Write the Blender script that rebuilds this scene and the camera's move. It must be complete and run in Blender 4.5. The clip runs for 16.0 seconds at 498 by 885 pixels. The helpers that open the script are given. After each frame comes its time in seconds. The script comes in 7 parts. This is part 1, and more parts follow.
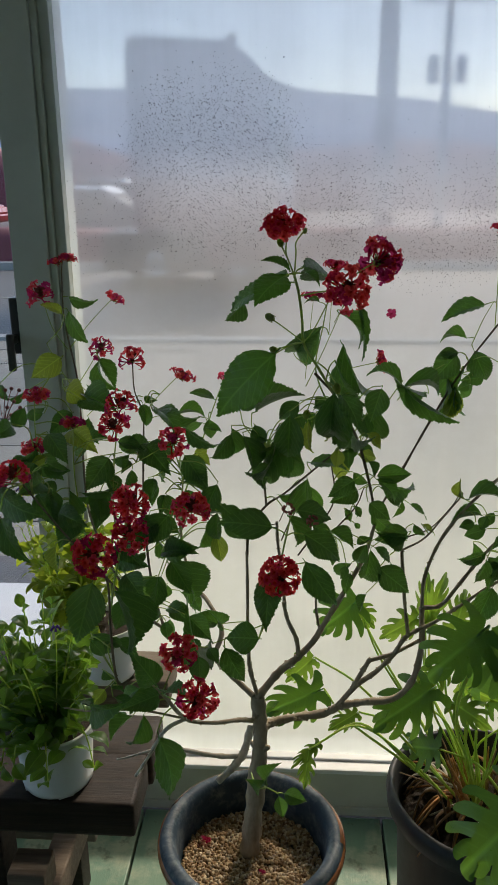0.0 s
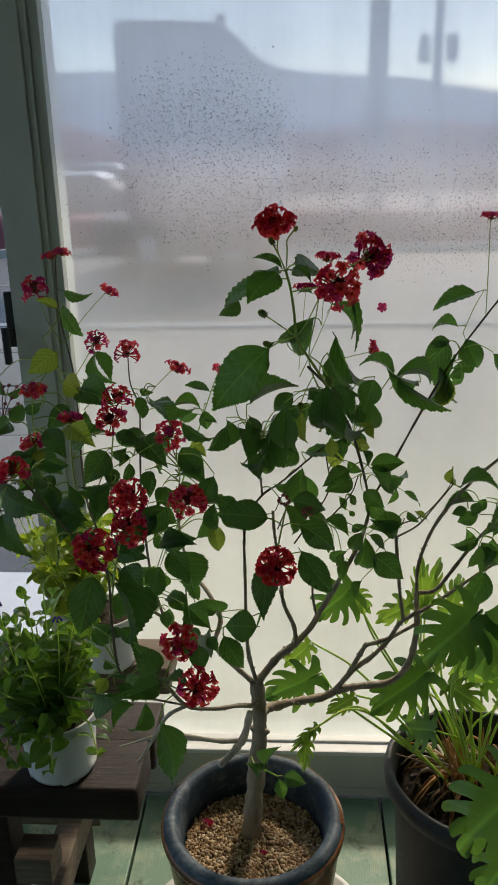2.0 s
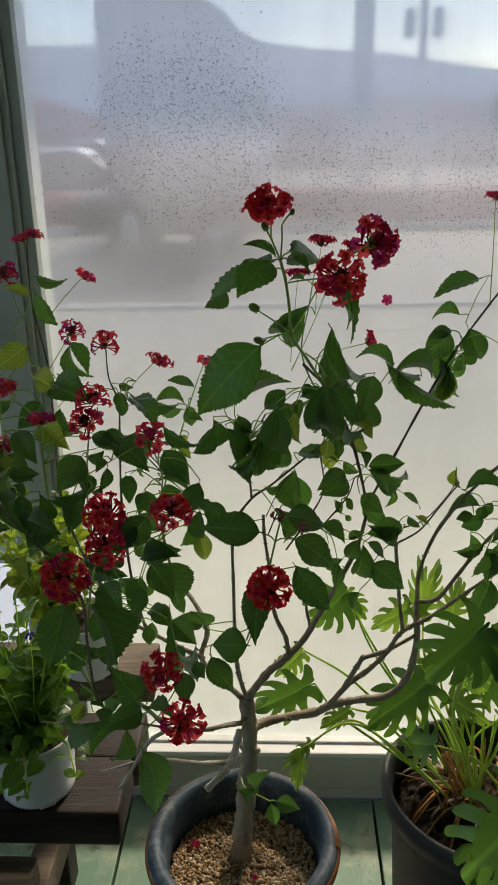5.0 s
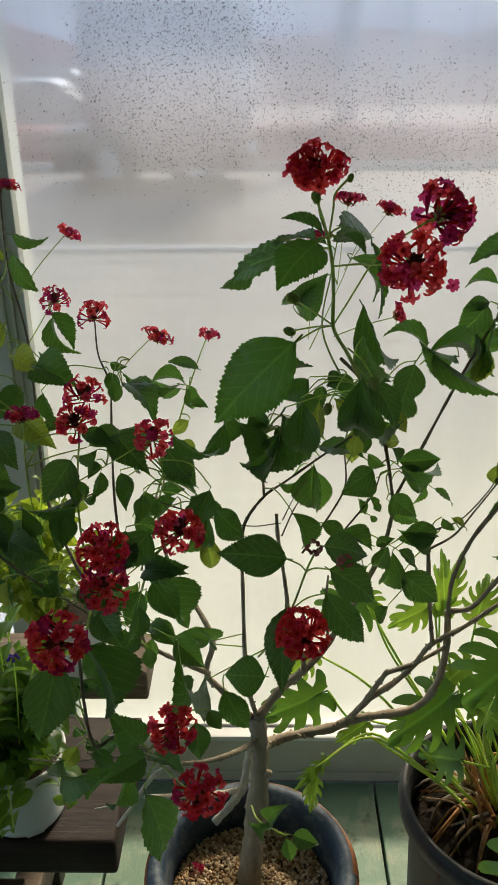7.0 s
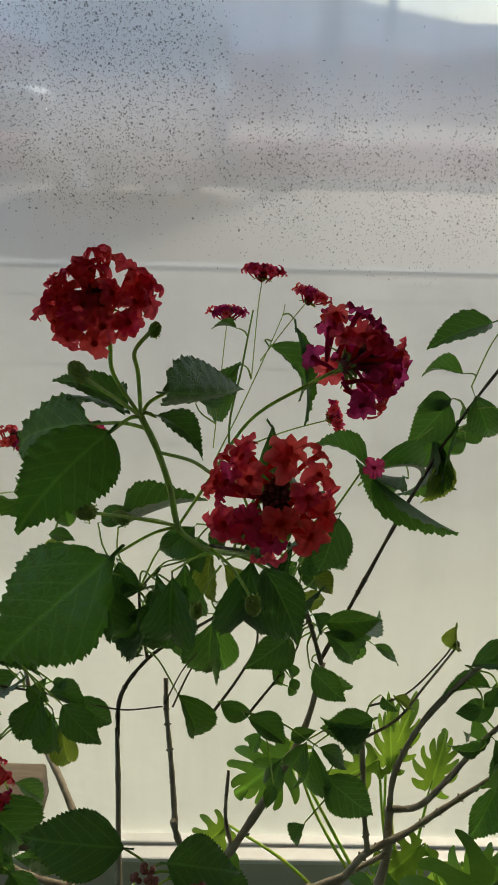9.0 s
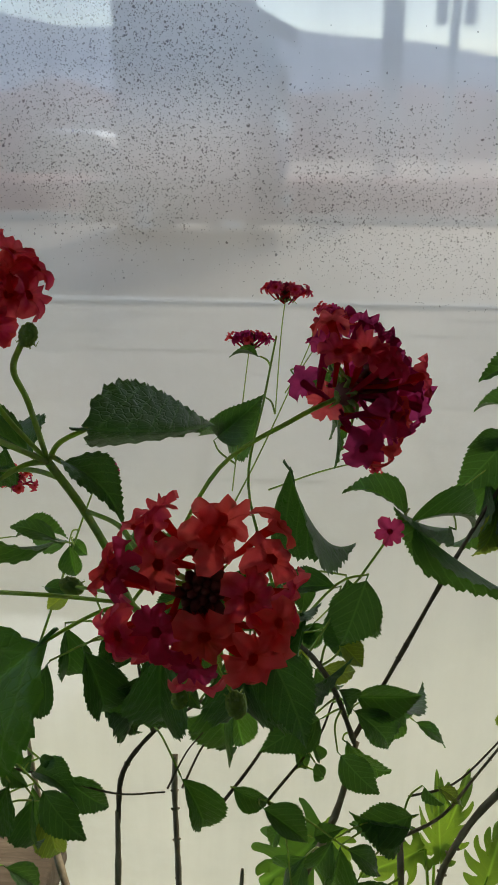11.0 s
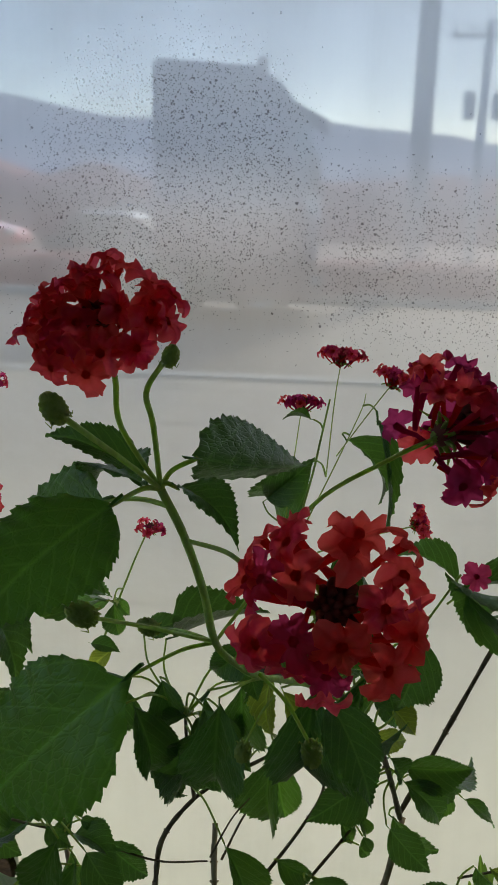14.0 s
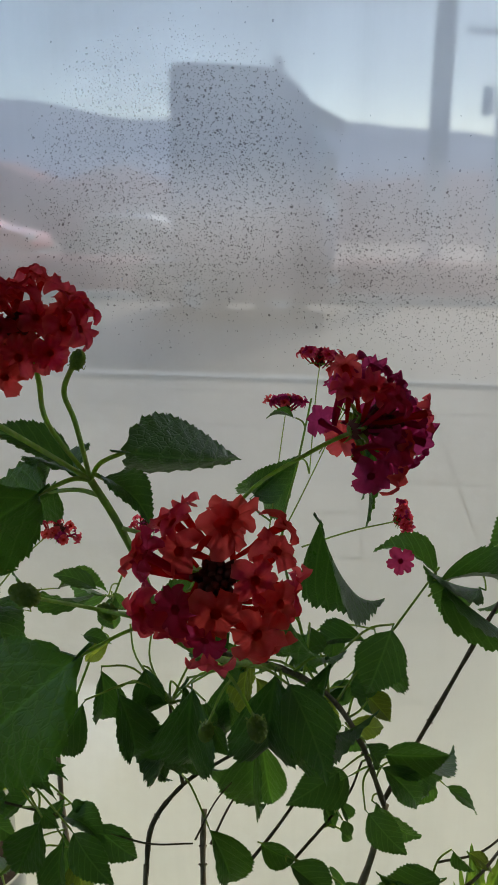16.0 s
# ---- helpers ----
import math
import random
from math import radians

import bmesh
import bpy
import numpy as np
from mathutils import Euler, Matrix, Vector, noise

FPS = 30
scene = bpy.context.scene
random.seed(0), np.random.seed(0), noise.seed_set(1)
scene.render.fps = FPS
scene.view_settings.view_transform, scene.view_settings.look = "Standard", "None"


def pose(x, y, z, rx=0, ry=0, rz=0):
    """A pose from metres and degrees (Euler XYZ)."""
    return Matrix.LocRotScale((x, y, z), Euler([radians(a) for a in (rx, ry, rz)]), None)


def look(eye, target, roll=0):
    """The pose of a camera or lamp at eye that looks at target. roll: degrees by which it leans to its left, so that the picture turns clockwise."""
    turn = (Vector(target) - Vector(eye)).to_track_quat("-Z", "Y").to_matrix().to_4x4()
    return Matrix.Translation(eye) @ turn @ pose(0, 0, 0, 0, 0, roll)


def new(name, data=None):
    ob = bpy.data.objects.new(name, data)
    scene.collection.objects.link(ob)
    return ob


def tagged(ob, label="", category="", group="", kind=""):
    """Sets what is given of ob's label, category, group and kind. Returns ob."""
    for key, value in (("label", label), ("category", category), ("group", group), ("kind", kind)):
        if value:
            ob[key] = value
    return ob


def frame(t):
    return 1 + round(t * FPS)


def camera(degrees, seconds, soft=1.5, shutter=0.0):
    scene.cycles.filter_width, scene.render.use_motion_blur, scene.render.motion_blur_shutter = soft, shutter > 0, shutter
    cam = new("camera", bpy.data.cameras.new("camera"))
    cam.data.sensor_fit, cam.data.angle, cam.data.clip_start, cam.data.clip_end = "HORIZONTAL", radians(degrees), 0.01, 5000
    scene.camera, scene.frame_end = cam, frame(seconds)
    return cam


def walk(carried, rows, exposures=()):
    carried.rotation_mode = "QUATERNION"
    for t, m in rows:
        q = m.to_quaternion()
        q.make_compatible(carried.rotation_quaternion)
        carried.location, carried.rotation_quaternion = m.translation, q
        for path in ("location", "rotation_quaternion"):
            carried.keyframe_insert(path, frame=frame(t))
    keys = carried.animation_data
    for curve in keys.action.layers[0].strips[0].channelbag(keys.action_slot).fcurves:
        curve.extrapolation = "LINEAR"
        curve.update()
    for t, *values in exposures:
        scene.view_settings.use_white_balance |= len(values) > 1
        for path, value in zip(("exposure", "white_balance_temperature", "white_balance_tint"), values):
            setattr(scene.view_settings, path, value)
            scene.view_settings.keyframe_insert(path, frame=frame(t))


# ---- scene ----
cam = camera(34.1, 16.0, 1.1)
PATH = [
    (0, (0.439, 0.019, 1.557), (0.306, 1.911, 0.925), -0.6),
    (0.5, (0.442, 0.011, 1.563), (0.316, 1.9, 0.92), -1.0),
    (1, (0.443, 0.004, 1.568), (0.319, 1.891, 0.916), -1.4),
    (1.5, (0.438, 0.004, 1.571), (0.313, 1.889, 0.912), -1.5),
    (2, (0.441, 0.006, 1.572), (0.318, 1.887, 0.903), -1.4),
    (2.5, (0.438, 0.012, 1.57), (0.321, 1.889, 0.887), -1.3),
    (3, (0.435, 0.025, 1.569), (0.322, 1.898, 0.878), -1.3),
    (3.5, (0.435, 0.041, 1.569), (0.329, 1.912, 0.871), -1.2),
    (5.8, (0.419, 0.166, 1.567), (0.35, 2.015, 0.806), -1.3),
    (6, (0.41, 0.187, 1.56), (0.347, 2.024, 0.772), -1.3),
    (6.5, (0.391, 0.23, 1.561), (0.347, 2.049, 0.732), -1.0),
    (7, (0.383, 0.262, 1.572), (0.348, 2.072, 0.722), -0.5),
    (7.5, (0.392, 0.287, 1.586), (0.385, 2.093, 0.726), -0.0),
    (8, (0.42, 0.347, 1.59), (0.45, 2.154, 0.732), 0.8),
    (8.5, (0.446, 0.443, 1.589), (0.504, 2.253, 0.739), 1.5),
    (9, (0.467, 0.543, 1.581), (0.49, 2.365, 0.758), 1.5),
    (9.2, (0.473, 0.566, 1.578), (0.456, 2.392, 0.76), 1.2),
    (11.3, (0.502, 0.636, 1.542), (0.373, 2.504, 0.839), 0.4),
    (11.5, (0.504, 0.639, 1.537), (0.37, 2.519, 0.867), 0.6),
    (12, (0.495, 0.632, 1.528), (0.338, 2.529, 0.914), 1.3),
    (12.5, (0.486, 0.619, 1.533), (0.313, 2.524, 0.95), 1.7),
    (13, (0.476, 0.613, 1.539), (0.293, 2.521, 0.97), 1.7),
    (13.5, (0.472, 0.613, 1.541), (0.288, 2.522, 0.973), 1.5),
    (14, (0.475, 0.618, 1.539), (0.288, 2.527, 0.971), 1.3),
    (14.5, (0.482, 0.621, 1.538), (0.286, 2.527, 0.966), 0.9),
    (15, (0.494, 0.616, 1.537), (0.295, 2.522, 0.968), 0.9),
    (15.5, (0.506, 0.609, 1.539), (0.292, 2.515, 0.971), 0.8),
    (16, (0.509, 0.599, 1.544), (0.269, 2.502, 0.977), 0.3),
]
walk(cam, [(t, look(eye, target, roll)) for t, eye, target, roll in PATH],
     exposures=[(0, 0.65, 6550, 12), (3.5, 0.65, 6600, 12), (6.0, 0.82, 6800, 12), (7.0, 0.97, 6820, 11), (8.0, 0.92, 6850, 10), (9.0, 0.56, 6900, 7), (11.5, 0.52, 6750, 7), (13.5, 0.54, 6650, 8), (14.0, 0.46, 6640, 8), (16.0, 0.40, 6600, 8)])

# ---- light ----
world = bpy.data.worlds.new("sky")
scene.world = world
world.use_nodes = True
wn = world.node_tree.nodes
sky = wn.new("ShaderNodeTexSky")
sky.sky_type, sky.sun_disc = "NISHITA", False
SUN_ELEV, SUN_AZ = 40.0, 20.0          # degrees; azimuth from +y towards +x
sky.sun_elevation, sky.sun_rotation = radians(SUN_ELEV), radians(SUN_AZ)
sky.air_density, sky.dust_density, sky.ozone_density = 1.0, 1.0, 2.3
wn["Background"].inputs["Strength"].default_value = 0.19
world.node_tree.links.new(sky.outputs[0], wn["Background"].inputs["Color"])
sun_data = bpy.data.lights.new("sun", "SUN")
sun_data.energy, sun_data.angle, sun_data.color = 1.95, radians(7.0), (1.0, 0.87, 0.69)
sun = new("sun", sun_data)
sun_from = Vector((math.sin(radians(SUN_AZ)) * math.cos(radians(SUN_ELEV)),
                   math.cos(radians(SUN_AZ)) * math.cos(radians(SUN_ELEV)), math.sin(radians(SUN_ELEV))))
sun.matrix_world = look(sun_from * 20, (0, 0, 0))


# ---- materials ----
class Mat:
    """A node material with short helpers."""

    def __init__(self, name):
        self.m = bpy.data.materials.new(name)
        self.m.use_nodes = True
        self.nt = self.m.node_tree
        self.b = self.nt.nodes["Principled BSDF"]
        self.out = self.nt.nodes["Material Output"]

    def n(self, kind, **sets):
        node = self.nt.nodes.new(kind)
        for k, val in sets.items():
            node.inputs[k].default_value = val
        return node

    def link(self, a, b):
        self.nt.links.new(a, b)

    def coord(self, kind="Object", scale=(1, 1, 1)):
        tc = self.n("ShaderNodeTexCoord")
        mp = self.n("ShaderNodeMapping")
        mp.inputs["Scale"].default_value = scale
        self.link(tc.outputs[kind], mp.inputs[0])
        return mp.outputs[0]

    def noise(self, co, scale, detail=4, rough=0.6):
        t = self.n("ShaderNodeTexNoise", Scale=scale, Detail=detail, Roughness=rough)
        self.link(co, t.inputs["Vector"])
        return t.outputs["Fac"]

    def ramp(self, fac, *stops):
        r = self.n("ShaderNodeValToRGB")
        el = r.color_ramp.elements
        while len(el) < len(stops):
            el.new(0.5)
        for e, (pos, col) in zip(el, stops):
            e.position, e.color = pos, (*col, 1) if len(col) == 3 else col
        self.link(fac, r.inputs[0])
        return r.outputs[0]

    def math(self, op, a, b=None, c=None):
        m = self.n("ShaderNodeMath")
        m.operation = op
        for i, val in enumerate((a, b, c)):
            if val is None:
                continue
            if isinstance(val, (int, float)):
                m.inputs[i].default_value = val
            else:
                self.link(val, m.inputs[i])
        return m.outputs[0]

    def mix(self, fac, a, b, blend="MIX"):
        m = self.n("ShaderNodeMix")
        m.data_type, m.blend_type = "RGBA", blend
        for sock, val in ((m.inputs[0], fac), (m.inputs[6], a), (m.inputs[7], b)):
            if isinstance(val, (int, float)):
                sock.default_value = val
            elif isinstance(val, tuple):
                sock.default_value = (*val, 1)
            else:
                self.link(val, sock)
        return m.outputs[2]

    def bump(self, height, strength=0.3, distance=0.002):
        b = self.n("ShaderNodeBump", Strength=strength, Distance=distance)
        self.link(height, b.inputs["Height"])
        self.link(b.outputs[0], self.b.inputs["Normal"])
        return b.outputs[0]

    def base(self, col, rough=0.6, metal=0.0, spec=0.5):
        if isinstance(col, tuple):
            self.b.inputs["Base Color"].default_value = (*col, 1)
        else:
            self.link(col, self.b.inputs["Base Color"])
        if isinstance(rough, (int, float)):
            self.b.inputs["Roughness"].default_value = rough
        else:
            self.link(rough, self.b.inputs["Roughness"])
        self.b.inputs["Metallic"].default_value = metal
        self.b.inputs["Specular IOR Level"].default_value = spec
        return self

    def thin(self, trans_col, amount, normal=None, sheer=None):
        """Let light shine through, as leaves and petals do."""
        tr = self.n("ShaderNodeBsdfTranslucent")
        if isinstance(trans_col, tuple):
            tr.inputs["Color"].default_value = (*trans_col, 1)
        else:
            self.link(trans_col, tr.inputs["Color"])
        mx = self.n("ShaderNodeMixShader")
        mx.inputs[0].default_value = amount
        self.link(self.b.outputs[0], mx.inputs[1])
        self.link(tr.outputs[0], mx.inputs[2])
        last = mx.outputs[0]
        if sheer:                        # a share of the light passes straight through, tinted
            tp = self.n("ShaderNodeBsdfTransparent")
            tp.inputs["Color"].default_value = (*sheer[1], 1)
            m2 = self.n("ShaderNodeMixShader")
            m2.inputs[0].default_value = sheer[0]
            self.link(last, m2.inputs[1])
            self.link(tp.outputs[0], m2.inputs[2])
            last = m2.outputs[0]
        self.link(last, self.out.inputs["Surface"])
        if normal is not None:
            self.link(normal, tr.inputs["Normal"])


def leaf_material(name, dark, light, glow, amount=0.42, relief=1.0):
    k = Mat(name)
    co = k.coord()
    info = k.n("ShaderNodeObjectInfo")
    sep = k.n("ShaderNodeSeparateXYZ")
    k.link(co, sep.inputs[0])
    ax = k.math("ABSOLUTE", sep.outputs[0])
    # lateral veins run from the midrib towards the tip
    run = k.math("SUBTRACT", sep.outputs[1], k.math("MULTIPLY", k.math("ADD", ax, k.math("MULTIPLY", k.math("MULTIPLY", ax, ax), 1.3)), 0.48))
    wave = k.math("PINGPONG", k.math("MULTIPLY", run, 7.0), 0.5)
    vein = k.math("SUBTRACT", 1.0, k.math("MINIMUM", k.math("MULTIPLY", wave, 8.5), 1.0))
    rib = k.math("SUBTRACT", 1.0, k.math("MINIMUM", k.math("MULTIPLY", ax, 28.0), 1.0))
    cells = k.n("ShaderNodeTexVoronoi")
    cells.feature = "DISTANCE_TO_EDGE"
    cells.inputs["Scale"].default_value = 19.0
    k.link(co, cells.inputs["Vector"])
    net = k.math("SUBTRACT", 1.0, k.math("MINIMUM", k.math("MULTIPLY", cells.outputs[0], 22.0), 1.0))
    lines = k.math("MAXIMUM", k.math("MAXIMUM", k.math("MULTIPLY", vein, 0.7 * relief), rib), k.math("MULTIPLY", net, 0.4 * relief))
    blotch = k.noise(co, 3.0, 5)
    tone = k.math("ADD", k.math("MULTIPLY", blotch, 0.7), k.math("MULTIPLY", info.outputs["Random"], 0.5))
    col = k.ramp(tone, (0.25, dark), (0.85, light))
    col = k.mix(k.math("MULTIPLY", lines, 0.6), col, tuple(min(1, c * 1.8 + 0.010) for c in light))
    k.base(col, k.ramp(k.noise(co, 9), (0.3, (0.27,) * 3), (0.8, (0.42,) * 3)), spec=0.5)
    k.b.inputs["Sheen Weight"].default_value = 0.14      # short hairs on the blade
    k.b.inputs["Sheen Roughness"].default_value = 0.45
    h = k.math("SUBTRACT", k.math("MULTIPLY", k.math("MINIMUM", cells.outputs[0], 0.12), 2.4), k.math("MULTIPLY", lines, 0.5))
    nrm = k.bump(h, 0.24 * relief, 0.014)
    gl = k.mix(k.math("MULTIPLY", lines, 0.6), k.mix(info.outputs["Random"], glow, tuple(c * 0.75 for c in glow)),
               tuple(min(1, c * 1.75) for c in glow))
    k.thin(gl, amount, nrm)
    return k.m


leaf_green = leaf_material("leaf_green", (0.034, 0.086, 0.032), (0.066, 0.136, 0.052), (0.135, 0.305, 0.034), 0.40)
leaf_dark = leaf_material("leaf_dark", (0.030, 0.074, 0.030), (0.058, 0.118, 0.046), (0.105, 0.255, 0.028), 0.40)
leaf_broad = leaf_material("leaf_broad", (0.024, 0.072, 0.020), (0.048, 0.112, 0.032), (0.125, 0.315, 0.026), 0.46, 0.7)
leaf_lime = leaf_material("leaf_lime", (0.075, 0.12, 0.02), (0.13, 0.19, 0.035), (0.44, 0.56, 0.06), 0.48)
leaf_lobed = leaf_material("leaf_lobed", (0.018, 0.062, 0.034), (0.040, 0.104, 0.050), (0.20, 0.42, 0.035), 0.38, 0.25)
# brighter copy of leaf_lobed: backlight put into the colour of the small blades
leaf_lobed_backlit = leaf_material("leaf_lobed_backlit", (0.040, 0.105, 0.022), (0.080, 0.160, 0.036), (0.30, 0.50, 0.045), 0.46, 0.25)
leaf_herb = leaf_material("leaf_herb", (0.024, 0.076, 0.012), (0.056, 0.122, 0.022), (0.30, 0.54, 0.04), 0.46, 0.4)
herb_yellow = leaf_material("herb_yellow", (0.060, 0.120, 0.014), (0.110, 0.180, 0.026), (0.55, 0.72, 0.05), 0.50, 0.4)


def bark_material(name, dark, light, scale=1.0, glow=False):
    k = Mat(name)
    co = k.coord(scale=(1, 1, 0.35))
    f = k.noise(co, 120 * scale, 6)
    g = k.noise(k.coord(), 22 * scale, 3)
    col = k.mix(k.math("MULTIPLY", g, 0.8), k.ramp(f, (0.3, dark), (0.7, light)), tuple(c * 0.8 for c in light))
    k.base(col, 0.8)
    k.bump(k.math("ADD", f, k.math("MULTIPLY", g, 0.6)), 0.7, 0.002)
    if glow:                             # soft green flesh lets light through
        k.b.inputs["Subsurface Weight"].default_value = 0.85
        k.b.inputs["Subsurface Radius"].default_value = (0.7, 1.0, 0.25)
        k.b.inputs["Subsurface Scale"].default_value = 0.006
    return k.m


bark = bark_material("bark", (0.17, 0.135, 0.085), (0.46, 0.38, 0.26))
dead_wood = bark_material("dead_wood", (0.42, 0.36, 0.27), (0.70, 0.63, 0.51))
twig = bark_material("twig", (0.07, 0.055, 0.035), (0.19, 0.15, 0.10), 2)
stem_green = bark_material("stem_green", (0.15, 0.22, 0.05), (0.32, 0.40, 0.12), 2, True)
petiole = bark_material("petiole", (0.26, 0.38, 0.05), (0.50, 0.62, 0.12), 1, True)


def petal_material(name):
    k = Mat(name)
    info = k.n("ShaderNodeObjectInfo")
    co = k.coord()
    n = k.noise(co, 3.0, 3)
    red = k.ramp(info.outputs["Random"], (0.0, (0.62, 0.075, 0.06)), (0.35, (0.56, 0.045, 0.07)), (0.7, (0.48, 0.04, 0.10)), (1.0, (0.66, 0.085, 0.06)))
    col = k.mix(k.math("MULTIPLY", n, 0.35), red, (0.28, 0.008, 0.03))
    sep = k.n("ShaderNodeSeparateXYZ")
    k.link(co, sep.inputs[0])
    out = k.math("SQRT", k.math("ADD", k.math("MULTIPLY", sep.outputs[0], sep.outputs[0]), k.math("MULTIPLY", sep.outputs[1], sep.outputs[1])))
    col = k.mix(k.ramp(out, (0.06, (1, 1, 1)), (0.20, (0, 0, 0))), col, (0.30, 0.02, 0.01))
    col = k.mix(k.ramp(out, (0.36, (0, 0, 0)), (0.55, (0.55,) * 3)), col, (0.80, 0.10, 0.09))
    k.base(col, 0.5, spec=0.45)
    k.bump(k.noise(co, 8, 4), 0.4, 0.05)
    warm = k.ramp(info.outputs["Random"], (0.0, (0.95, 0.13, 0.13)), (0.3, (0.90, 0.085, 0.17)), (0.55, (0.82, 0.075, 0.26)), (0.8, (0.92, 0.10, 0.15)), (1.0, (0.97, 0.15, 0.12)))
    warm = k.mix(k.ramp(k.noise(co, 5.0, 4), (0.40, (0.0,) * 3), (0.75, (0.45,) * 3)), warm, (1.0, 0.20, 0.22))
    warm = k.mix(k.ramp(out, (0.32, (0.0,) * 3), (0.52, (0.60,) * 3)), warm, (1.0, 0.22, 0.20))
    warm = k.mix(k.ramp(out, (0.05, (0.8,) * 3), (0.24, (0.0,) * 3)), warm, (0.62, 0.05, 0.02))
    k.thin(k.mix(0.88, col, warm), 0.84, None, (0.22, (1.0, 0.10, 0.09)))
    return k.m


def magenta_material():
    k = Mat("petal_magenta")
    info = k.n("ShaderNodeObjectInfo")
    col = k.ramp(info.outputs["Random"], (0.0, (0.30, 0.012, 0.07)), (0.6, (0.34, 0.014, 0.11)), (1.0, (0.48, 0.03, 0.05)))
    k.base(col, 0.55, spec=0.3)
    k.bump(k.noise(k.coord(), 8, 4), 0.4, 0.05)
    warm = k.ramp(info.outputs["Random"], (0.0, (0.50, 0.05, 0.20)), (0.5, (0.62, 0.055, 0.16)), (0.8, (0.55, 0.055, 0.25)), (1.0, (0.78, 0.07, 0.12)))
    k.thin(k.mix(0.8, col, warm), 0.84, None, (0.18, (0.85, 0.08, 0.28)))
    return k.m


petal_red = petal_material("petal_red")
petal_magenta = magenta_material()
calyx = Mat("calyx").base((0.15, 0.03, 0.025), 0.7).m
seed_dark = Mat("seed_dark").base((0.30, 0.09, 0.07), 0.7).m


def painted(name, col, dirt, rough=0.45, scale=6):
    k = Mat(name)
    co = k.coord()
    f = k.noise(co, scale, 6, 0.65)
    s = k.noise(k.coord(scale=(1, 1, 0.15)), scale * 6, 5)
    c = k.mix(k.ramp(f, (0.45, (0, 0, 0)), (0.75, (1, 1, 1))), col, dirt)
    c = k.mix(k.math("MULTIPLY", s, 0.25), c, tuple(x * 0.8 for x in col))
    k.base(c, k.ramp(s, (0.2, (rough - 0.1,) * 3), (0.9, (rough + 0.2,) * 3)))
    k.bump(s, 0.12, 0.002)
    return k.m


frame_paint = painted("frame_paint", (0.50, 0.555, 0.51), (0.43, 0.475, 0.43))
sill_paint = painted("sill_paint", (0.60, 0.60, 0.53), (0.50, 0.50, 0.44))
ledge_paint = painted("ledge_paint", (0.80, 0.81, 0.82), (0.66, 0.67, 0.67))
wall_paint = painted("wall_paint", (0.72, 0.72, 0.68), (0.62, 0.62, 0.58), 0.7, 2)
handle_metal = Mat("handle_metal").base((0.05, 0.055, 0.055), 0.4, 0.6).m
rubber = Mat("rubber").base((0.02, 0.02, 0.02), 0.7).m


def deck_material():
    k = Mat("deck_paint")
    info = k.n("ShaderNodeObjectInfo")
    co = k.coord()
    grain = k.noise(k.coord(scale=(14, 1, 1)), 16, 6, 0.65)
    wear = k.noise(co, 5, 6, 0.7)
    stain = k.noise(co, 16, 4, 0.6)
    c = k.ramp(info.outputs["Random"], (0.1, (0.13, 0.27, 0.20)), (0.5, (0.17, 0.29, 0.20)), (0.9, (0.25, 0.31, 0.20)))
    c = k.mix(k.math("MULTIPLY", grain, 0.5), c, (0.10, 0.19, 0.13))
    c = k.mix(k.ramp(wear, (0.50, (0, 0, 0)), (0.64, (0.8, 0.8, 0.8))), c, (0.37, 0.41, 0.29))
    c = k.mix(k.ramp(stain, (0.59, (0, 0, 0)), (0.70, (0.85, 0.85, 0.85))), c, (0.035, 0.05, 0.03))
    k.base(c, 0.55)
    k.bump(k.math("ADD", grain, k.math("MULTIPLY", stain, 0.4)), 0.35, 0.002)
    return k.m


deck_paint = deck_material()


def wood_material(name, dark, light, gloss=0.45):
    k = Mat(name)
    grain = k.noise(k.coord(scale=(1.2, 16, 16)), 7, 7, 0.62)
    big = k.noise(k.coord(), 6, 4)
    pits = k.noise(k.coord(scale=(2, 30, 30)), 18, 3)
    c = k.ramp(grain, (0.3, dark), (0.72, light))
    c = k.mix(k.math("MULTIPLY", big, 0.7), c, tuple(x * 0.7 for x in dark))
    scuff = k.ramp(k.noise(k.coord(scale=(0.5, 3, 3)), 26, 6, 0.75), (0.58, (0.0,) * 3), (0.72, (0.55,) * 3))
    c = k.mix(k.math("MULTIPLY", scuff, big), c, tuple(min(1, x * 2.2 + 0.03) for x in light))
    k.base(c, k.ramp(big, (0.3, (gloss - 0.08,) * 3), (0.8, (gloss + 0.25,) * 3)))
    k.b.inputs["Specular IOR Level"].default_value = 0.25
    k.bump(k.math("ADD", grain, k.math("MULTIPLY", pits, 0.5)), 0.45, 0.002)
    return k.m


dark_wood = wood_material("dark_wood", (0.010, 0.007, 0.005), (0.046, 0.029, 0.018), 0.55)
grey_wood = wood_material("grey_wood", (0.11, 0.085, 0.062), (0.27, 0.215, 0.16), 0.65)


def glaze_material():
    k = Mat("pot_glaze")
    co = k.coord()
    n = k.noise(co, 9, 5)
    fine = k.noise(co, 60, 4)
    c = k.ramp(n, (0.3, (0.016, 0.032, 0.050)), (0.55, (0.030, 0.056, 0.082)), (0.8, (0.080, 0.11, 0.135)))
    worn = k.ramp(k.noise(co, 30, 6, 0.75), (0.47, (0.0,) * 3), (0.66, (0.65,) * 3))
    c = k.mix(worn, c, (0.20, 0.235, 0.245))
    k.base(c, k.ramp(fine, (0.3, (0.5,) * 3), (0.8, (0.75,) * 3)), spec=0.35)
    k.bump(fine, 0.2, 0.001)
    return k.m


pot_glaze = glaze_material()


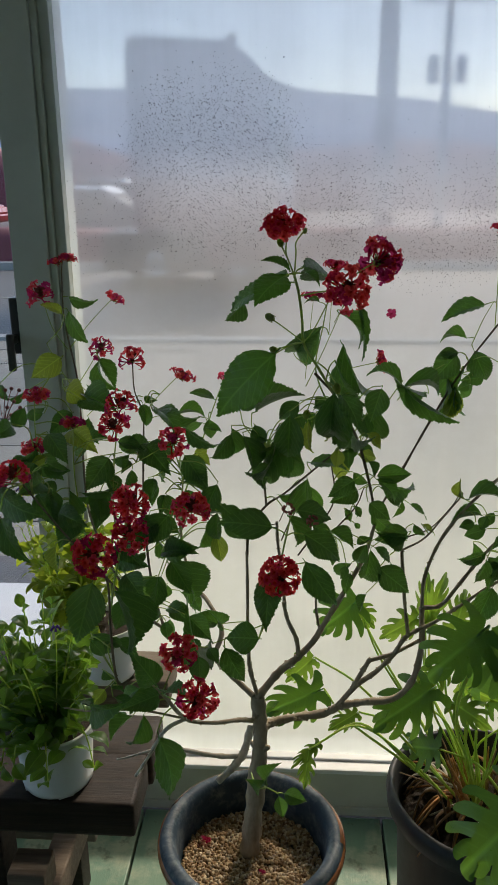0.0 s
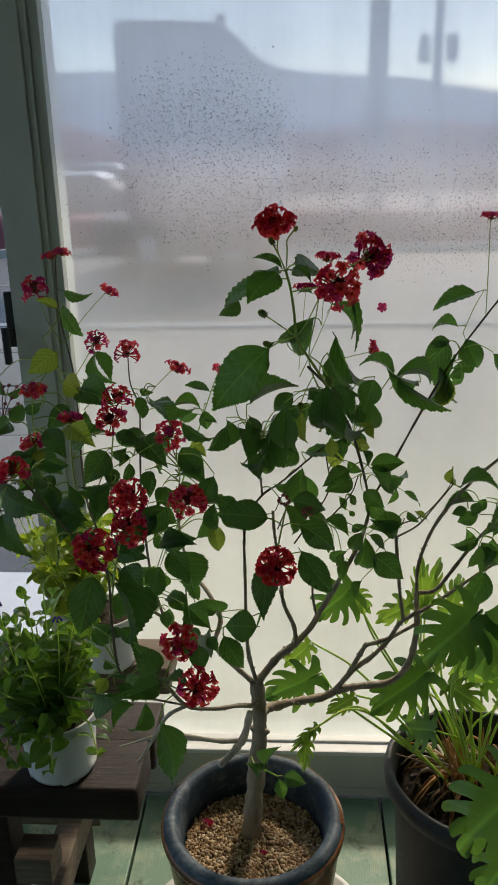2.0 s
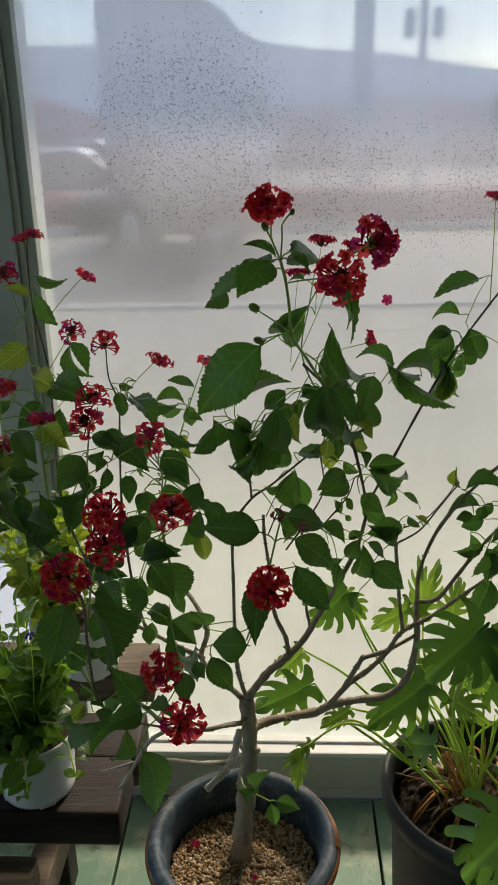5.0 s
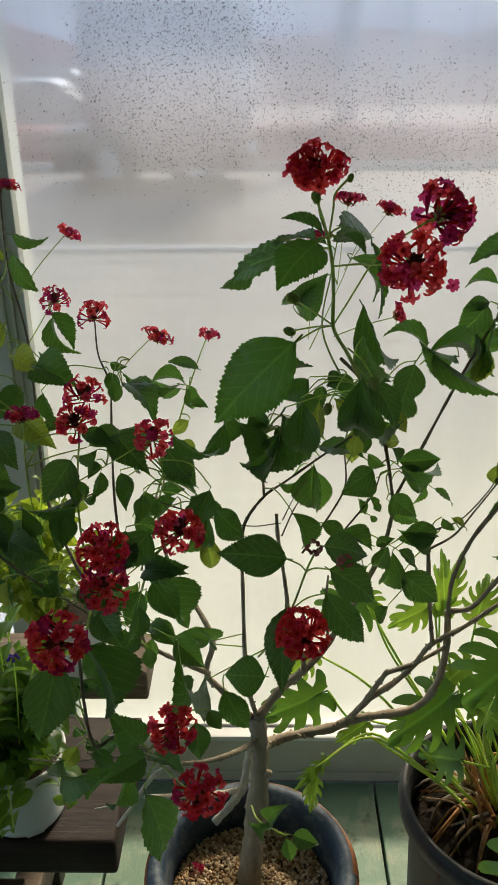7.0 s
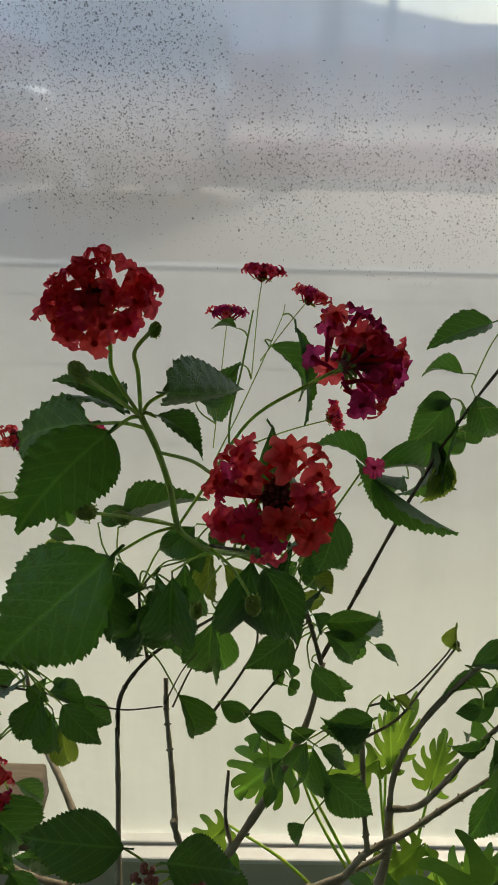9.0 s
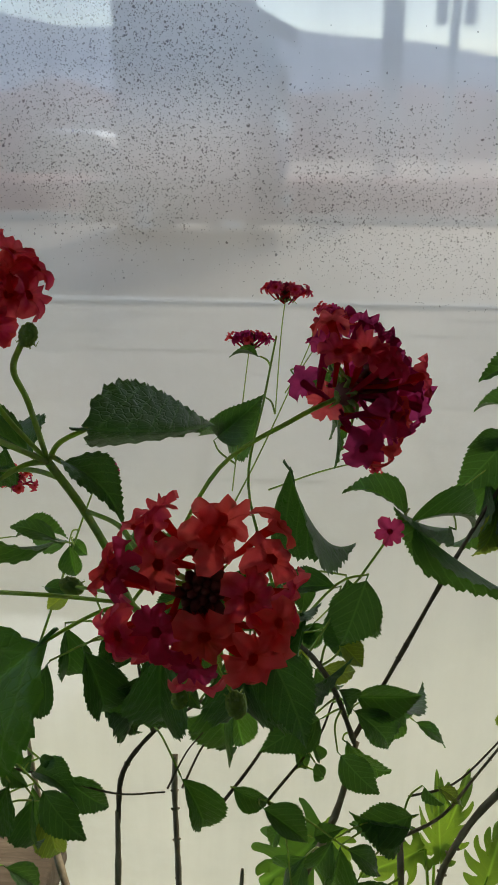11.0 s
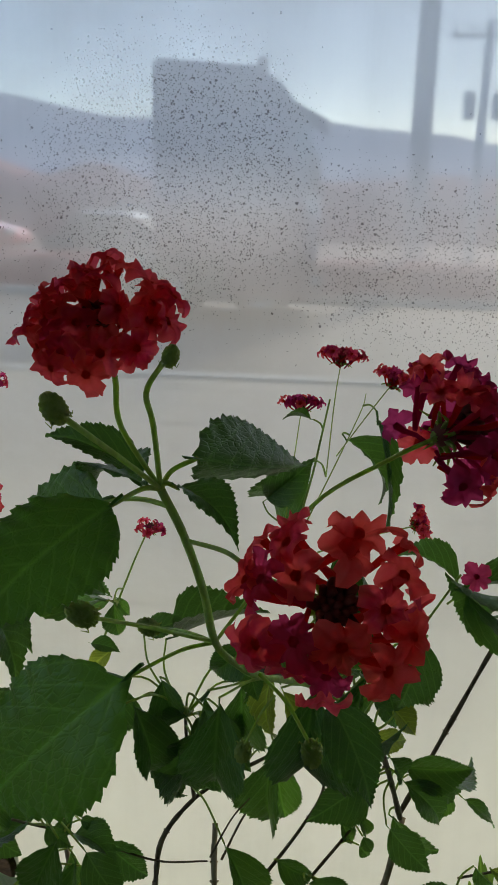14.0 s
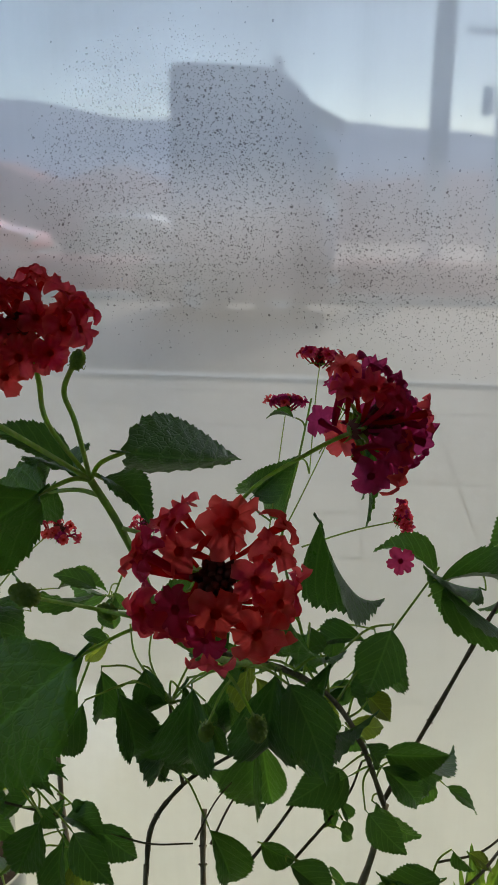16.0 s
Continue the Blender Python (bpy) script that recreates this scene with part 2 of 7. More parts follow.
def rust_material():
    k = Mat("pot_rust")
    co = k.coord()
    n = k.noise(k.coord(scale=(1, 1, 0.3)), 12, 6, 0.7)
    c = k.ramp(n, (0.32, (0.06, 0.030, 0.02)), (0.52, (0.24, 0.095, 0.038)), (0.72, (0.46, 0.20, 0.085)))
    k.base(c, 0.26)
    k.bump(k.noise(co, 40), 0.15, 0.001)
    return k.m


pot_rust = rust_material()


def plastic(name, col, rough, dust):
    k = Mat(name)
    n = k.noise(k.coord(), 18, 6, 0.7)
    streak = k.noise(k.coord(scale=(1, 1, 0.1)), 40, 4)
    c = k.mix(k.ramp(k.math("MULTIPLY", n, streak), (0.22, (0, 0, 0)), (0.42, (0.6, 0.6, 0.6))), col, dust)
    k.base(c, k.ramp(n, (0.3, (rough,) * 3), (0.8, (rough + 0.25,) * 3)))
    k.bump(n, 0.15, 0.001)
    return k.m


black_plastic = plastic("black_plastic", (0.010, 0.014, 0.014), 0.5, (0.040, 0.046, 0.044))
white_plastic = plastic("white_plastic", (0.60, 0.63, 0.60), 0.35, (0.55, 0.56, 0.52))


def gravel_material():
    k = Mat("gravel")
    g = k.n("ShaderNodeNewGeometry")
    c = k.ramp(g.outputs["Random Per Island"], (0.0, (0.11, 0.06, 0.028)), (0.3, (0.34, 0.21, 0.095)), (0.6, (0.52, 0.38, 0.20)), (0.85, (0.68, 0.57, 0.39)), (1.0, (0.24, 0.18, 0.12)))
    n = k.noise(k.coord(), 500, 4)
    c = k.mix(k.math("MULTIPLY", n, 0.3), c, (0.2, 0.14, 0.09))
    k.base(c, 0.85)
    k.bump(n, 0.5, 0.001)
    return k.m


gravel_mat = gravel_material()


def soil_material():
    k = Mat("soil")
    n = k.noise(k.coord(), 70, 8, 0.7)
    k.base(k.ramp(n, (0.3, (0.012, 0.009, 0.006)), (0.7, (0.06, 0.04, 0.025))), 0.95)
    k.bump(n, 1.0, 0.01)
    return k.m


soil = soil_material()
dry_brown = bark_material("dry_brown", (0.09, 0.045, 0.02), (0.30, 0.18, 0.09), 2)
sheath_red = bark_material("sheath_red", (0.20, 0.085, 0.025), (0.52, 0.25, 0.08), 2)
flower_violet = Mat("flower_violet").base((0.10, 0.04, 0.30), 0.6).m


GLASS_Y = 1.74


def fogged_glass():
    """Window glass with a film of condensation: thick at the foot, wiped clearer above, with runs."""
    k = Mat("fogged_glass")
    co = k.coord()
    sep = k.n("ShaderNodeSeparateXYZ")
    k.link(co, sep.inputs[0])
    z = sep.outputs[2]
    wob = k.noise(co, 3.0, 4, 0.6)
    zz = k.math("ADD", z, k.math("MULTIPLY", k.math("SUBTRACT", wob, 0.5), 0.22))
    runs = k.noise(k.coord(scale=(30, 1, 1.2)), 2.0, 4, 0.65)
    mottle = k.noise(co, 60, 5, 0.75)
    # the ramp runs over heights from 0.14 to 2.2 m
    span = k.n("ShaderNodeMapRange")
    span.inputs["From Min"].default_value, span.inputs["From Max"].default_value = 0.14, 2.2
    k.link(zz, span.inputs[0])
    film = k.ramp(span.outputs[0], (0.0, (0.93,) * 3), (0.20, (0.86,) * 3), (0.34, (0.68,) * 3), (0.45, (0.50,) * 3), (0.54, (0.38,) * 3), (0.62, (0.38,) * 3), (0.69, (0.68,) * 3), (0.76, (0.84,) * 3), (0.85, (0.88,) * 3))
    fac = k.math("ADD", film, k.math("MULTIPLY", k.math("SUBTRACT", runs, 0.5), 0.05))
    fac = k.math("ADD", fac, k.math("MULTIPLY", k.math("SUBTRACT", mottle, 0.5), 0.07))
    fac = k.math("ADD", fac, k.math("MULTIPLY", k.math("SUBTRACT", k.noise(k.coord(scale=(1, 1, 0.6)), 6, 3, 0.5), 0.5), 0.20))
    curd = k.ramp(k.noise(k.coord(scale=(1, 1, 1.6)), 26, 6, 0.7), (0.46, (0.0,) * 3), (0.70, (0.07,) * 3))
    fac = k.math("SUBTRACT", fac, k.math("MULTIPLY", curd, k.ramp(k.noise(co, 2.6, 3), (0.45, (0.0,) * 3), (0.62, (1.0,) * 3))))
    wiped = k.n("ShaderNodeVectorMath")
    wiped.operation = "DISTANCE"
    wiped.inputs[1].default_value = (0.03, GLASS_Y, 1.47)
    k.link(co, wiped.inputs[0])
    fac = k.math("SUBTRACT", fac, k.ramp(wiped.outputs["Value"], (0.07, (0.16,) * 3), (0.17, (0.0,) * 3)))
    fac = k.math("MINIMUM", k.math("MAXIMUM", fac, 0.05), 0.96)
    # beads have run together into small spots in the film, thickest in one band
    band = k.ramp(span.outputs[0], (0.57, (0.0,) * 3), (0.64, (0.95,) * 3), (0.68, (0.6,) * 3), (0.72, (0.0,) * 3))
    patch = k.math("MULTIPLY", k.ramp(k.noise(co, 5.0, 5, 0.7), (0.32, (0.0,) * 3), (0.62, (1.0,) * 3)), k.ramp(sep.outputs[0], (0.38, (0.12,) * 3), (0.50, (1.0,) * 3)))
    dense = k.math("MULTIPLY", band, patch)
    near = k.n("ShaderNodeVectorMath")
    near.operation = "DISTANCE"
    near.inputs[1].default_value = (0.255, GLASS_Y, 1.58)
    k.link(co, near.inputs[0])
    dense = k.math("ADD", dense, k.math("MULTIPLY", k.ramp(near.outputs["Value"], (0.06, (1.5,) * 3), (0.21, (0.0,) * 3)), k.math("MULTIPLY", k.ramp(k.noise(co, 16.0, 4, 0.7), (0.30, (0.35,) * 3), (0.65, (1.0,) * 3)), k.ramp(span.outputs[0], (0.755, (1.0,) * 3), (0.80, (0.0,) * 3)))))
    bent = k.n("ShaderNodeVectorMath")
    wave = k.n("ShaderNodeTexNoise", Scale=260.0, Detail=2.0)
    k.link(co, wave.inputs["Vector"])
    scaled = k.n("ShaderNodeVectorMath")
    scaled.operation = "SCALE"
    scaled.inputs["Scale"].default_value = 0.005
    k.link(wave.outputs["Color"], scaled.inputs[0])
    k.link(co, bent.inputs[0])
    k.link(scaled.outputs[0], bent.inputs[1])
    bead = None
    for size, most, share in ((110.0, 0.24, 0.5), (210.0, 0.38, 1.3), (340.0, 0.50, 2.2), (520.0, 0.50, 1.8)):
        cell = k.n("ShaderNodeTexVoronoi", Scale=size)
        k.link(bent.outputs[0], cell.inputs["Vector"])
        tint = k.n("ShaderNodeSeparateColor")
        k.link(cell.outputs["Color"], tint.inputs[0])
        here = k.math("LESS_THAN", tint.outputs[0], k.math("MULTIPLY", dense, share))
        reach = k.math("MULTIPLY", k.math("POWER", tint.outputs[1], 1.6), most)
        edge = k.math("MINIMUM", k.math("MAXIMUM", k.math("MULTIPLY", k.math("SUBTRACT", reach, cell.outputs["Distance"]), 8.0), 0.0), 1.0)
        bead = k.math("MULTIPLY", edge, here) if bead is None else k.math("MAXIMUM", bead, k.math("MULTIPLY", edge, here))
    # through the film things look soft, the more so where it is thick
    soft = k.n("ShaderNodeBsdfRefraction", IOR=1.015)
    k.link(k.ramp(span.outputs[0], (0.20, (0.85,) * 3), (0.36, (0.52,) * 3), (0.50, (0.42,) * 3), (0.60, (0.38,) * 3), (0.72, (0.40,) * 3), (0.84, (0.48,) * 3)), soft.inputs["Roughness"])
    soft.inputs["Color"].default_value = (0.96, 0.97, 0.97, 1)
    veil = k.n("ShaderNodeBsdfTranslucent")
    tone = k.n("ShaderNodeMix")
    tone.data_type, tone.blend_type = "RGBA", "MULTIPLY"
    tone.inputs[0].default_value = 1.0
    # light painted into the veil's colour: cool and bright above, dim and warm below
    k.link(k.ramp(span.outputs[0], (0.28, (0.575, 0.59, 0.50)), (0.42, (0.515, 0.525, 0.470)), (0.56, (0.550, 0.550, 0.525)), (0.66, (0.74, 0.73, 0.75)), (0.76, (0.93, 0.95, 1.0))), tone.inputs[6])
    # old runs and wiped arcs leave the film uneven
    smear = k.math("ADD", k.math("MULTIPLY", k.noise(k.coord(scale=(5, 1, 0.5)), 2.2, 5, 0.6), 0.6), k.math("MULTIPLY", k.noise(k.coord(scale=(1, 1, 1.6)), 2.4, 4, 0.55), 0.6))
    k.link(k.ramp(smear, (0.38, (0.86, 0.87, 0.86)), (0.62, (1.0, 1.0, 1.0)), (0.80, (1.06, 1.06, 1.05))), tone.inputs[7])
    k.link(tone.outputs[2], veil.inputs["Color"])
    gloss = k.n("ShaderNodeBsdfGlossy", Roughness=0.12)
    fres = k.n("ShaderNodeFresnel", IOR=1.25)
    m1 = k.n("ShaderNodeMixShader")
    k.link(fac, m1.inputs[0])
    k.link(soft.outputs[0], m1.inputs[1])
    k.link(veil.outputs[0], m1.inputs[2])
    # grey painted into the beads so bright sky behind them doesn't glint
    drop = k.n("ShaderNodeBsdfTransparent")
    drop.inputs["Color"].default_value = (0.34, 0.33, 0.35, 1)
    m3 = k.n("ShaderNodeMixShader")
    k.link(k.math("MULTIPLY", bead, 0.72), m3.inputs[0])
    k.link(m1.outputs[0], m3.inputs[1])
    k.link(drop.outputs[0], m3.inputs[2])
    m2 = k.n("ShaderNodeMixShader")
    k.link(fres.outputs[0], m2.inputs[0])
    k.link(m3.outputs[0], m2.inputs[1])
    k.link(gloss.outputs[0], m2.inputs[2])
    k.link(m2.outputs[0], k.out.inputs["Surface"])
    return k.m


def plain_glass(name, rough=0.0):
    k = Mat(name)
    t = k.n("ShaderNodeBsdfTransparent")
    t.inputs[0].default_value = (0.93, 0.95, 0.95, 1)
    g = k.n("ShaderNodeBsdfGlossy", Roughness=rough + 0.02)
    f = k.n("ShaderNodeFresnel", IOR=1.45)
    m = k.n("ShaderNodeMixShader")
    k.link(f.outputs[0], m.inputs[0])
    k.link(t.outputs[0], m.inputs[1])
    k.link(g.outputs[0], m.inputs[2])
    k.link(m.outputs[0], k.out.inputs["Surface"])
    return k.m


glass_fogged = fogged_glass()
glass_clear = plain_glass("glass_clear")


def drop_material():
    k = Mat("water_drop")
    g = k.n("ShaderNodeBsdfGlass", IOR=1.33, Roughness=0.02)
    g.inputs["Color"].default_value = (0.86, 0.86, 0.9, 1)
    k.link(g.outputs[0], k.out.inputs["Surface"])
    return k.m


water_drop = drop_material()


def ground_material(name, a, b, scale, rough=0.85, vary=0.0):
    k = Mat(name)
    co = k.coord()
    n = k.noise(co, scale, 8, 0.7)
    big = k.noise(co, scale * 0.06, 4)
    c = k.mix(k.math("MULTIPLY", big, 0.6), k.ramp(n, (0.3, a), (0.7, b)), tuple(x * 0.75 for x in a))
    if vary:                             # pieces of it differ in tone
        info = k.n("ShaderNodeObjectInfo")
        c = k.mix(k.math("MULTIPLY", info.outputs["Random"], vary), c, tuple(x * 0.45 for x in a))
    k.base(c, rough)
    k.bump(n, 0.4, 0.01)
    return k.m


asphalt = ground_material("asphalt", (0.055, 0.055, 0.05), (0.10, 0.098, 0.09), 30, 0.7)
paving = ground_material("paving", (0.20, 0.19, 0.16), (0.30, 0.28, 0.24), 25, 0.85, 0.3)
kerb_stone = ground_material("kerb_stone", (0.27, 0.27, 0.255), (0.36, 0.36, 0.34), 20)
dry_ground = ground_material("dry_ground", (0.08, 0.055, 0.048), (0.14, 0.10, 0.085), 4)
# pale blue-grey paints the distance haze into the hills' colour
hill_haze = ground_material("hill_haze", (0.21, 0.26, 0.37), (0.28, 0.33, 0.45), 0.25)
# pole colour lifted and blued, haze painted into the concrete
concrete = ground_material("concrete", (0.40, 0.43, 0.47), (0.50, 0.53, 0.57), 8)
drain_stone = ground_material("drain_stone", (0.03, 0.028, 0.026), (0.12, 0.11, 0.105), 60, 0.5)
hedge_red = ground_material("hedge_red", (0.12, 0.024, 0.030), (0.23, 0.062, 0.070), 6)
wall_white = ground_material("wall_white", (0.55, 0.56, 0.56), (0.68, 0.68, 0.68), 3)
roof_red = ground_material("roof_red", (0.28, 0.07, 0.05), (0.40, 0.13, 0.10), 6)
truck_blue = painted("truck_blue", (0.075, 0.070, 0.15), (0.06, 0.058, 0.125), 0.5, 1)
truck_red = painted("truck_red", (0.085, 0.022, 0.03), (0.07, 0.022, 0.03), 0.5, 1)
car_dark = painted("car_dark", (0.03, 0.035, 0.05), (0.04, 0.045, 0.055), 0.25, 1)
car_grey = painted("car_grey", (0.05, 0.053, 0.065), (0.042, 0.045, 0.056), 0.65, 1)
# bright tone that paints sunshine onto the car roofs
car_roof_sunlit = painted("car_roof_sunlit", (0.50, 0.52, 0.55), (0.42, 0.44, 0.46), 0.5, 1)
car_white = painted("car_white", (0.6, 0.62, 0.65), (0.5, 0.5, 0.52), 0.55, 1)
car_red = painted("car_red", (0.35, 0.03, 0.03), (0.3, 0.03, 0.03), 0.3, 1)
car_glass = Mat("car_glass").base((0.02, 0.025, 0.03), 0.6).m
cab_glass = Mat("cab_glass").base((0.07, 0.075, 0.13), 0.4).m
chrome = Mat("chrome").base((0.25, 0.25, 0.26), 0.5, 0.6).m
lamp_glass = Mat("lamp_glass").base((0.34, 0.34, 0.33), 0.4).m


# ---- mesh helpers ----
def mesh_of(name, bm, material, smooth=True):
    me = bpy.data.meshes.new(name)
    bm.to_mesh(me)
    bm.free()
    if material:
        me.materials.append(material)
    if smooth:
        for p in me.polygons:
            p.use_smooth = True
    return me


def part(name, bm, material, parent=None, label="", smooth=True):
    ob = new(name, mesh_of(name, bm, material, smooth) if isinstance(bm, bmesh.types.BMesh) else bm)
    if parent is not None:
        ob.parent = parent
    return tagged(ob, label)


def box(bm, x0, x1, y0, y1, z0, z1, bevel=0.0):
    vs = bmesh.ops.create_cube(bm, size=1)["verts"]
    for q in vs:
        q.co = Vector(((x0 + x1) / 2 + q.co.x * (x1 - x0), (y0 + y1) / 2 + q.co.y * (y1 - y0), (z0 + z1) / 2 + q.co.z * (z1 - z0)))
    if bevel:
        es = list({e for q in vs for e in q.link_edges})
        bmesh.ops.bevel(bm, geom=es, offset=bevel, segments=2, affect="EDGES", profile=0.6)
    return bm


def boxed(name, x0, x1, y0, y1, z0, z1, material, parent=None, bevel=0.0, label="", smooth=False):
    return part(name, box(bmesh.new(), x0, x1, y0, y1, z0, z1, bevel), material, parent, label, smooth)


def lathe(profile, segments=48, wob=0.0):
    """A turned body from (radius, height) pairs, round the z axis."""
    bm = bmesh.new()
    rings = []
    for r, z in profile:
        rings.append([bm.verts.new((r * (1 + wob * math.sin(3 * a)) * math.cos(a), r * (1 + wob * math.sin(3 * a)) * math.sin(a), z))
                      for a in (2 * math.pi * i / segments for i in range(segments))])
    for a, b in zip(rings, rings[1:]):
        for i in range(segments):
            j = (i + 1) % segments
            bm.faces.new((a[i], a[j], b[j], b[i]))
    bm.normal_update()
    return bm


def spline(points, steps=6):
    """Points of a smooth line through the given ones."""
    p = [Vector(q) for q in points]
    p = [p[0] * 2 - p[1]] + p + [p[-1] * 2 - p[-2]]
    line = []
    for i in range(1, len(p) - 2):
        for s in range(steps):
            u = s / steps
            a, b, c, d = p[i - 1:i + 3]
            line.append(0.5 * ((2 * b) + (c - a) * u + (2 * a - 5 * b + 4 * c - d) * u * u + (3 * b - a - 3 * c + d) * u ** 3))
    line.append(p[-2])
    return line


def tube(bm, line, r0, r1, sides=8, knots=0.0, rng=None):
    n = len(line)
    side = Vector((0.3, 1, 0.2)).normalized()
    rings = []
    for i, c in enumerate(line):
        d = (line[min(i + 1, n - 1)] - line[max(i - 1, 0)]).normalized()
        side = (side - d * side.dot(d)).normalized()
        up = d.cross(side)
        r = r0 + (r1 - r0) * i / (n - 1)
        if knots and rng:
            r *= 1 + knots * (rng.random() - 0.35)
        rings.append([bm.verts.new(c + (side * math.cos(a) + up * math.sin(a)) * r) for a in (2 * math.pi * j / sides for j in range(sides))])
    for a, b in zip(rings, rings[1:]):
        for j in range(sides):
            k = (j + 1) % sides
            bm.faces.new((a[j], a[k], b[k], b[j]))
    bm.faces.new(rings[0][::-1])
    bm.faces.new(rings[-1])
    return bm


rng = random.Random(5)


scars = random.Random(11)
SHOOTS = []                              # points along the shoots, to which leaf stalks join


def stem(plant, material, r0, r1, points, name="branch"):
    if r0 < 0.01:
        r0, r1 = r0 * 0.70, r1 * 0.70
    if plant is not None and plant.name.startswith("lantana"):
        SHOOTS.extend(spline(points, 4))
    line = spline(points)
    bm = tube(bmesh.new(), line, r0, r1, 8 if r0 > 0.003 else 6, 0.34 if r0 > 0.002 else 0.08, rng)
    if r0 > 0.0014 and material in (bark, twig):      # old leaf scars stand out as low knobs
        for i in range(2, len(line) - 1):
            if scars.random() < 0.30:
                c = line[i].lerp(line[i + 1], scars.random())
                along = (line[i + 1] - line[i]).normalized()
                out = along.cross(Vector((scars.uniform(-1, 1), scars.uniform(-1, 1), scars.uniform(-1, 1)))).normalized()
                r = r0 + (r1 - r0) * i / len(line)
                far = r * scars.uniform(1.15, 1.45) + 0.0005
                for d in (out,) if scars.random() < 0.5 else (out, -out):
                    tube(bm, [c + d * r * 0.5, c + (d + along * 0.3) * far], r * 0.60, r * 0.30, 5)
    bmesh.ops.recalc_face_normals(bm, faces=bm.faces)
    return part(name, bm, material, plant)


def leaf_mesh(name, curl, fold, teeth=13, shape=0.55, notch=0.075, quilt=0.016, twist=0.0, taper=0.42, blunt=0.95):
    """A toothed blade of length 1 along y and width 1 across x, swollen between its side veins."""
    bm = bmesh.new()
    rows = teeth * 2 + 1
    cols = []
    for i in range(rows):
        u = i / (rows - 1)
        y = 0.08 + 0.92 * u
        w = 0.53 * (math.sin(math.pi * u ** (shape * 0.93)) ** blunt) * (1 - taper * u ** 2.5) + 0.003
        tooth = notch * 0.5 * min(1, 6 * w) if i % 2 == 1 and 0 < u < 1 else 0.0
        droop = curl * u * (1 - u) * 1.6 - 0.5 * curl * max(0.0, u - 0.62) ** 2 * 4
        row = []
        for f in (-1.0, -0.78, -0.52, -0.26, 0.0, 0.26, 0.52, 0.78, 1.0):
            edge = abs(f) == 1.0
            x = f * (w + (tooth if edge else 0.0))
            a = abs(x)
            run = (y - 0.48 * (a + 1.3 * a * a)) * 7.0
            swell = 1 - abs(2 * (run - math.floor(run)) - 1)
            z = droop + fold * a - 0.22 * x * x + 0.018 * math.sin(u * 7 + f) * abs(f)
            z += quilt * (swell ** 0.6 - 0.5) * min(1.0, a * 9) * (0.3 if edge else 1.0) + twist * x * (u - 0.3)
            z += 0.014 * math.sin(i * 1.1 + f) if edge else 0.0
            row.append(bm.verts.new((x, y + (0.014 if edge and tooth else 0), z)))
        cols.append(row)
    for a, b in zip(cols, cols[1:]):
        for j in range(8):
            bm.faces.new((a[j], a[j + 1], b[j + 1], b[j]))
    # stalk and midrib
    line = [Vector((0, 0, 0.0)), Vector((0, 0.05, 0.004)), Vector((0, 0.12, -0.004))]
    tube(bm, line, 0.016, 0.012, 5)
    return mesh_of(name, bm, None)


def material_copies(meshes, material):
    made = []
    for me in meshes:
        c = me.copy()
        c.materials.clear()
        c.materials.append(material)
        made.append(c)
    return made


blades = [leaf_mesh("leaf", 0.14, 0.32, 19, 0.80), leaf_mesh("leaf", 0.24, 0.20, 18, 0.86, twist=0.35), leaf_mesh("leaf", 0.06, 0.48, 20, 0.78), leaf_mesh("leaf", 0.34, 0.30, 18, 0.82, twist=-0.3),
          leaf_mesh("leaf", 0.18, 0.78, 19, 0.82), leaf_mesh("leaf", 0.5, 0.55, 18, 0.80, twist=0.2), leaf_mesh("leaf", 0.36, 0.66, 21, 0.76, twist=-0.5)]
LEAVES = {m.name: material_copies(blades, m) for m in (leaf_green, leaf_dark, leaf_lime)}


def leaf_matrix(base, tip, width, roll, face=None):
    b, t = Vector(base), Vector(tip)
    y = (t - b)
    size = y.length
    y = y / size
    view = ((Vector(face) if face else Vector((0.44, 0.1, 1.56))) - (b + t) / 2).normalized()
    z = (view - y * view.dot(y)).normalized()
    z = (Matrix.Rotation(radians(roll), 3, y) @ z).normalized()
    x = y.cross(z)
    return Matrix(((x.x * width, y.x * size, z.x * size, b.x), (x.y * width, y.y * size, z.y * size, b.y), (x.z * width, y.z * size, z.z * size, b.z), (0, 0, 0, 1)))


def leaf_stalk(plant, base, tip):
    """A thin stalk from the blade's foot to the nearest shoot, leaving it at a slant."""
    b = Vector(base)
    back = (b - Vector(tip)).normalized()
    best = min(SHOOTS, key=lambda q: (q - b).length + 0.6 * max(0.0, q.z - b.z) - 0.3 * (q - b).dot(back))
    gap = (best - b).length
    if 0.006 < gap < 0.11:
        mid = b + (best - b) * 0.45 + back * gap * 0.14 + Vector((0, 0, 0.06 * gap))
        part("leaf_stalk", tube(bmesh.new(), spline([best, mid, b + (b - mid) * 0.02], 4), 0.0010, 0.0007, 5), stem_green, plant)


def leaf(plant, material, base, tip, width, roll):
    leaf_stalk(plant, base, tip)
    ob = new("leaf", rng.choice(LEAVES[material.name]))
    ob.parent = plant
    ob.matrix_basis = leaf_matrix(base, tip, width * 0.82, roll)
    return ob


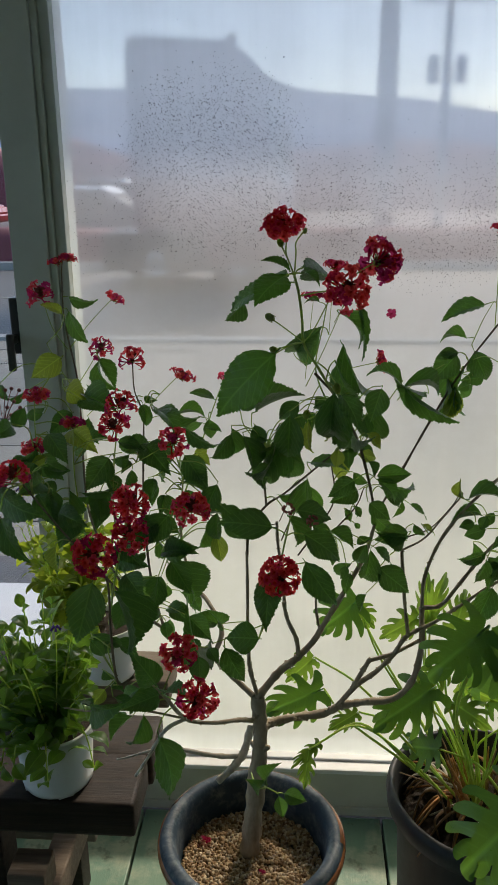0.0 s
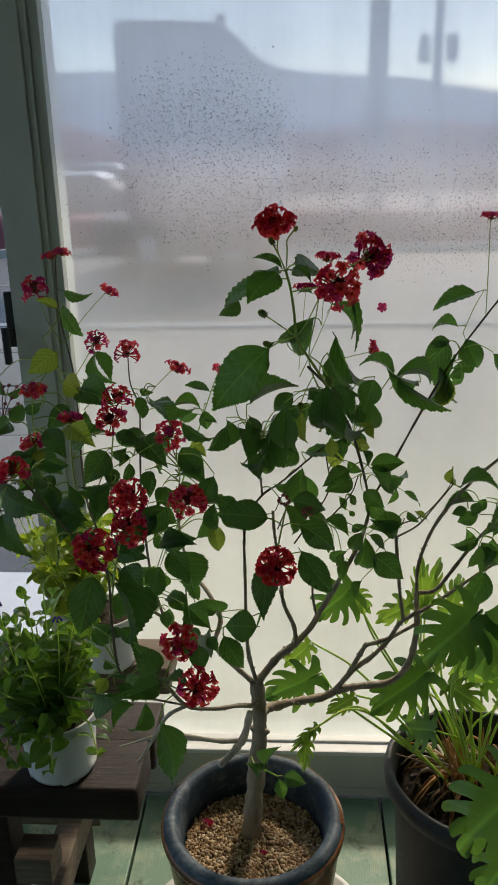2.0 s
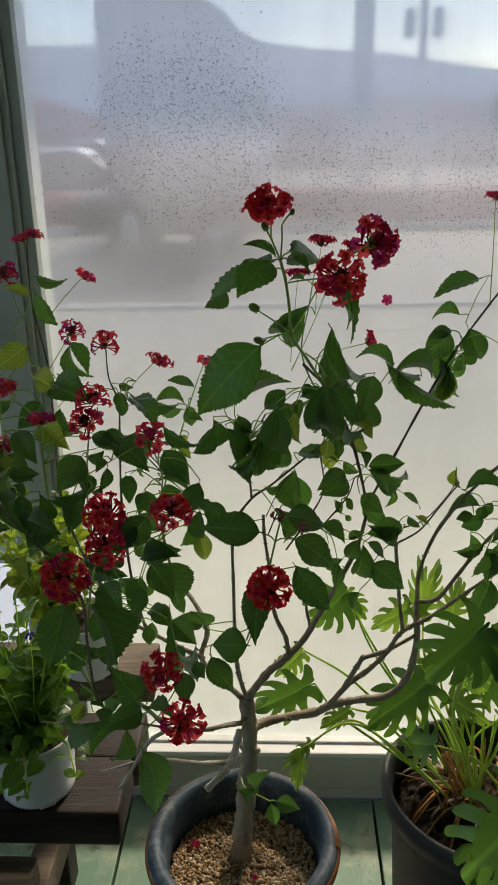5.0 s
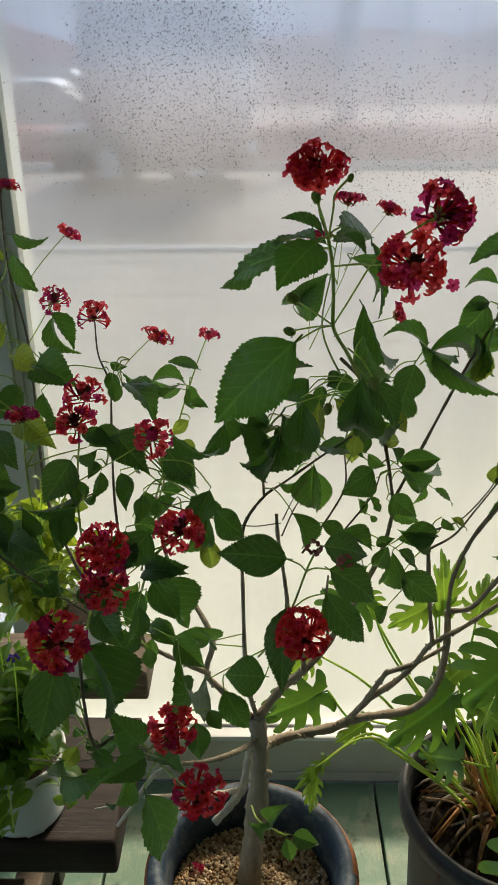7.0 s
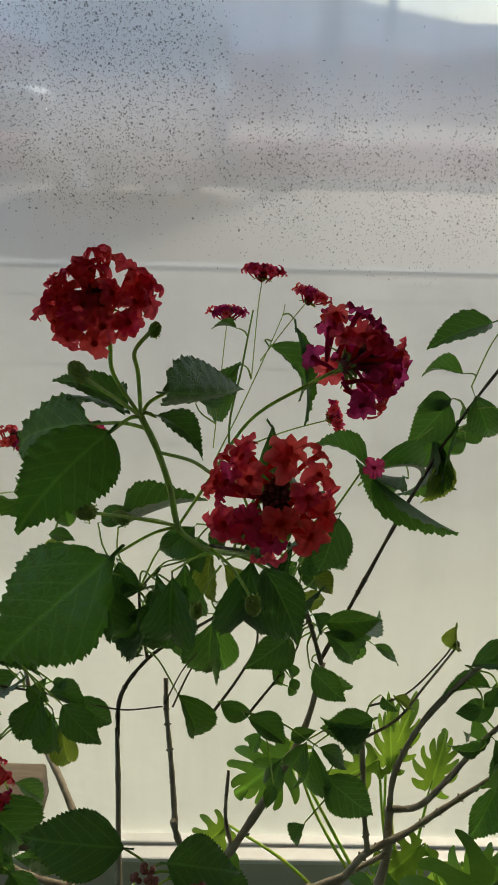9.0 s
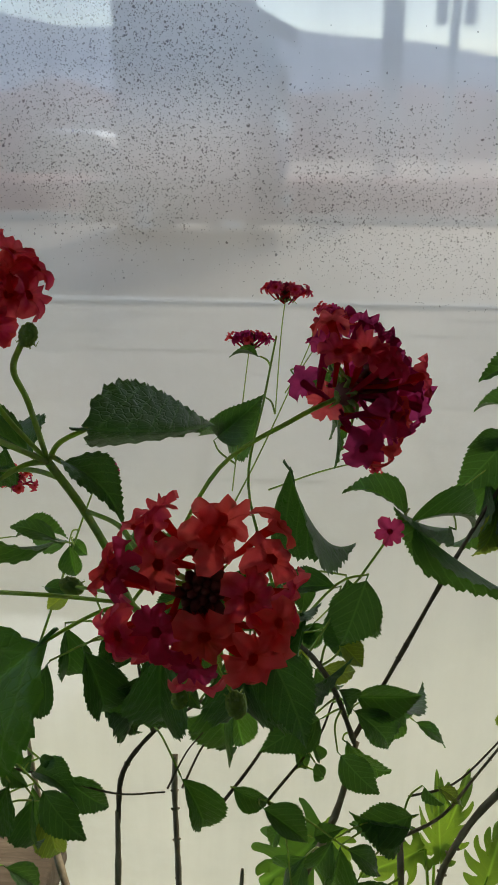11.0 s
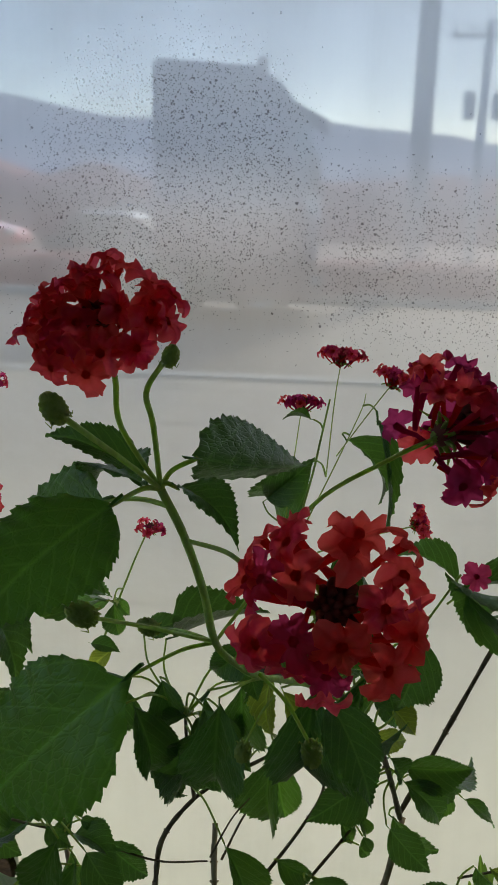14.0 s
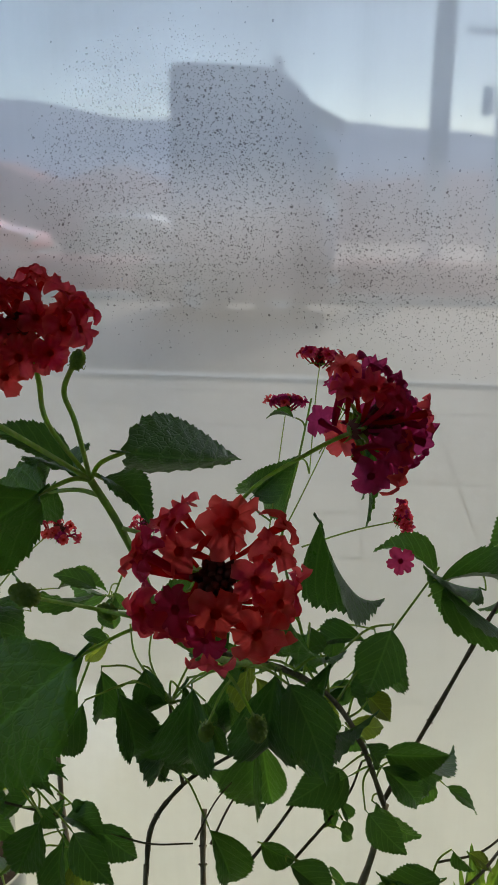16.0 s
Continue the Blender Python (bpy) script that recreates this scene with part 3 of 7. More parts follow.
def floret_mesh(name, seed, lobes=5):
    """One small trumpet: a tube along z with a ruffled limb of broad lobes at z = 0; the limb is about 1 wide."""
    r = random.Random(seed)
    bm = bmesh.new()
    mid = bm.verts.new((0, 0, -0.20))
    per = 9
    share = [r.uniform(0.75, 1.3) for _ in range(lobes)]
    total = sum(share)
    wide = [0.84 + 0.24 * (v - 0.75) / 0.55 + r.uniform(-0.06, 0.06) for v in share]
    tilt = [r.uniform(-0.30, 0.10) for _ in range(lobes)]
    turn = [r.uniform(0, 6.28) for _ in range(lobes)]
    dent = [r.choice((0.0, 0.5, 1.0)) for _ in range(lobes)]
    rings = [[], [], [], []]
    start = 0.0
    for k in range(lobes):
        for j in range(per):
            ph = j / per
            a = 2 * math.pi * (start + ph * share[k]) / total
            bulge = math.sin(math.pi * ph) ** 0.42 if j else 0.0
            rad = 0.32 + (0.20 * wide[k]) * bulge - 0.04 * dent[k] * math.exp(-((ph - 0.5) / 0.13) ** 2) + 0.026 * math.sin(ph * 21 + turn[k]) * bulge
            for ring, f in zip(rings, (0.26, 0.52, 0.78, 1.0)):
                q = 0.08 + (rad - 0.08) * f
                z = -0.17 * (1 - f) ** 2 + tilt[k] * bulge * f * f + 0.07 * f * (1 - f) - 0.08 * f ** 3
                z += 0.125 * f * f * math.sin(ph * 9.5 + turn[k]) * (0.4 + 0.6 * bulge)
                ring.append(bm.verts.new((q * math.cos(a), q * math.sin(a), z)))
        start += share[k]
    steps = lobes * per
    for i in range(steps):
        j = (i + 1) % steps
        bm.faces.new((mid, rings[0][j], rings[0][i]))
        for a, b in zip(rings, rings[1:]):
            bm.faces.new((a[i], a[j], b[j], b[i]))
    bend = r.uniform(-0.08, 0.08)
    tube(bm, [Vector((0, 0, -0.12)), Vector((bend, 0, -0.55)), Vector((bend, bend, -1.0)), Vector((0, 0, -1.5))], 0.105, 0.045, 6)
    bmesh.ops.recalc_face_normals(bm, faces=bm.faces)
    return mesh_of(name, bm, None)


floret_shapes = [floret_mesh("floret", s, 4 if s % 3 == 1 else 5) for s in range(8)]
FLORETS = {m.name: material_copies(floret_shapes, m) for m in (petal_red, petal_magenta)}


def aim(p, direction, size, spin=0.0):
    d = Vector(direction).normalized()
    return Matrix.Translation(p) @ d.to_track_quat("Z", "Y").to_matrix().to_4x4() @ Matrix.Rotation(spin, 4, "Z") @ Matrix.Diagonal((size, size, size, 1))


bud_green = bark_material("bud_green", (0.10, 0.16, 0.03), (0.26, 0.34, 0.08), 1, True)


def core_mesh():
    """The middle of a head: unopened buds standing close together on a small knob."""
    r = random.Random(4)
    bm = bmesh.new()
    bmesh.ops.create_uvsphere(bm, u_segments=12, v_segments=8, radius=0.17)
    for i in range(22):
        u = (i + 0.5) / 22
        polar, a = 0.62 * math.sqrt(u), i * 2.39996
        d = Vector((math.sin(polar) * math.cos(a), math.sin(polar) * math.sin(a), math.cos(polar)))
        end = r.uniform(0.44, 0.54) * (1 + 0.15 * u)
        tube(bm, [d * 0.1, d * end * 0.72], 0.035, 0.05, 5)
        tube(bm, [d * end * 0.68, d * end * 0.86, d * end, d * end * 1.04], 0.085, 0.03, 5)
    return mesh_of("flower_head", bm, calyx)


def bract_mesh():
    """Small pointed green bracts under a head."""
    bm = bmesh.new()
    for i in range(9):
        a = i * 0.70
        d = Vector((math.cos(a), math.sin(a), 0))
        tube(bm, [d * 0.08 + Vector((0, 0, -0.06)), d * 0.26 + Vector((0, 0, -0.02)), d * (0.40 + 0.03 * (i % 3)) + Vector((0, 0, -0.10 - 0.04 * (i % 2)))], 0.055, 0.008, 4)
    bmesh.ops.create_uvsphere(bm, u_segments=10, v_segments=6, radius=0.13, matrix=Matrix.Translation((0, 0, -0.05)))
    return mesh_of("calyx", bm, bud_green)


head_core = core_mesh()
head_bracts = bract_mesh()


def bloom(plant, centre, radius, axis, count, tint, bare=False, rings=None):
    """A domed head: rings of trumpets that spread from one knob round a tuft of unopened buds; bare: the tuft lies open."""
    axis = Vector(axis).normalized()
    flat = radius < 0.0218
    foot = Vector(centre) - axis * radius * (0.55 if flat else 0.36)
    head = new("flower_head", head_core)
    head.parent = plant
    head.matrix_basis = aim(foot, axis, radius * (0.82 if bare else 1.0))
    inv = head.matrix_basis.inverted()
    new("calyx", head_bracts).parent = head
    q = axis.to_track_quat("Z", "Y")
    rings = rings or ((24, 4), (52, 7), (78, 8)) if flat or rings else ((36, 5), (56, 8), (76, 9), (98, 8)) if bare else ((26, 4), (48, 7), (70, 9), (92, 10), (112, 6))
    for polar, many in rings:
        many = max(3, round(many * count / (15 if flat else 28 if bare else 40)))
        first = rng.uniform(0, 6.28)
        for i in range(many):
            if bare and rng.random() < 0.12:        # some have dropped
                continue
            th = radians(polar + rng.uniform(-10, 10))
            a = first + 6.2832 * (i + rng.uniform(-0.24, 0.24)) / many
            d = Vector((math.sin(th) * math.cos(a), math.sin(th) * math.sin(a), 0.38 + 0.16 * math.cos(th) if flat else math.cos(th)))
            out = (d + Vector((rng.uniform(-.30, .30), rng.uniform(-.30, .30), rng.uniform(-.05, .35)))).normalized()
            reach = rng.uniform(0.76, 1.04) if bare else rng.uniform(0.86, 1.0)
            group = petal_magenta if rng.random() < tint + (0.22 if polar > 100 else 0.0) else petal_red
            f = new("floret", rng.choice(FLORETS[group.name]))
            f.parent = head
            size = radius * (rng.uniform(0.46, 0.60) if flat else rng.uniform(0.48, 0.63) if bare else rng.uniform(0.47, 0.60))
            f.matrix_basis = inv @ aim(foot + q @ d * radius * reach, q @ out, size, rng.uniform(0, 6.28))
    return head


def bud_mesh():
    """A green fruiting head of small scales in spirals, with bracts at its foot."""
    bm = bmesh.new()
    bmesh.ops.create_uvsphere(bm, u_segments=28, v_segments=20, radius=1)
    for p in bm.verts:
        a, h = math.atan2(p.co.y, p.co.x), p.co.z
        scale = abs(math.sin(4 * a + 5 * h)) * abs(math.sin(4 * a - 5 * h))
        p.co *= 0.86 + 0.26 * scale ** 0.7
        p.co.z *= 1.35
    for i in range(6):
        d = Vector((math.cos(i * 1.05), math.sin(i * 1.05), -1.1))
        tube(bm, [d * 0.7, d * 1.05, d * 1.2 + Vector((0, 0, 0.35 + 0.5 * (i % 2)))], 0.14, 0.03, 4)
    return mesh_of("bud", bm, bud_green)


bud_shape = bud_mesh()


def bud(plant, centre, radius, up=None):
    ob = new("bud", bud_shape)
    ob.parent = plant
    ob.matrix_basis = aim(centre, up or (rng.uniform(-1, 1), -0.4, 0.8), radius)


def seed_head(plant, centre, radius):
    bm = bmesh.new()
    for i in range(26):
        d = Vector((rng.gauss(0, 1), rng.gauss(0, 1), rng.gauss(0, 1))).normalized()
        bmesh.ops.create_icosphere(bm, subdivisions=1, radius=radius * 0.22, matrix=Matrix.Translation(Vector(centre) + d * radius * 0.75))
    part("seed_head", bm, seed_dark, plant, "dried brown seed head")


def loose_floret(centre):
    ob = new("fallen_floret", FLORETS["petal_magenta"][0])
    ob.matrix_basis = aim(centre, (0.1, -1, 0.3), 0.011)
    tagged(ob, "single magenta floret caught on a leaf tip", "flower")


def seed_spray(root, beads):
    """A dry spray of thin stalks, each with a small dark bead at its end."""
    bm = bmesh.new()
    fork = Vector(root) * 0.45 + Vector(beads[4]) * 0.55
    tube(bm, spline([root, fork], 3), 0.0009, 0.0007, 5)
    for b in beads:
        tube(bm, spline([fork, (Vector(b) + fork) / 2 + Vector((0, 0, 0.004)), b], 3), 0.0006, 0.0005, 4)
        bmesh.ops.create_icosphere(bm, subdivisions=2, radius=0.0026, matrix=Matrix.Translation(b))
    part("seed_spray", bm, seed_dark, tree, "dry spray of dark seed beads")


# ---- room ----
room = new("room_wall")
tagged(room, "pale painted walls of a glazed porch", "wall", kind="structure")
boxed("wall_back", -2.2, 2.6, -3.2, -3.08, -0.02, 2.72, wall_paint, room)
boxed("wall_side", 2.48, 2.6, -3.08, 1.86, -0.02, 2.72, wall_paint, room)
# one side wall is left open for the unseen fill-light window
boxed("wall_side", -2.2, -2.08, -3.08, -1.6, -0.02, 2.72, wall_paint, room)
boxed("wall_side", -2.2, -2.08, -1.6, 1.86, -0.02, 0.5, wall_paint, room)
boxed("wall_side", -2.2, -2.08, -1.6, 1.86, 2.3, 2.72, wall_paint, room)
ceiling = boxed("ceiling", -2.2, 2.6, -3.2, 1.9, 2.72, 2.82, wall_paint)
tagged(ceiling, "plain pale ceiling", "ceiling", kind="structure")
subfloor = boxed("subfloor", -2.2, 2.6, -3.2, 1.9, -0.14, -0.045, rubber)
tagged(subfloor, "dark ground under the deck boards", "floor", kind="structure")

# window wall: posts, sill, head, panes
def window_post(x0, x1):
    """Post with a stepped inner edge and glazing bead."""
    bm = bmesh.new()
    box(bm, x0, x1 - 0.036, 1.695, 1.80, 0.0, 2.35, 0.002)
    box(bm, x1 - 0.035, x1 - 0.022, 1.703, 1.80, 0.0, 2.35, 0.002)
    box(bm, x1 - 0.021, x1, 1.712, 1.80, 0.0, 2.35, 0.002)
    return bm


window = new("window_1")
tagged(window, "large fixed window with a steamed-up pane and grey-green frame", "window", kind="structure")
part("window_post", window_post(-0.166, -0.054), frame_paint, window, smooth=False)
part("window_post", window_post(2.06, 2.17), frame_paint, window, smooth=False)
sill = bmesh.new()
box(sill, -0.054, 2.06, 1.69, 1.80, 0.0, 0.026, 0.003)
box(sill, -0.054, 2.06, 1.694, 1.80, 0.0265, 0.128, 0.002)
ledge = box(bmesh.new(), -0.054, 2.06, 1.684, 1.718, 0.132, 0.145, 0.004)
box(ledge, -0.054, 2.06, 1.7185, 1.80, 0.132, 0.151, 0.003)
part("sill_ledge", ledge, ledge_paint, window, "white painted ledge", smooth=False)
part("window_sill", sill, sill_paint, window, "off-white aluminium sill", smooth=False)
boxed("window_head", -0.054, 2.06, 1.70, 1.80, 2.25, 2.35, frame_paint, window, 0.003)
boxed("wall_above", -2.08, 2.48, 1.70, 1.86, 2.351, 2.72, wall_paint, room)
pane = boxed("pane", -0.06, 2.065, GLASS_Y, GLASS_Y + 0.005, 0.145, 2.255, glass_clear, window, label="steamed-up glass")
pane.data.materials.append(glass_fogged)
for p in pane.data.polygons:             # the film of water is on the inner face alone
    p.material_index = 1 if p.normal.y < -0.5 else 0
pane.visible_shadow = False

window2 = new("window_2")
tagged(window2, "neighbouring clear window beside the grey-green post", "window", kind="structure")
part("window_post", window_post(-2.08, -1.97), frame_paint, window2, smooth=False)
sill = bmesh.new()
box(sill, -1.97, -0.166, 1.69, 1.80, 0.0, 0.128, 0.002)
box(sill, -1.97, -0.166, 1.688, 1.80, 0.1285, 0.150, 0.003)
part("window_sill", sill, sill_paint, window2, smooth=False)
boxed("window_head", -1.97, -0.166, 1.70, 1.80, 2.25, 2.35, frame_paint, window2, 0.003)
pane2 = boxed("pane", -1.975, -0.165, GLASS_Y, GLASS_Y + 0.005, 0.148, 2.255, glass_clear, window2)
pane2.visible_shadow = False
# latch on the post
bm = bmesh.new()
box(bm, -0.186, -0.1665, 1.70, 1.725, 1.19, 1.31, 0.004)
box(bm, -0.183, -0.171, 1.672, 1.70, 1.215, 1.232, 0.003)
box(bm, -0.185, -0.170, 1.660, 1.674, 1.16, 1.24, 0.004)
part("window_latch", bm, handle_metal, window2, "dark metal window latch")
# unseen side window, added to let fill light onto the plants
fill_opening = new("fill_window")
tagged(fill_opening, "unseen side window with a pale frame, added for fill light", "window", kind="structure")
for y in (-1.6, 0.1, 1.80):
    boxed("window_post", -2.18, -2.10, y, y + 0.06, 0.5, 2.3, frame_paint, fill_opening, 0.003)
pane3 = boxed("pane", -2.15, -2.145, -1.54, 1.8, 0.5, 2.3, glass_clear, fill_opening)
pane3.visible_shadow = False

# unseen overhang, added to keep sun off the upper film and the crown
eave = boxed("eave", -2.4, 2.8, 1.861, 2.76, 2.42, 2.52, wall_paint)
tagged(eave, "unseen slab above the window, added to shade the upper pane", "eave", kind="structure")

# deck boards
floor = new("floor")
tagged(floor, "worn green-painted timber deck boards with dark gaps", "floor", kind="structure")
bm = bmesh.new()
box(bm, -0.0725, 0.0725, -3.08, 1.688, -0.035, 0.0, 0.003)
board_mesh = mesh_of("board", bm, deck_paint, False)
for i in range(-14, 16):
    x = 0.118 + 0.1512 * i
    if -2.05 < x < 2.45:
        ob = new("board", board_mesh)
        ob.parent = floor
        ob.location = (x, 0, rng.uniform(-0.0015, 0.0))

# ---- plant bench ----
bench = new("plant_bench")
tagged(bench, "dark-stained weathered timber plant bench of heavy planks", "bench")
for y0, y1, z1, mat in ((1.0, 1.118, 0.645, dark_wood), (1.15, 1.262, 0.612, dark_wood), (1.378, 1.49, 0.60, grey_wood)):
    x1 = 0.188 if y0 < 1.2 else 0.178
    boxed("plank", -1.2, x1, y0, y1, z1 - 0.062, z1, mat, bench, 0.007, smooth=True)
boxed("plank", -1.2, -0.045, 1.122, 1.148, 0.585, 0.640, grey_wood, bench, 0.004, smooth=True)
for x in (-0.058, -1.0):
    for y in (1.06, 1.43):
        boxed("leg", x - 0.020, x + 0.018, y - 0.03, y + 0.03, 0.0, 0.582 if y < 1.2 else 0.537, dark_wood, bench, 0.004)
    boxed("cross_beam", x + 0.045, x + 0.090, 1.03, 1.47, 0.335, 0.400, grey_wood, bench, 0.004)
    boxed("beam_block", x + 0.030, x + 0.092, 1.005, 1.062, 0.440, 0.492, grey_wood, bench, 0.003)
boxed("stretcher", -1.0, 0.03, 1.30, 1.35, 0.27, 0.333, grey_wood, bench, 0.004)

# ---- tree pot ----
pot = new("tree_pot")
tagged(pot, "round glazed pot with a dark blue-black rim and rusty flanks", "pot")
PX, PY, RIM = 0.367, 1.006, 0.60
body = part("pot_body", lathe([(0.0, 0.302), (0.092, 0.302), (0.100, 0.310), (0.112, 0.38), (0.124, 0.45), (0.1325, 0.52), (0.1368, 0.56), (0.1385, 0.580)], 64), pot_rust, pot, "rust-brown streaked glaze")
body.location = (PX, PY, 0.0)
rim = part("pot_rim", lathe([(0.1385, 0.576), (0.1405, 0.585), (0.1402, 0.5935), (0.1365, 0.5995), (0.130, 0.6025), (0.122, 0.6010), (0.117, 0.594), (0.1145, 0.582), (0.1125, 0.55), (0.108, 0.49), (0.0, 0.49)], 64), pot_glaze, pot, "blue-black glazed rim")
rim.location = (PX, PY, 0.0)
lip = part("pot_lip", lathe([(0.1396, 0.5930), (0.1424, 0.5915), (0.1438, 0.585), (0.1432, 0.578), (0.1392, 0.5715)], 64), pot_rust, pot, "orange-brown worn edge")
lip.location = (PX, PY, 0.0)
edge = lathe([(0.1352, 0.6006), (0.1380, 0.5990), (0.1406, 0.5958), (0.1430, 0.5918), (0.1442, 0.585), (0.1436, 0.578), (0.1392, 0.5715)], 64)
bmesh.ops.delete(edge, geom=[q for q in edge.verts if q.co.y < 0.02 - 0.25 * q.co.x], context="VERTS")
part("worn_edge", edge, pot_rust, pot, "bare orange-brown clay where the glaze has worn").location = (PX, PY, 0.0)
saucer = part("saucer", lathe([(0.0, 0.0), (0.170, 0.0), (0.206, 0.020), (0.214, 0.022), (0.216, 0.017), (0.174, -0.004), (0.0, -0.004)], 56), white_plastic)
saucer.location = (PX, PY, 0.286)
tagged(saucer, "white plastic saucer under the glazed pot", "saucer")
part("saucer_foot", lathe([(0.0, 0.0), (0.088, 0.0), (0.088, 0.0158), (0.0, 0.0158)], 40), white_plastic, saucer)
stand = new("plant_stand")
tagged(stand, "low timber stand under the glazed pot", "stand")
for i in range(3):
    boxed("slat", PX - 0.150, PX + 0.150, PY - 0.140 + 0.096 * i, PY - 0.052 + 0.096 * i, 0.256, 0.281, grey_wood, stand, 0.004)
for x in (-0.13, 0.13):
    boxed("bearer", PX + x - 0.018, PX + x + 0.018, PY - 0.140, PY + 0.140, 0.215, 0.2555, grey_wood, stand, 0.003)
    for y in (-0.12, 0.12):
        boxed("leg", PX + x - 0.016, PX + x + 0.016, PY + y - 0.016, PY + y + 0.016, 0.0, 0.2145, grey_wood, stand, 0.003)


def scatter_gravel(name, cx, cy, radius, z, count, size, material, label):
    """Loose grains heaped in a pot: one mesh of small uneven stones."""
    r = random.Random(11)
    verts, faces = [], []
    ico = bmesh.new()
    bmesh.ops.create_icosphere(ico, subdivisions=1, radius=1)
    base_v = [q.co.copy() for q in ico.verts]
    idx = {q: i for i, q in enumerate(ico.verts)}
    base_f = [[idx[q] for q in f.verts] for f in ico.faces]
    ico.free()
    for i in range(count):
        a, d = r.uniform(0, 6.283), radius * math.sqrt(r.random())
        s = size * r.uniform(0.6, 1.25)
        c = Vector((cx + d * math.cos(a), cy + d * math.sin(a), z + r.uniform(-0.4, 0.55) * size + 0.006 * noise.noise(Vector((d * 20, a, 0)))))
        e = Euler((r.uniform(0, 6), r.uniform(0, 6), r.uniform(0, 6))).to_matrix()
        k = len(verts)
        sc = Vector((1, r.uniform(0.65, 0.95), r.uniform(0.55, 0.8))) * s
        for q in base_v:
            w = q * (1 + 0.18 * r.uniform(-1, 1))
            verts.append(c + e @ Vector((w.x * sc.x, w.y * sc.y, w.z * sc.z)))
        faces += [[k + j for j in f] for f in base_f]
    me = bpy.data.meshes.new(name)
    me.from_pydata([tuple(q) for q in verts], [], faces)
    me.materials.append(material)
    for p in me.polygons:
        p.use_smooth = True
    return tagged(new(name, me), label, "gravel", kind="stuff")


bed = part("pot_soil", lathe([(0.0, 0.533), (0.11, 0.533)], 32), soil)
bed.location = (PX, PY, 0)
tagged(bed, "dark soil under the gravel in the glazed pot", "soil")
scatter_gravel("gravel", PX, PY, 0.108, 0.538, 5200, 0.0038, gravel_mat, "tan and cream gravel mulch filling the glazed pot")

# ---- lantana tree ----
tree = new("lantana_tree")
tagged(tree, "small lantana tree with toothed green leaves and crimson flower heads", "tree")
tree.location = (0, 0, 0)
# trunk and limbs
stem(tree, bark, 0.0142, 0.0108, [(0.362, 1.026, 0.536), (0.370, 1.030, 0.624), (0.378, 1.045, 0.710), (0.378, 1.058, 0.758), (0.375, 1.060, 0.805)])
stem(tree, bark, 0.0095, 0.0062, [(0.380, 1.060, 0.749), (0.396, 1.080, 0.744), (0.431, 1.090, 0.747), (0.476, 1.100, 0.749), (0.503, 1.100, 0.764), (0.539, 1.100, 0.772), (0.584, 1.110, 0.773), (0.612, 1.115, 0.802), (0.624, 1.120, 0.859), (0.621, 1.120, 0.929)])
stem(tree, bark, 0.0042, 0.0030, [(0.621, 1.120, 0.924), (0.622, 1.120, 0.978), (0.639, 1.120, 1.035), (0.666, 1.120, 1.081), (0.700, 1.120, 1.122), (0.741, 1.120, 1.161)])
stem(tree, bark, 0.0045, 0.0030, [(0.621, 1.120, 0.929), (0.649, 1.120, 0.934), (0.672, 1.120, 0.967), (0.705, 1.130, 1.010), (0.747, 1.130, 1.063)])
stem(tree, bark, 0.0058, 0.0034, [(0.494, 1.100, 0.759), (0.525, 1.100, 0.801), (0.555, 1.100, 0.828), (0.580, 1.100, 0.859), (0.598, 1.100, 0.891), (0.640, 1.110, 0.911), (0.675, 1.120, 0.932), (0.717, 1.130, 0.959), (0.760, 1.140, 0.983)])
stem(tree, bark, 0.0055, 0.0050, [(0.519, 1.100, 0.796), (0.531, 1.095, 0.826), (0.544, 1.090, 0.857)])
stem(tree, bark, 0.0045, 0.0035, [(0.544, 1.090, 0.854), (0.580, 1.100, 0.861), (0.620, 1.110, 0.879)])
stem(tree, bark, 0.0040, 0.0032, [(0.600, 1.100, 0.894), (0.592, 1.100, 0.950), (0.585, 1.110, 1.030), (0.585, 1.110, 1.044)])
stem(tree, bark, 0.0022, 0.0014, [(0.586, 1.110, 1.029), (0.618, 1.120, 1.044), (0.645, 1.140, 1.066), (0.674, 1.160, 1.093)])
stem(tree, bark, 0.0090, 0.0034, [(0.375, 1.060, 0.803), (0.406, 1.080, 0.835), (0.432, 1.090, 0.853), (0.458, 1.100, 0.878), (0.477, 1.100, 0.915), (0.510, 1.120, 0.966), (0.537, 1.150, 1.006), (0.555, 1.190, 1.050)])
stem(tree, bark, 0.0050, 0.0040, [(0.436, 1.090, 0.857), (0.432, 1.085, 0.891), (0.419, 1.080, 0.926), (0.413, 1.080, 0.955)])
stem(tree, bark, 0.0030, 0.0020, [(0.467, 1.100, 0.900), (0.461, 1.100, 0.939), (0.463, 1.100, 0.997)])
stem(tree, bark, 0.0038, 0.0032, [(0.415, 1.080, 0.946), (0.410, 1.110, 0.982), (0.402, 1.150, 1.020), (0.400, 1.170, 1.044)])
stem(tree, twig, 0.0031, 0.0023, [(0.553, 1.190, 1.048), (0.533, 1.140, 1.136), (0.517, 1.100, 1.194), (0.499, 1.060, 1.242), (0.477, 1.000, 1.293), (0.452, 0.945, 1.333)])
stem(tree, twig, 0.0031, 0.0021, [(0.553, 1.200, 1.044), (0.597, 1.250, 1.102), (0.646, 1.300, 1.172), (0.695, 1.340, 1.240), (0.754, 1.380, 1.307), (0.796, 1.400, 1.355)])
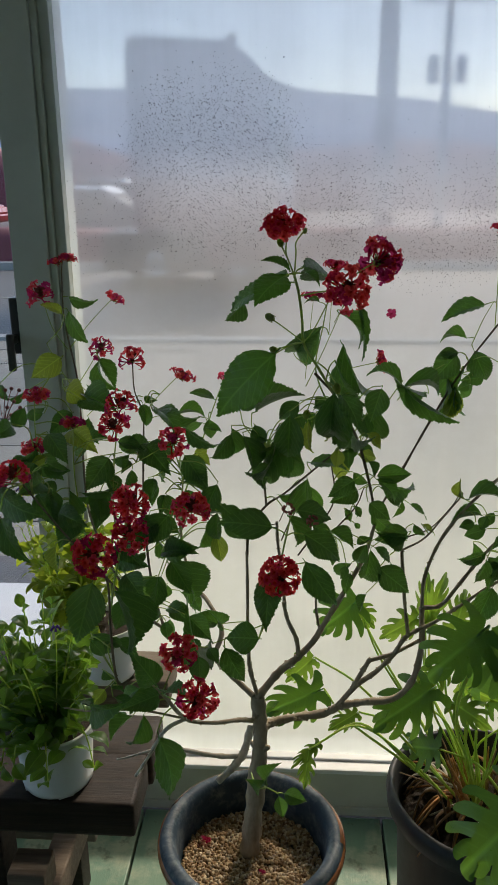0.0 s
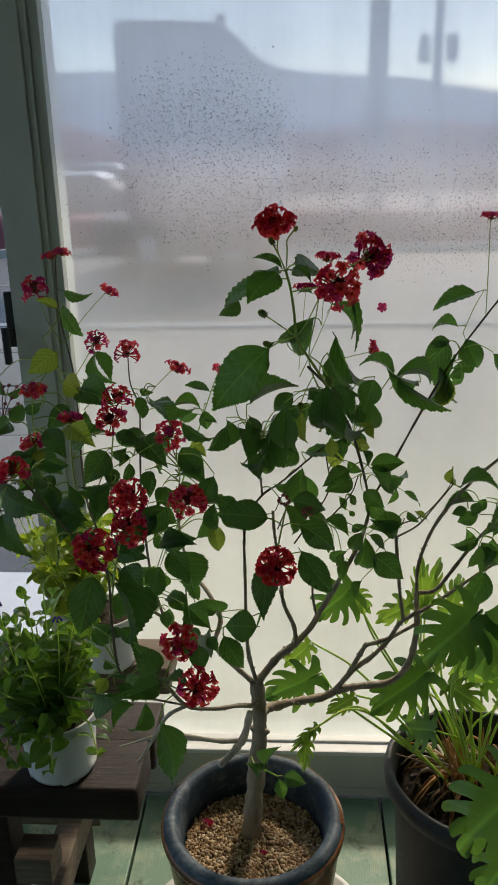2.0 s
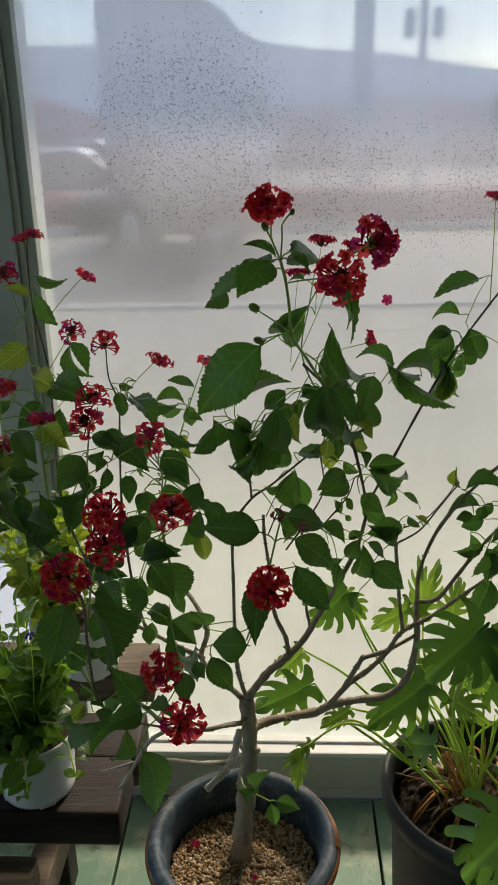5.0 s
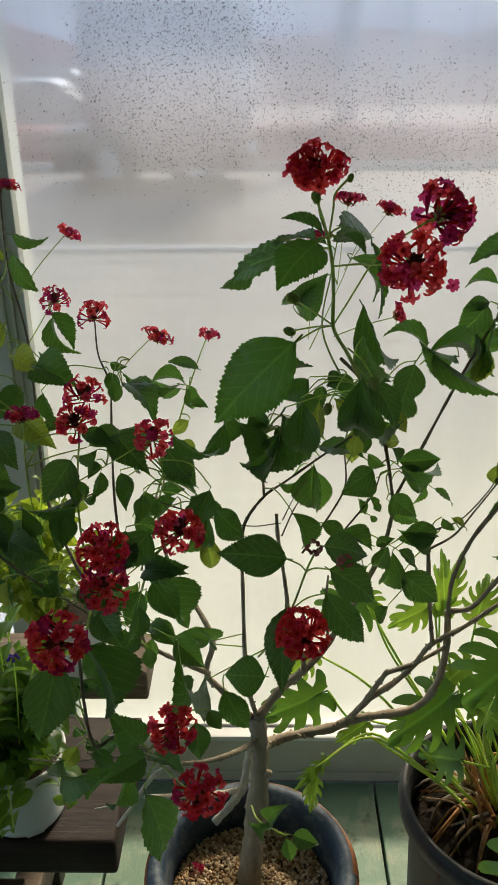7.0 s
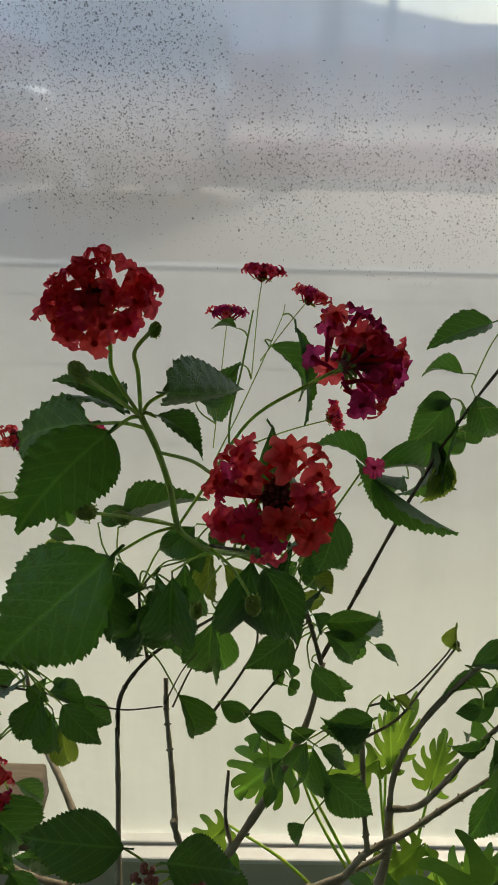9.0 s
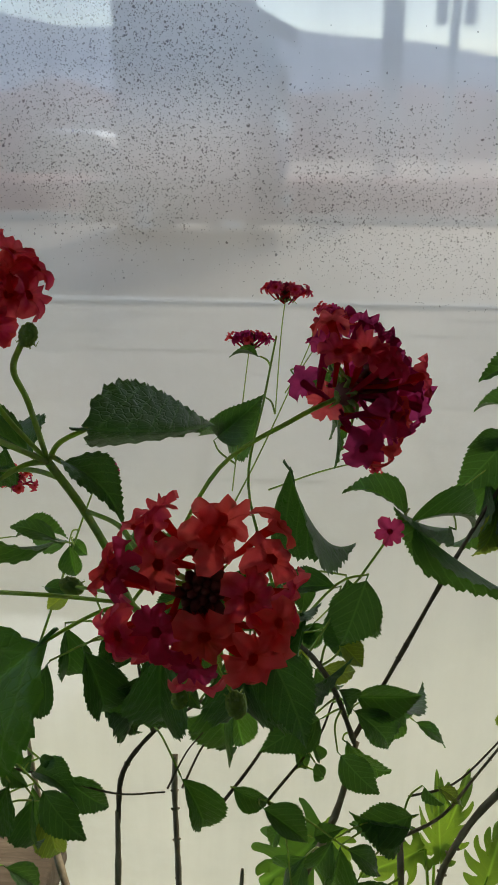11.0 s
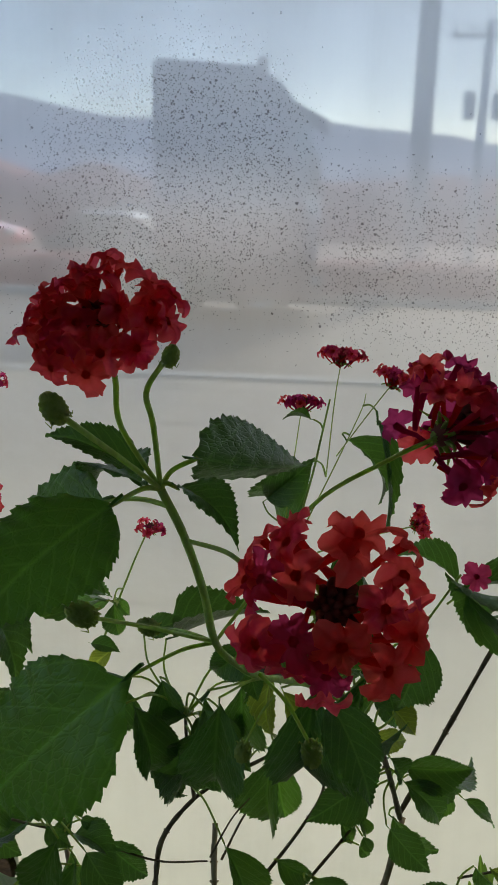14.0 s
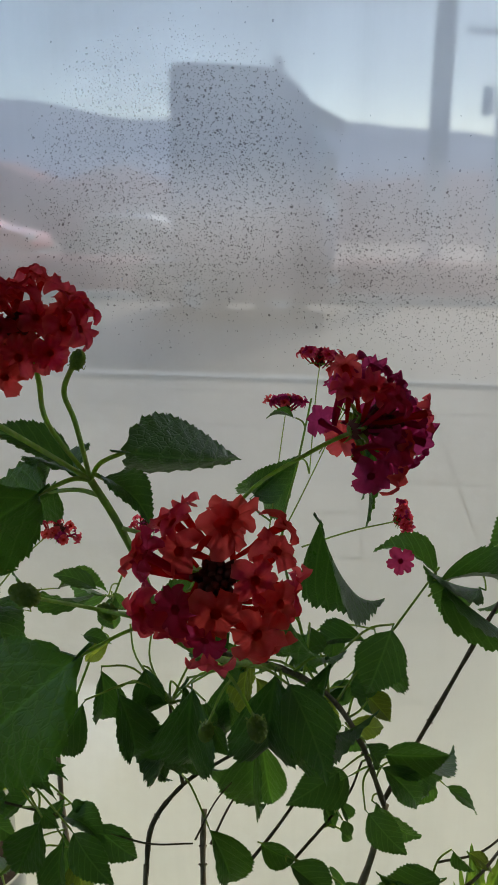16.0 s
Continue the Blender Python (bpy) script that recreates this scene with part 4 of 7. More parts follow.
stem(tree, bark, 0.0052, 0.0031, [(0.375, 1.060, 0.805), (0.364, 1.060, 0.854), (0.359, 1.090, 0.895), (0.357, 1.120, 0.957), (0.355, 1.140, 1.008)])
stem(tree, twig, 0.0031, 0.0018, [(0.3555, 1.137, 0.998), (0.359, 1.150, 1.040), (0.384, 1.160, 1.075), (0.411, 1.170, 1.091), (0.452, 1.150, 1.135), (0.487, 1.120, 1.178)])
stem(tree, twig, 0.0024, 0.0016, [(0.384, 1.160, 1.075), (0.382, 1.140, 1.134), (0.384, 1.120, 1.180)])
stem(tree, twig, 0.0022, 0.0015, [(0.433, 1.150, 0.997), (0.470, 1.170, 1.045), (0.488, 1.180, 1.082), (0.480, 1.150, 1.152)])
stem(tree, twig, 0.0018, 0.0010, [(0.407, 1.160, 1.017), (0.422, 1.170, 1.050), (0.437, 1.180, 1.070)])
stem(tree, twig, 0.0018, 0.0012, [(0.481, 1.120, 1.048), (0.519, 1.160, 1.075), (0.532, 1.180, 1.098)])
stem(tree, bark, 0.0068, 0.0032, [(0.368, 1.060, 0.806), (0.331, 1.080, 0.830), (0.309, 1.090, 0.853), (0.316, 1.120, 0.881), (0.289, 1.170, 0.902), (0.259, 1.220, 0.906), (0.240, 1.250, 0.949), (0.231, 1.270, 1.014)])
stem(tree, stem_green, 0.0022, 0.0010, [(0.231, 1.270, 1.014), (0.249, 1.290, 1.069), (0.273, 1.320, 1.140), (0.292, 1.340, 1.194), (0.305, 1.350, 1.226)])
stem(tree, bark, 0.0048, 0.0035, [(0.313, 1.090, 0.851), (0.284, 1.080, 0.875), (0.250, 1.080, 0.895), (0.223, 1.070, 0.920), (0.196, 1.080, 0.937)])
stem(tree, twig, 0.0034, 0.0014, [(0.196, 1.080, 0.937), (0.140, 1.150, 0.974), (0.099, 1.200, 1.035), (0.080, 1.250, 1.084), (0.067, 1.300, 1.147), (0.049, 1.360, 1.221), (0.023, 1.400, 1.312), (0.018, 1.420, 1.388), (0.019, 1.430, 1.418)])
stem(tree, twig, 0.0030, 0.0012, [(0.233, 1.080, 0.907), (0.202, 1.160, 0.933), (0.182, 1.220, 1.026), (0.178, 1.260, 1.121), (0.179, 1.270, 1.184), (0.165, 1.280, 1.222), (0.162, 1.290, 1.267)])
stem(tree, stem_green, 0.0012, 0.0010, [(0.179, 1.270, 1.184), (0.208, 1.270, 1.219), (0.242, 1.272, 1.252)])
stem(tree, stem_green, 0.0012, 0.0010, [(0.033, 1.380, 1.269), (0.054, 1.450, 1.303), (0.082, 1.500, 1.335)])
stem(tree, stem_green, 0.0012, 0.0010, [(0.051, 1.360, 1.213), (0.077, 1.360, 1.251), (0.092, 1.357, 1.277)])
stem(tree, stem_green, 0.0011, 0.0009, [(0.030, 1.380, 1.269), (0.013, 1.360, 1.310), (0.007, 1.340, 1.362)])
stem(tree, stem_green, 0.0012, 0.0009, [(0.057, 1.340, 1.196), (0.043, 1.300, 1.246), (0.030, 1.270, 1.301)])
stem(tree, stem_green, 0.0022, 0.0012, [(0.192, 1.080, 0.938), (0.191, 1.020, 1.046), (0.189, 1.000, 1.125), (0.195, 0.990, 1.194), (0.204, 0.990, 1.256)])
stem(tree, stem_green, 0.0010, 0.0008, [(0.194, 0.990, 1.186), (0.233, 1.000, 1.206), (0.270, 1.010, 1.226)])
stem(tree, stem_green, 0.0018, 0.0012, [(0.243, 1.200, 1.045), (0.270, 1.080, 1.142), (0.273, 1.010, 1.210)])
stem(tree, stem_green, 0.0016, 0.0012, [(0.246, 1.100, 1.024), (0.284, 0.980, 1.118), (0.304, 0.920, 1.172)])
stem(tree, twig, 0.0026, 0.0016, [(0.196, 1.060, 0.950), (0.173, 0.950, 1.074), (0.156, 0.880, 1.156), (0.129, 0.840, 1.231)])
stem(tree, stem_green, 0.0015, 0.0010, [(0.166, 0.950, 1.078), (0.140, 1.000, 1.174), (0.137, 1.020, 1.243)])
stem(tree, stem_green, 0.0014, 0.0010, [(0.149, 0.900, 1.147), (0.113, 0.950, 1.179), (0.089, 1.000, 1.214)])
stem(tree, stem_green, 0.0013, 0.0010, [(0.113, 0.950, 1.179), (0.075, 1.050, 1.221), (0.061, 1.100, 1.256)])
stem(tree, twig, 0.0026, 0.0016, [(0.236, 0.860, 0.972), (0.218, 0.850, 0.970), (0.219, 0.830, 1.047), (0.233, 0.780, 1.143), (0.242, 0.700, 1.209)])
stem(tree, stem_green, 0.0018, 0.0013, [(0.218, 0.830, 1.063), (0.235, 0.810, 1.141), (0.252, 0.800, 1.201), (0.255, 0.800, 1.221)])
stem(tree, bark, 0.0052, 0.0030, [(0.366, 1.050, 0.769), (0.349, 1.000, 0.807), (0.319, 0.970, 0.824), (0.284, 0.940, 0.852), (0.265, 0.870, 0.944), (0.236, 0.860, 0.972)])
stem(tree, bark, 0.0026, 0.0018, [(0.284, 0.940, 0.852), (0.223, 0.930, 0.871), (0.163, 0.920, 0.874), (0.124, 0.920, 0.878)])
stem(tree, dead_wood, 0.0088, 0.0070, [(0.365, 1.040, 0.764), (0.358, 1.000, 0.752), (0.344, 0.980, 0.742), (0.323, 0.960, 0.732)])
stem(tree, dead_wood, 0.0058, 0.0036, [(0.357, 1.000, 0.744), (0.321, 0.970, 0.768), (0.281, 0.940, 0.800), (0.249, 0.920, 0.820)])
stem(tree, dead_wood, 0.0040, 0.0026, [(0.284, 0.940, 0.852), (0.257, 0.930, 0.840), (0.230, 0.930, 0.792), (0.212, 0.930, 0.762)])
stem(tree, dead_wood, 0.0026, 0.0014, [(0.235, 0.930, 0.806), (0.202, 0.930, 0.793), (0.187, 0.930, 0.789)])
stem(tree, stem_green, 0.0014, 0.0010, [(0.268, 0.870, 0.944), (0.291, 0.820, 1.012), (0.308, 0.776, 1.057)])
stem(tree, stem_green, 0.0014, 0.0010, [(0.268, 0.870, 0.940), (0.302, 0.800, 0.982), (0.330, 0.738, 1.028)])
stem(tree, stem_green, 0.0020, 0.0014, [(0.377, 1.060, 0.904), (0.396, 0.950, 1.017), (0.415, 0.800, 1.134)])
stem(tree, stem_green, 0.0020, 0.0014, [(0.368, 1.000, 0.715), (0.376, 0.970, 0.726), (0.398, 0.950, 0.731), (0.409, 0.950, 0.724)])
stem(tree, stem_green, 0.0012, 0.0005, [(0.442, 1.250, 1.239), (0.468, 1.270, 1.290), (0.502, 1.290, 1.367), (0.507, 1.290, 1.387)])
stem(tree, stem_green, 0.0008, 0.0006, [(0.477, 1.280, 1.315), (0.481, 1.268, 1.386), (0.485, 1.256, 1.424)])
stem(tree, stem_green, 0.0008, 0.0006, [(0.441, 1.270, 1.246), (0.449, 1.305, 1.330), (0.453, 1.318, 1.368)])
stem(tree, stem_green, 0.0008, 0.0006, [(0.485, 1.280, 1.334), (0.505, 1.220, 1.385), (0.520, 1.163, 1.426)])
stem(tree, stem_green, 0.0020, 0.0012, [(0.483, 1.150, 1.221), (0.457, 1.240, 1.267), (0.468, 1.270, 1.332), (0.477, 1.280, 1.383)])
stem(tree, stem_green, 0.0011, 0.0009, [(0.473, 1.260, 1.253), (0.515, 1.280, 1.262), (0.560, 1.298, 1.268)])
stem(tree, stem_green, 0.0014, 0.0009, [(0.584, 1.250, 1.218), (0.608, 1.240, 1.248), (0.658, 1.280, 1.269)])
stem(tree, stem_green, 0.0016, 0.0012, [(0.549, 1.200, 1.205), (0.589, 1.230, 1.255)])
stem(tree, stem_green, 0.0013, 0.0010, [(0.754, 1.380, 1.307), (0.757, 1.400, 1.389), (0.759, 1.420, 1.460)])
stem(tree, stem_green, 0.0012, 0.0009, [(0.714, 1.360, 1.283), (0.734, 1.380, 1.322), (0.748, 1.380, 1.350)])
# foliage
leaf(tree, leaf_dark, (0.488, 1.130, 1.336), (0.540, 1.160, 1.250), 0.036, 30)
leaf(tree, leaf_green, (0.476, 0.990, 1.339), (0.512, 1.050, 1.271), 0.038, 47)
leaf(tree, leaf_green, (0.467, 1.300, 1.323), (0.421, 1.360, 1.269), 0.056, -12)
leaf(tree, leaf_dark, (0.502, 1.020, 1.291), (0.530, 1.080, 1.202), 0.039, 47)
leaf(tree, leaf_green, (0.535, 1.150, 1.238), (0.546, 1.170, 1.179), 0.048, 0)
leaf(tree, leaf_dark, (0.478, 0.990, 1.291), (0.479, 1.020, 1.229), 0.052, -0)
leaf(tree, leaf_green, (0.592, 1.230, 1.245), (0.536, 1.250, 1.262), 0.029, 47)
leaf(tree, leaf_green, (0.586, 1.220, 1.248), (0.670, 1.190, 1.200), 0.033, 47)
leaf(tree, leaf_dark, (0.583, 1.220, 1.246), (0.652, 1.260, 1.228), 0.027, -47)
leaf(tree, leaf_dark, (0.744, 1.400, 1.345), (0.665, 1.376, 1.320), 0.048, 47)
leaf(tree, leaf_green, (0.713, 1.380, 1.291), (0.668, 1.400, 1.282), 0.029, 47)
leaf(tree, leaf_dark, (0.694, 1.350, 1.273), (0.654, 1.340, 1.266), 0.026, 24)
leaf(tree, leaf_green, (0.693, 1.350, 1.273), (0.645, 1.330, 1.224), 0.049, 0)
leaf(tree, leaf_dark, (0.717, 1.360, 1.277), (0.744, 1.360, 1.222), 0.043, 0)
leaf(tree, leaf_dark, (0.699, 1.340, 1.252), (0.703, 1.340, 1.166), 0.052, 45)
leaf(tree, leaf_lime, (0.685, 1.330, 1.223), (0.668, 1.320, 1.160), 0.040, -36)
leaf(tree, leaf_green, (0.676, 1.340, 1.240), (0.648, 1.340, 1.157), 0.032, -47)
leaf(tree, leaf_dark, (0.344, 1.050, 1.227), (0.314, 1.045, 1.189), 0.029, -24)
leaf(tree, leaf_dark, (0.356, 1.080, 1.217), (0.365, 1.080, 1.156), 0.037, -34)
leaf(tree, leaf_dark, (0.419, 1.170, 1.180), (0.420, 1.190, 1.108), 0.049, -0)
leaf(tree, leaf_dark, (0.370, 1.100, 1.224), (0.382, 1.100, 1.190), 0.027, -0)
leaf(tree, leaf_dark, (0.435, 1.100, 1.258), (0.405, 1.100, 1.230), 0.029, -0)
leaf(tree, leaf_lime, (0.443, 1.150, 1.212), (0.430, 1.150, 1.181), 0.026, -0)
leaf(tree, leaf_lime, (0.445, 1.100, 1.231), (0.452, 1.100, 1.180), 0.031, 39)
leaf(tree, leaf_lime, (0.456, 1.050, 1.256), (0.471, 1.060, 1.211), 0.029, -29)
leaf(tree, leaf_green, (0.445, 1.150, 1.150), (0.506, 1.120, 1.148), 0.037, -47)
leaf(tree, leaf_lime, (0.497, 1.200, 1.152), (0.498, 1.200, 1.101), 0.034, -0)
leaf(tree, leaf_dark, (0.504, 1.150, 1.170), (0.507, 1.150, 1.140), 0.019, -0)
leaf(tree, leaf_green, (0.445, 1.200, 1.099), (0.457, 1.190, 1.037), 0.045, 0)
leaf(tree, leaf_green, (0.524, 1.150, 1.108), (0.479, 1.130, 1.094), 0.037, 0)
leaf(tree, leaf_green, (0.398, 1.150, 1.154), (0.391, 1.150, 1.112), 0.026, -0)
leaf(tree, leaf_green, (0.400, 1.170, 1.089), (0.431, 1.170, 1.094), 0.019, 38)
leaf(tree, leaf_green, (0.515, 1.200, 1.117), (0.542, 1.200, 1.098), 0.020, 22)
leaf(tree, leaf_green, (0.553, 1.180, 1.104), (0.613, 1.210, 1.093), 0.041, 42)
leaf(tree, leaf_green, (0.554, 1.175, 1.104), (0.592, 1.198, 1.057), 0.035, -47)
leaf(tree, leaf_green, (0.542, 1.180, 1.060), (0.585, 1.180, 1.025), 0.033, 38)
leaf(tree, leaf_green, (0.592, 1.110, 1.045), (0.545, 1.095, 1.064), 0.031, -17)
leaf(tree, leaf_green, (0.476, 1.100, 1.064), (0.514, 1.090, 1.040), 0.028, -31)
leaf(tree, leaf_green, (0.538, 1.086, 1.044), (0.529, 1.100, 0.984), 0.037, -19)
leaf(tree, leaf_green, (0.540, 1.080, 1.049), (0.570, 1.090, 1.012), 0.023, -47)
leaf(tree, leaf_green, (0.516, 1.090, 1.046), (0.540, 1.090, 1.057), 0.016, -26)
leaf(tree, leaf_green, (0.452, 1.120, 1.061), (0.484, 1.120, 1.048), 0.023, 0)
leaf(tree, leaf_dark, (0.323, 1.100, 1.083), (0.357, 1.110, 1.042), 0.035, 0)
leaf(tree, leaf_lime, (0.314, 1.095, 1.061), (0.322, 1.087, 1.014), 0.029, 0)
leaf(tree, leaf_green, (0.302, 1.100, 1.073), (0.286, 1.100, 1.029), 0.028, -32)
leaf(tree, leaf_green, (0.275, 1.060, 1.193), (0.302, 1.062, 1.148), 0.040, -0)
leaf(tree, leaf_green, (0.212, 1.100, 1.196), (0.226, 1.165, 1.109), 0.060, -47)
leaf(tree, leaf_green, (0.254, 1.017, 1.050), (0.290, 1.030, 0.977), 0.049, -40)
leaf(tree, leaf_green, (0.250, 1.000, 1.072), (0.303, 0.980, 1.089), 0.037, 0)
leaf(tree, leaf_green, (0.323, 0.950, 0.965), (0.300, 0.876, 1.060), 0.040, -47)
leaf(tree, leaf_dark, (0.305, 0.950, 0.947), (0.287, 0.930, 0.980), 0.025, 47)
leaf(tree, leaf_green, (0.256, 0.885, 0.873), (0.272, 0.873, 0.774), 0.060, -34)
leaf(tree, leaf_green, (0.228, 0.745, 1.168), (0.213, 0.720, 1.106), 0.045, 0)
leaf(tree, leaf_dark, (0.221, 0.840, 1.108), (0.240, 0.830, 1.023), 0.052, -47)
leaf(tree, leaf_green, (0.322, 0.820, 1.033), (0.326, 0.800, 1.004), 0.027, 0)
leaf(tree, leaf_green, (0.332, 0.830, 1.036), (0.345, 0.820, 1.021), 0.017, -0)
leaf(tree, leaf_green, (0.264, 0.860, 0.959), (0.235, 0.850, 1.013), 0.040, -0)
leaf(tree, leaf_green, (0.269, 0.860, 0.949), (0.228, 0.820, 0.953), 0.035, -0)
leaf(tree, leaf_green, (0.242, 0.880, 0.906), (0.219, 0.870, 0.862), 0.030, -39)
leaf(tree, leaf_green, (0.270, 0.860, 0.949), (0.312, 0.800, 0.985), 0.030, -47)
leaf(tree, leaf_dark, (0.176, 0.870, 0.931), (0.232, 0.830, 0.953), 0.043, 47)
leaf(tree, leaf_green, (0.222, 0.900, 0.886), (0.194, 0.880, 0.860), 0.026, 37)
leaf(tree, leaf_green, (0.321, 1.060, 0.928), (0.274, 1.050, 0.942), 0.030, 18)
leaf(tree, leaf_green, (0.416, 1.100, 1.090), (0.433, 1.100, 1.035), 0.034, -34)
leaf(tree, leaf_green, (0.317, 1.070, 0.916), (0.304, 1.050, 0.957), 0.028, 36)
leaf(tree, leaf_green, (0.250, 1.050, 0.966), (0.281, 1.030, 0.945), 0.032, -0)
leaf(tree, leaf_green, (0.215, 1.060, 0.950), (0.208, 1.050, 0.913), 0.025, -0)
leaf(tree, leaf_green, (0.248, 1.050, 0.942), (0.249, 1.050, 0.909), 0.020, 19)
leaf(tree, leaf_green, (0.027, 1.410, 1.355), (0.079, 1.420, 1.346), 0.033, 46)
leaf(tree, leaf_green, (0.029, 1.400, 1.335), (0.059, 1.400, 1.275), 0.040, 43)
leaf(tree, leaf_dark, (0.082, 1.360, 1.261), (0.117, 1.350, 1.203), 0.039, -47)
leaf(tree, leaf_lime, (0.101, 1.120, 1.315), (0.059, 1.100, 1.287), 0.041, 0)
leaf(tree, leaf_lime, (0.053, 1.300, 1.342), (0.015, 1.300, 1.359), 0.025, 42)
leaf(tree, leaf_lime, (0.043, 1.300, 1.215), (0.082, 1.300, 1.195), 0.033, -0)
leaf(tree, leaf_dark, (0.097, 1.250, 1.226), (0.145, 1.200, 1.208), 0.043, 19)
leaf(tree, leaf_dark, (0.107, 1.200, 1.203), (0.121, 1.200, 1.157), 0.029, 40)
leaf(tree, leaf_green, (0.181, 1.260, 1.208), (0.190, 1.250, 1.173), 0.023, 0)
leaf(tree, leaf_green, (0.212, 1.180, 1.221), (0.260, 1.120, 1.195), 0.040, -47)
leaf(tree, leaf_green, (0.271, 1.340, 1.149), (0.212, 1.370, 1.157), 0.033, -47)
leaf(tree, leaf_green, (0.273, 1.340, 1.156), (0.287, 1.340, 1.135), 0.019, 0)
leaf(tree, leaf_green, (0.180, 1.270, 1.215), (0.204, 1.270, 1.209), 0.015, 15)
leaf(tree, leaf_green, (0.190, 1.000, 1.210), (0.162, 0.970, 1.172), 0.043, 0)
leaf(tree, leaf_dark, (0.098, 1.150, 1.223), (0.068, 1.130, 1.194), 0.035, -0)
leaf(tree, leaf_lime, (0.115, 1.080, 1.220), (0.159, 1.050, 1.195), 0.041, -0)
leaf(tree, leaf_dark, (0.191, 1.000, 1.166), (0.148, 0.970, 1.161), 0.032, -41)
leaf(tree, leaf_dark, (0.182, 0.980, 1.157), (0.177, 0.950, 1.127), 0.032, -0)
leaf(tree, leaf_dark, (0.099, 0.840, 1.223), (0.160, 0.800, 1.209), 0.044, 42)
leaf(tree, leaf_green, (0.114, 0.920, 1.190), (0.145, 0.900, 1.151), 0.033, -0)
leaf(tree, leaf_dark, (0.123, 0.780, 1.220), (0.160, 0.750, 1.180), 0.037, 33)
leaf(tree, leaf_green, (0.119, 0.970, 1.148), (0.164, 0.950, 1.119), 0.039, 0)
leaf(tree, leaf_dark, (0.244, 0.970, 1.145), (0.231, 0.950, 1.097), 0.040, -0)
leaf(tree, leaf_dark, (0.220, 0.880, 1.142), (0.256, 0.850, 1.127), 0.035, 0)
leaf(tree, leaf_dark, (0.262, 1.100, 1.141), (0.308, 1.100, 1.120), 0.019, -47)
leaf(tree, leaf_green, (0.213, 1.120, 1.133), (0.221, 1.100, 1.095), 0.027, -21)
leaf(tree, leaf_green, (0.242, 1.100, 1.118), (0.249, 1.100, 1.078), 0.029, -0)
leaf(tree, leaf_lime, (0.281, 1.300, 1.121), (0.254, 1.300, 1.096), 0.022, 12)
leaf(tree, leaf_green, (0.089, 1.000, 1.207), (0.131, 0.980, 1.182), 0.037, -0)
leaf(tree, leaf_green, (0.083, 0.950, 1.266), (0.064, 0.920, 1.254), 0.027, 0)
leaf(tree, leaf_green, (0.132, 1.100, 1.196), (0.165, 1.100, 1.200), 0.020, -23)
leaf(tree, leaf_dark, (0.185, 1.050, 1.213), (0.224, 1.050, 1.200), 0.024, -29)
leaf(tree, leaf_green, (0.192, 1.050, 1.196), (0.226, 1.080, 1.202), 0.028, -13)
leaf(tree, leaf_green, (0.131, 0.900, 1.211), (0.113, 0.860, 1.209), 0.031, -0)
leaf(tree, leaf_dark, (0.150, 0.950, 1.147), (0.137, 0.920, 1.114), 0.036, -0)
leaf(tree, leaf_dark, (0.206, 0.950, 1.058), (0.230, 0.930, 1.027), 0.033, 0)
leaf(tree, leaf_dark, (0.240, 1.050, 1.013), (0.222, 1.030, 0.973), 0.034, 0)
leaf(tree, leaf_green, (0.227, 0.900, 1.061), (0.211, 0.880, 1.024), 0.032, -0)
leaf(tree, leaf_dark, (0.672, 1.120, 1.107), (0.732, 1.100, 1.110), 0.036, -47)
leaf(tree, leaf_dark, (0.702, 1.120, 1.083), (0.655, 1.120, 1.072), 0.022, 47)
leaf(tree, leaf_dark, (0.706, 1.120, 1.083), (0.698, 1.120, 1.059), 0.020, -0)
leaf(tree, leaf_dark, (0.731, 1.120, 1.081), (0.727, 1.110, 1.027), 0.034, -47)
leaf(tree, leaf_dark, (0.715, 1.130, 1.019), (0.668, 1.120, 1.011), 0.029, -47)
leaf(tree, leaf_dark, (0.713, 1.130, 1.014), (0.743, 1.120, 0.977), 0.033, -0)
leaf(tree, leaf_dark, (0.725, 1.120, 0.971), (0.696, 1.100, 0.910), 0.042, -12)
leaf(tree, leaf_dark, (0.737, 1.120, 1.012), (0.710, 1.100, 0.971), 0.032, 25)
leaf(tree, leaf_lime, (0.614, 1.130, 1.063), (0.636, 1.130, 1.044), 0.014, -47)
leaf(tree, leaf_green, (0.602, 1.130, 1.063), (0.621, 1.130, 1.044), 0.016, 32)
leaf(tree, leaf_green, (0.501, 1.150, 1.077), (0.512, 1.150, 1.054), 0.015, -27)
leaf(tree, leaf_green, (0.517, 1.150, 1.054), (0.526, 1.150, 1.044), 0.010, 0)
leaf(tree, leaf_green, (0.385, 0.950, 0.731), (0.366, 0.940, 0.755), 0.024, -0)
leaf(tree, leaf_green, (0.393, 0.950, 0.735), (0.411, 0.950, 0.777), 0.027, -47)
leaf(tree, leaf_green, (0.416, 0.950, 0.725), (0.450, 0.940, 0.721), 0.027, 0)
leaf(tree, leaf_green, (0.410, 0.950, 0.723), (0.417, 0.940, 0.691), 0.022, 0)
leaf(tree, leaf_green, (0.422, 1.300, 1.281), (0.466, 1.300, 1.324), 0.037, -0)
leaf(tree, leaf_green, (0.489, 1.290, 1.351), (0.529, 1.280, 1.295), 0.037, -47)
leaf(tree, leaf_green, (0.464, 1.280, 1.365), (0.438, 1.280, 1.365), 0.008, 47)
leaf(tree, leaf_green, (0.516, 1.280, 1.375), (0.530, 1.250, 1.279), 0.013, -47)
leaf(tree, leaf_green, (0.630, 1.240, 1.232), (0.575, 1.220, 1.258), 0.039, -47)
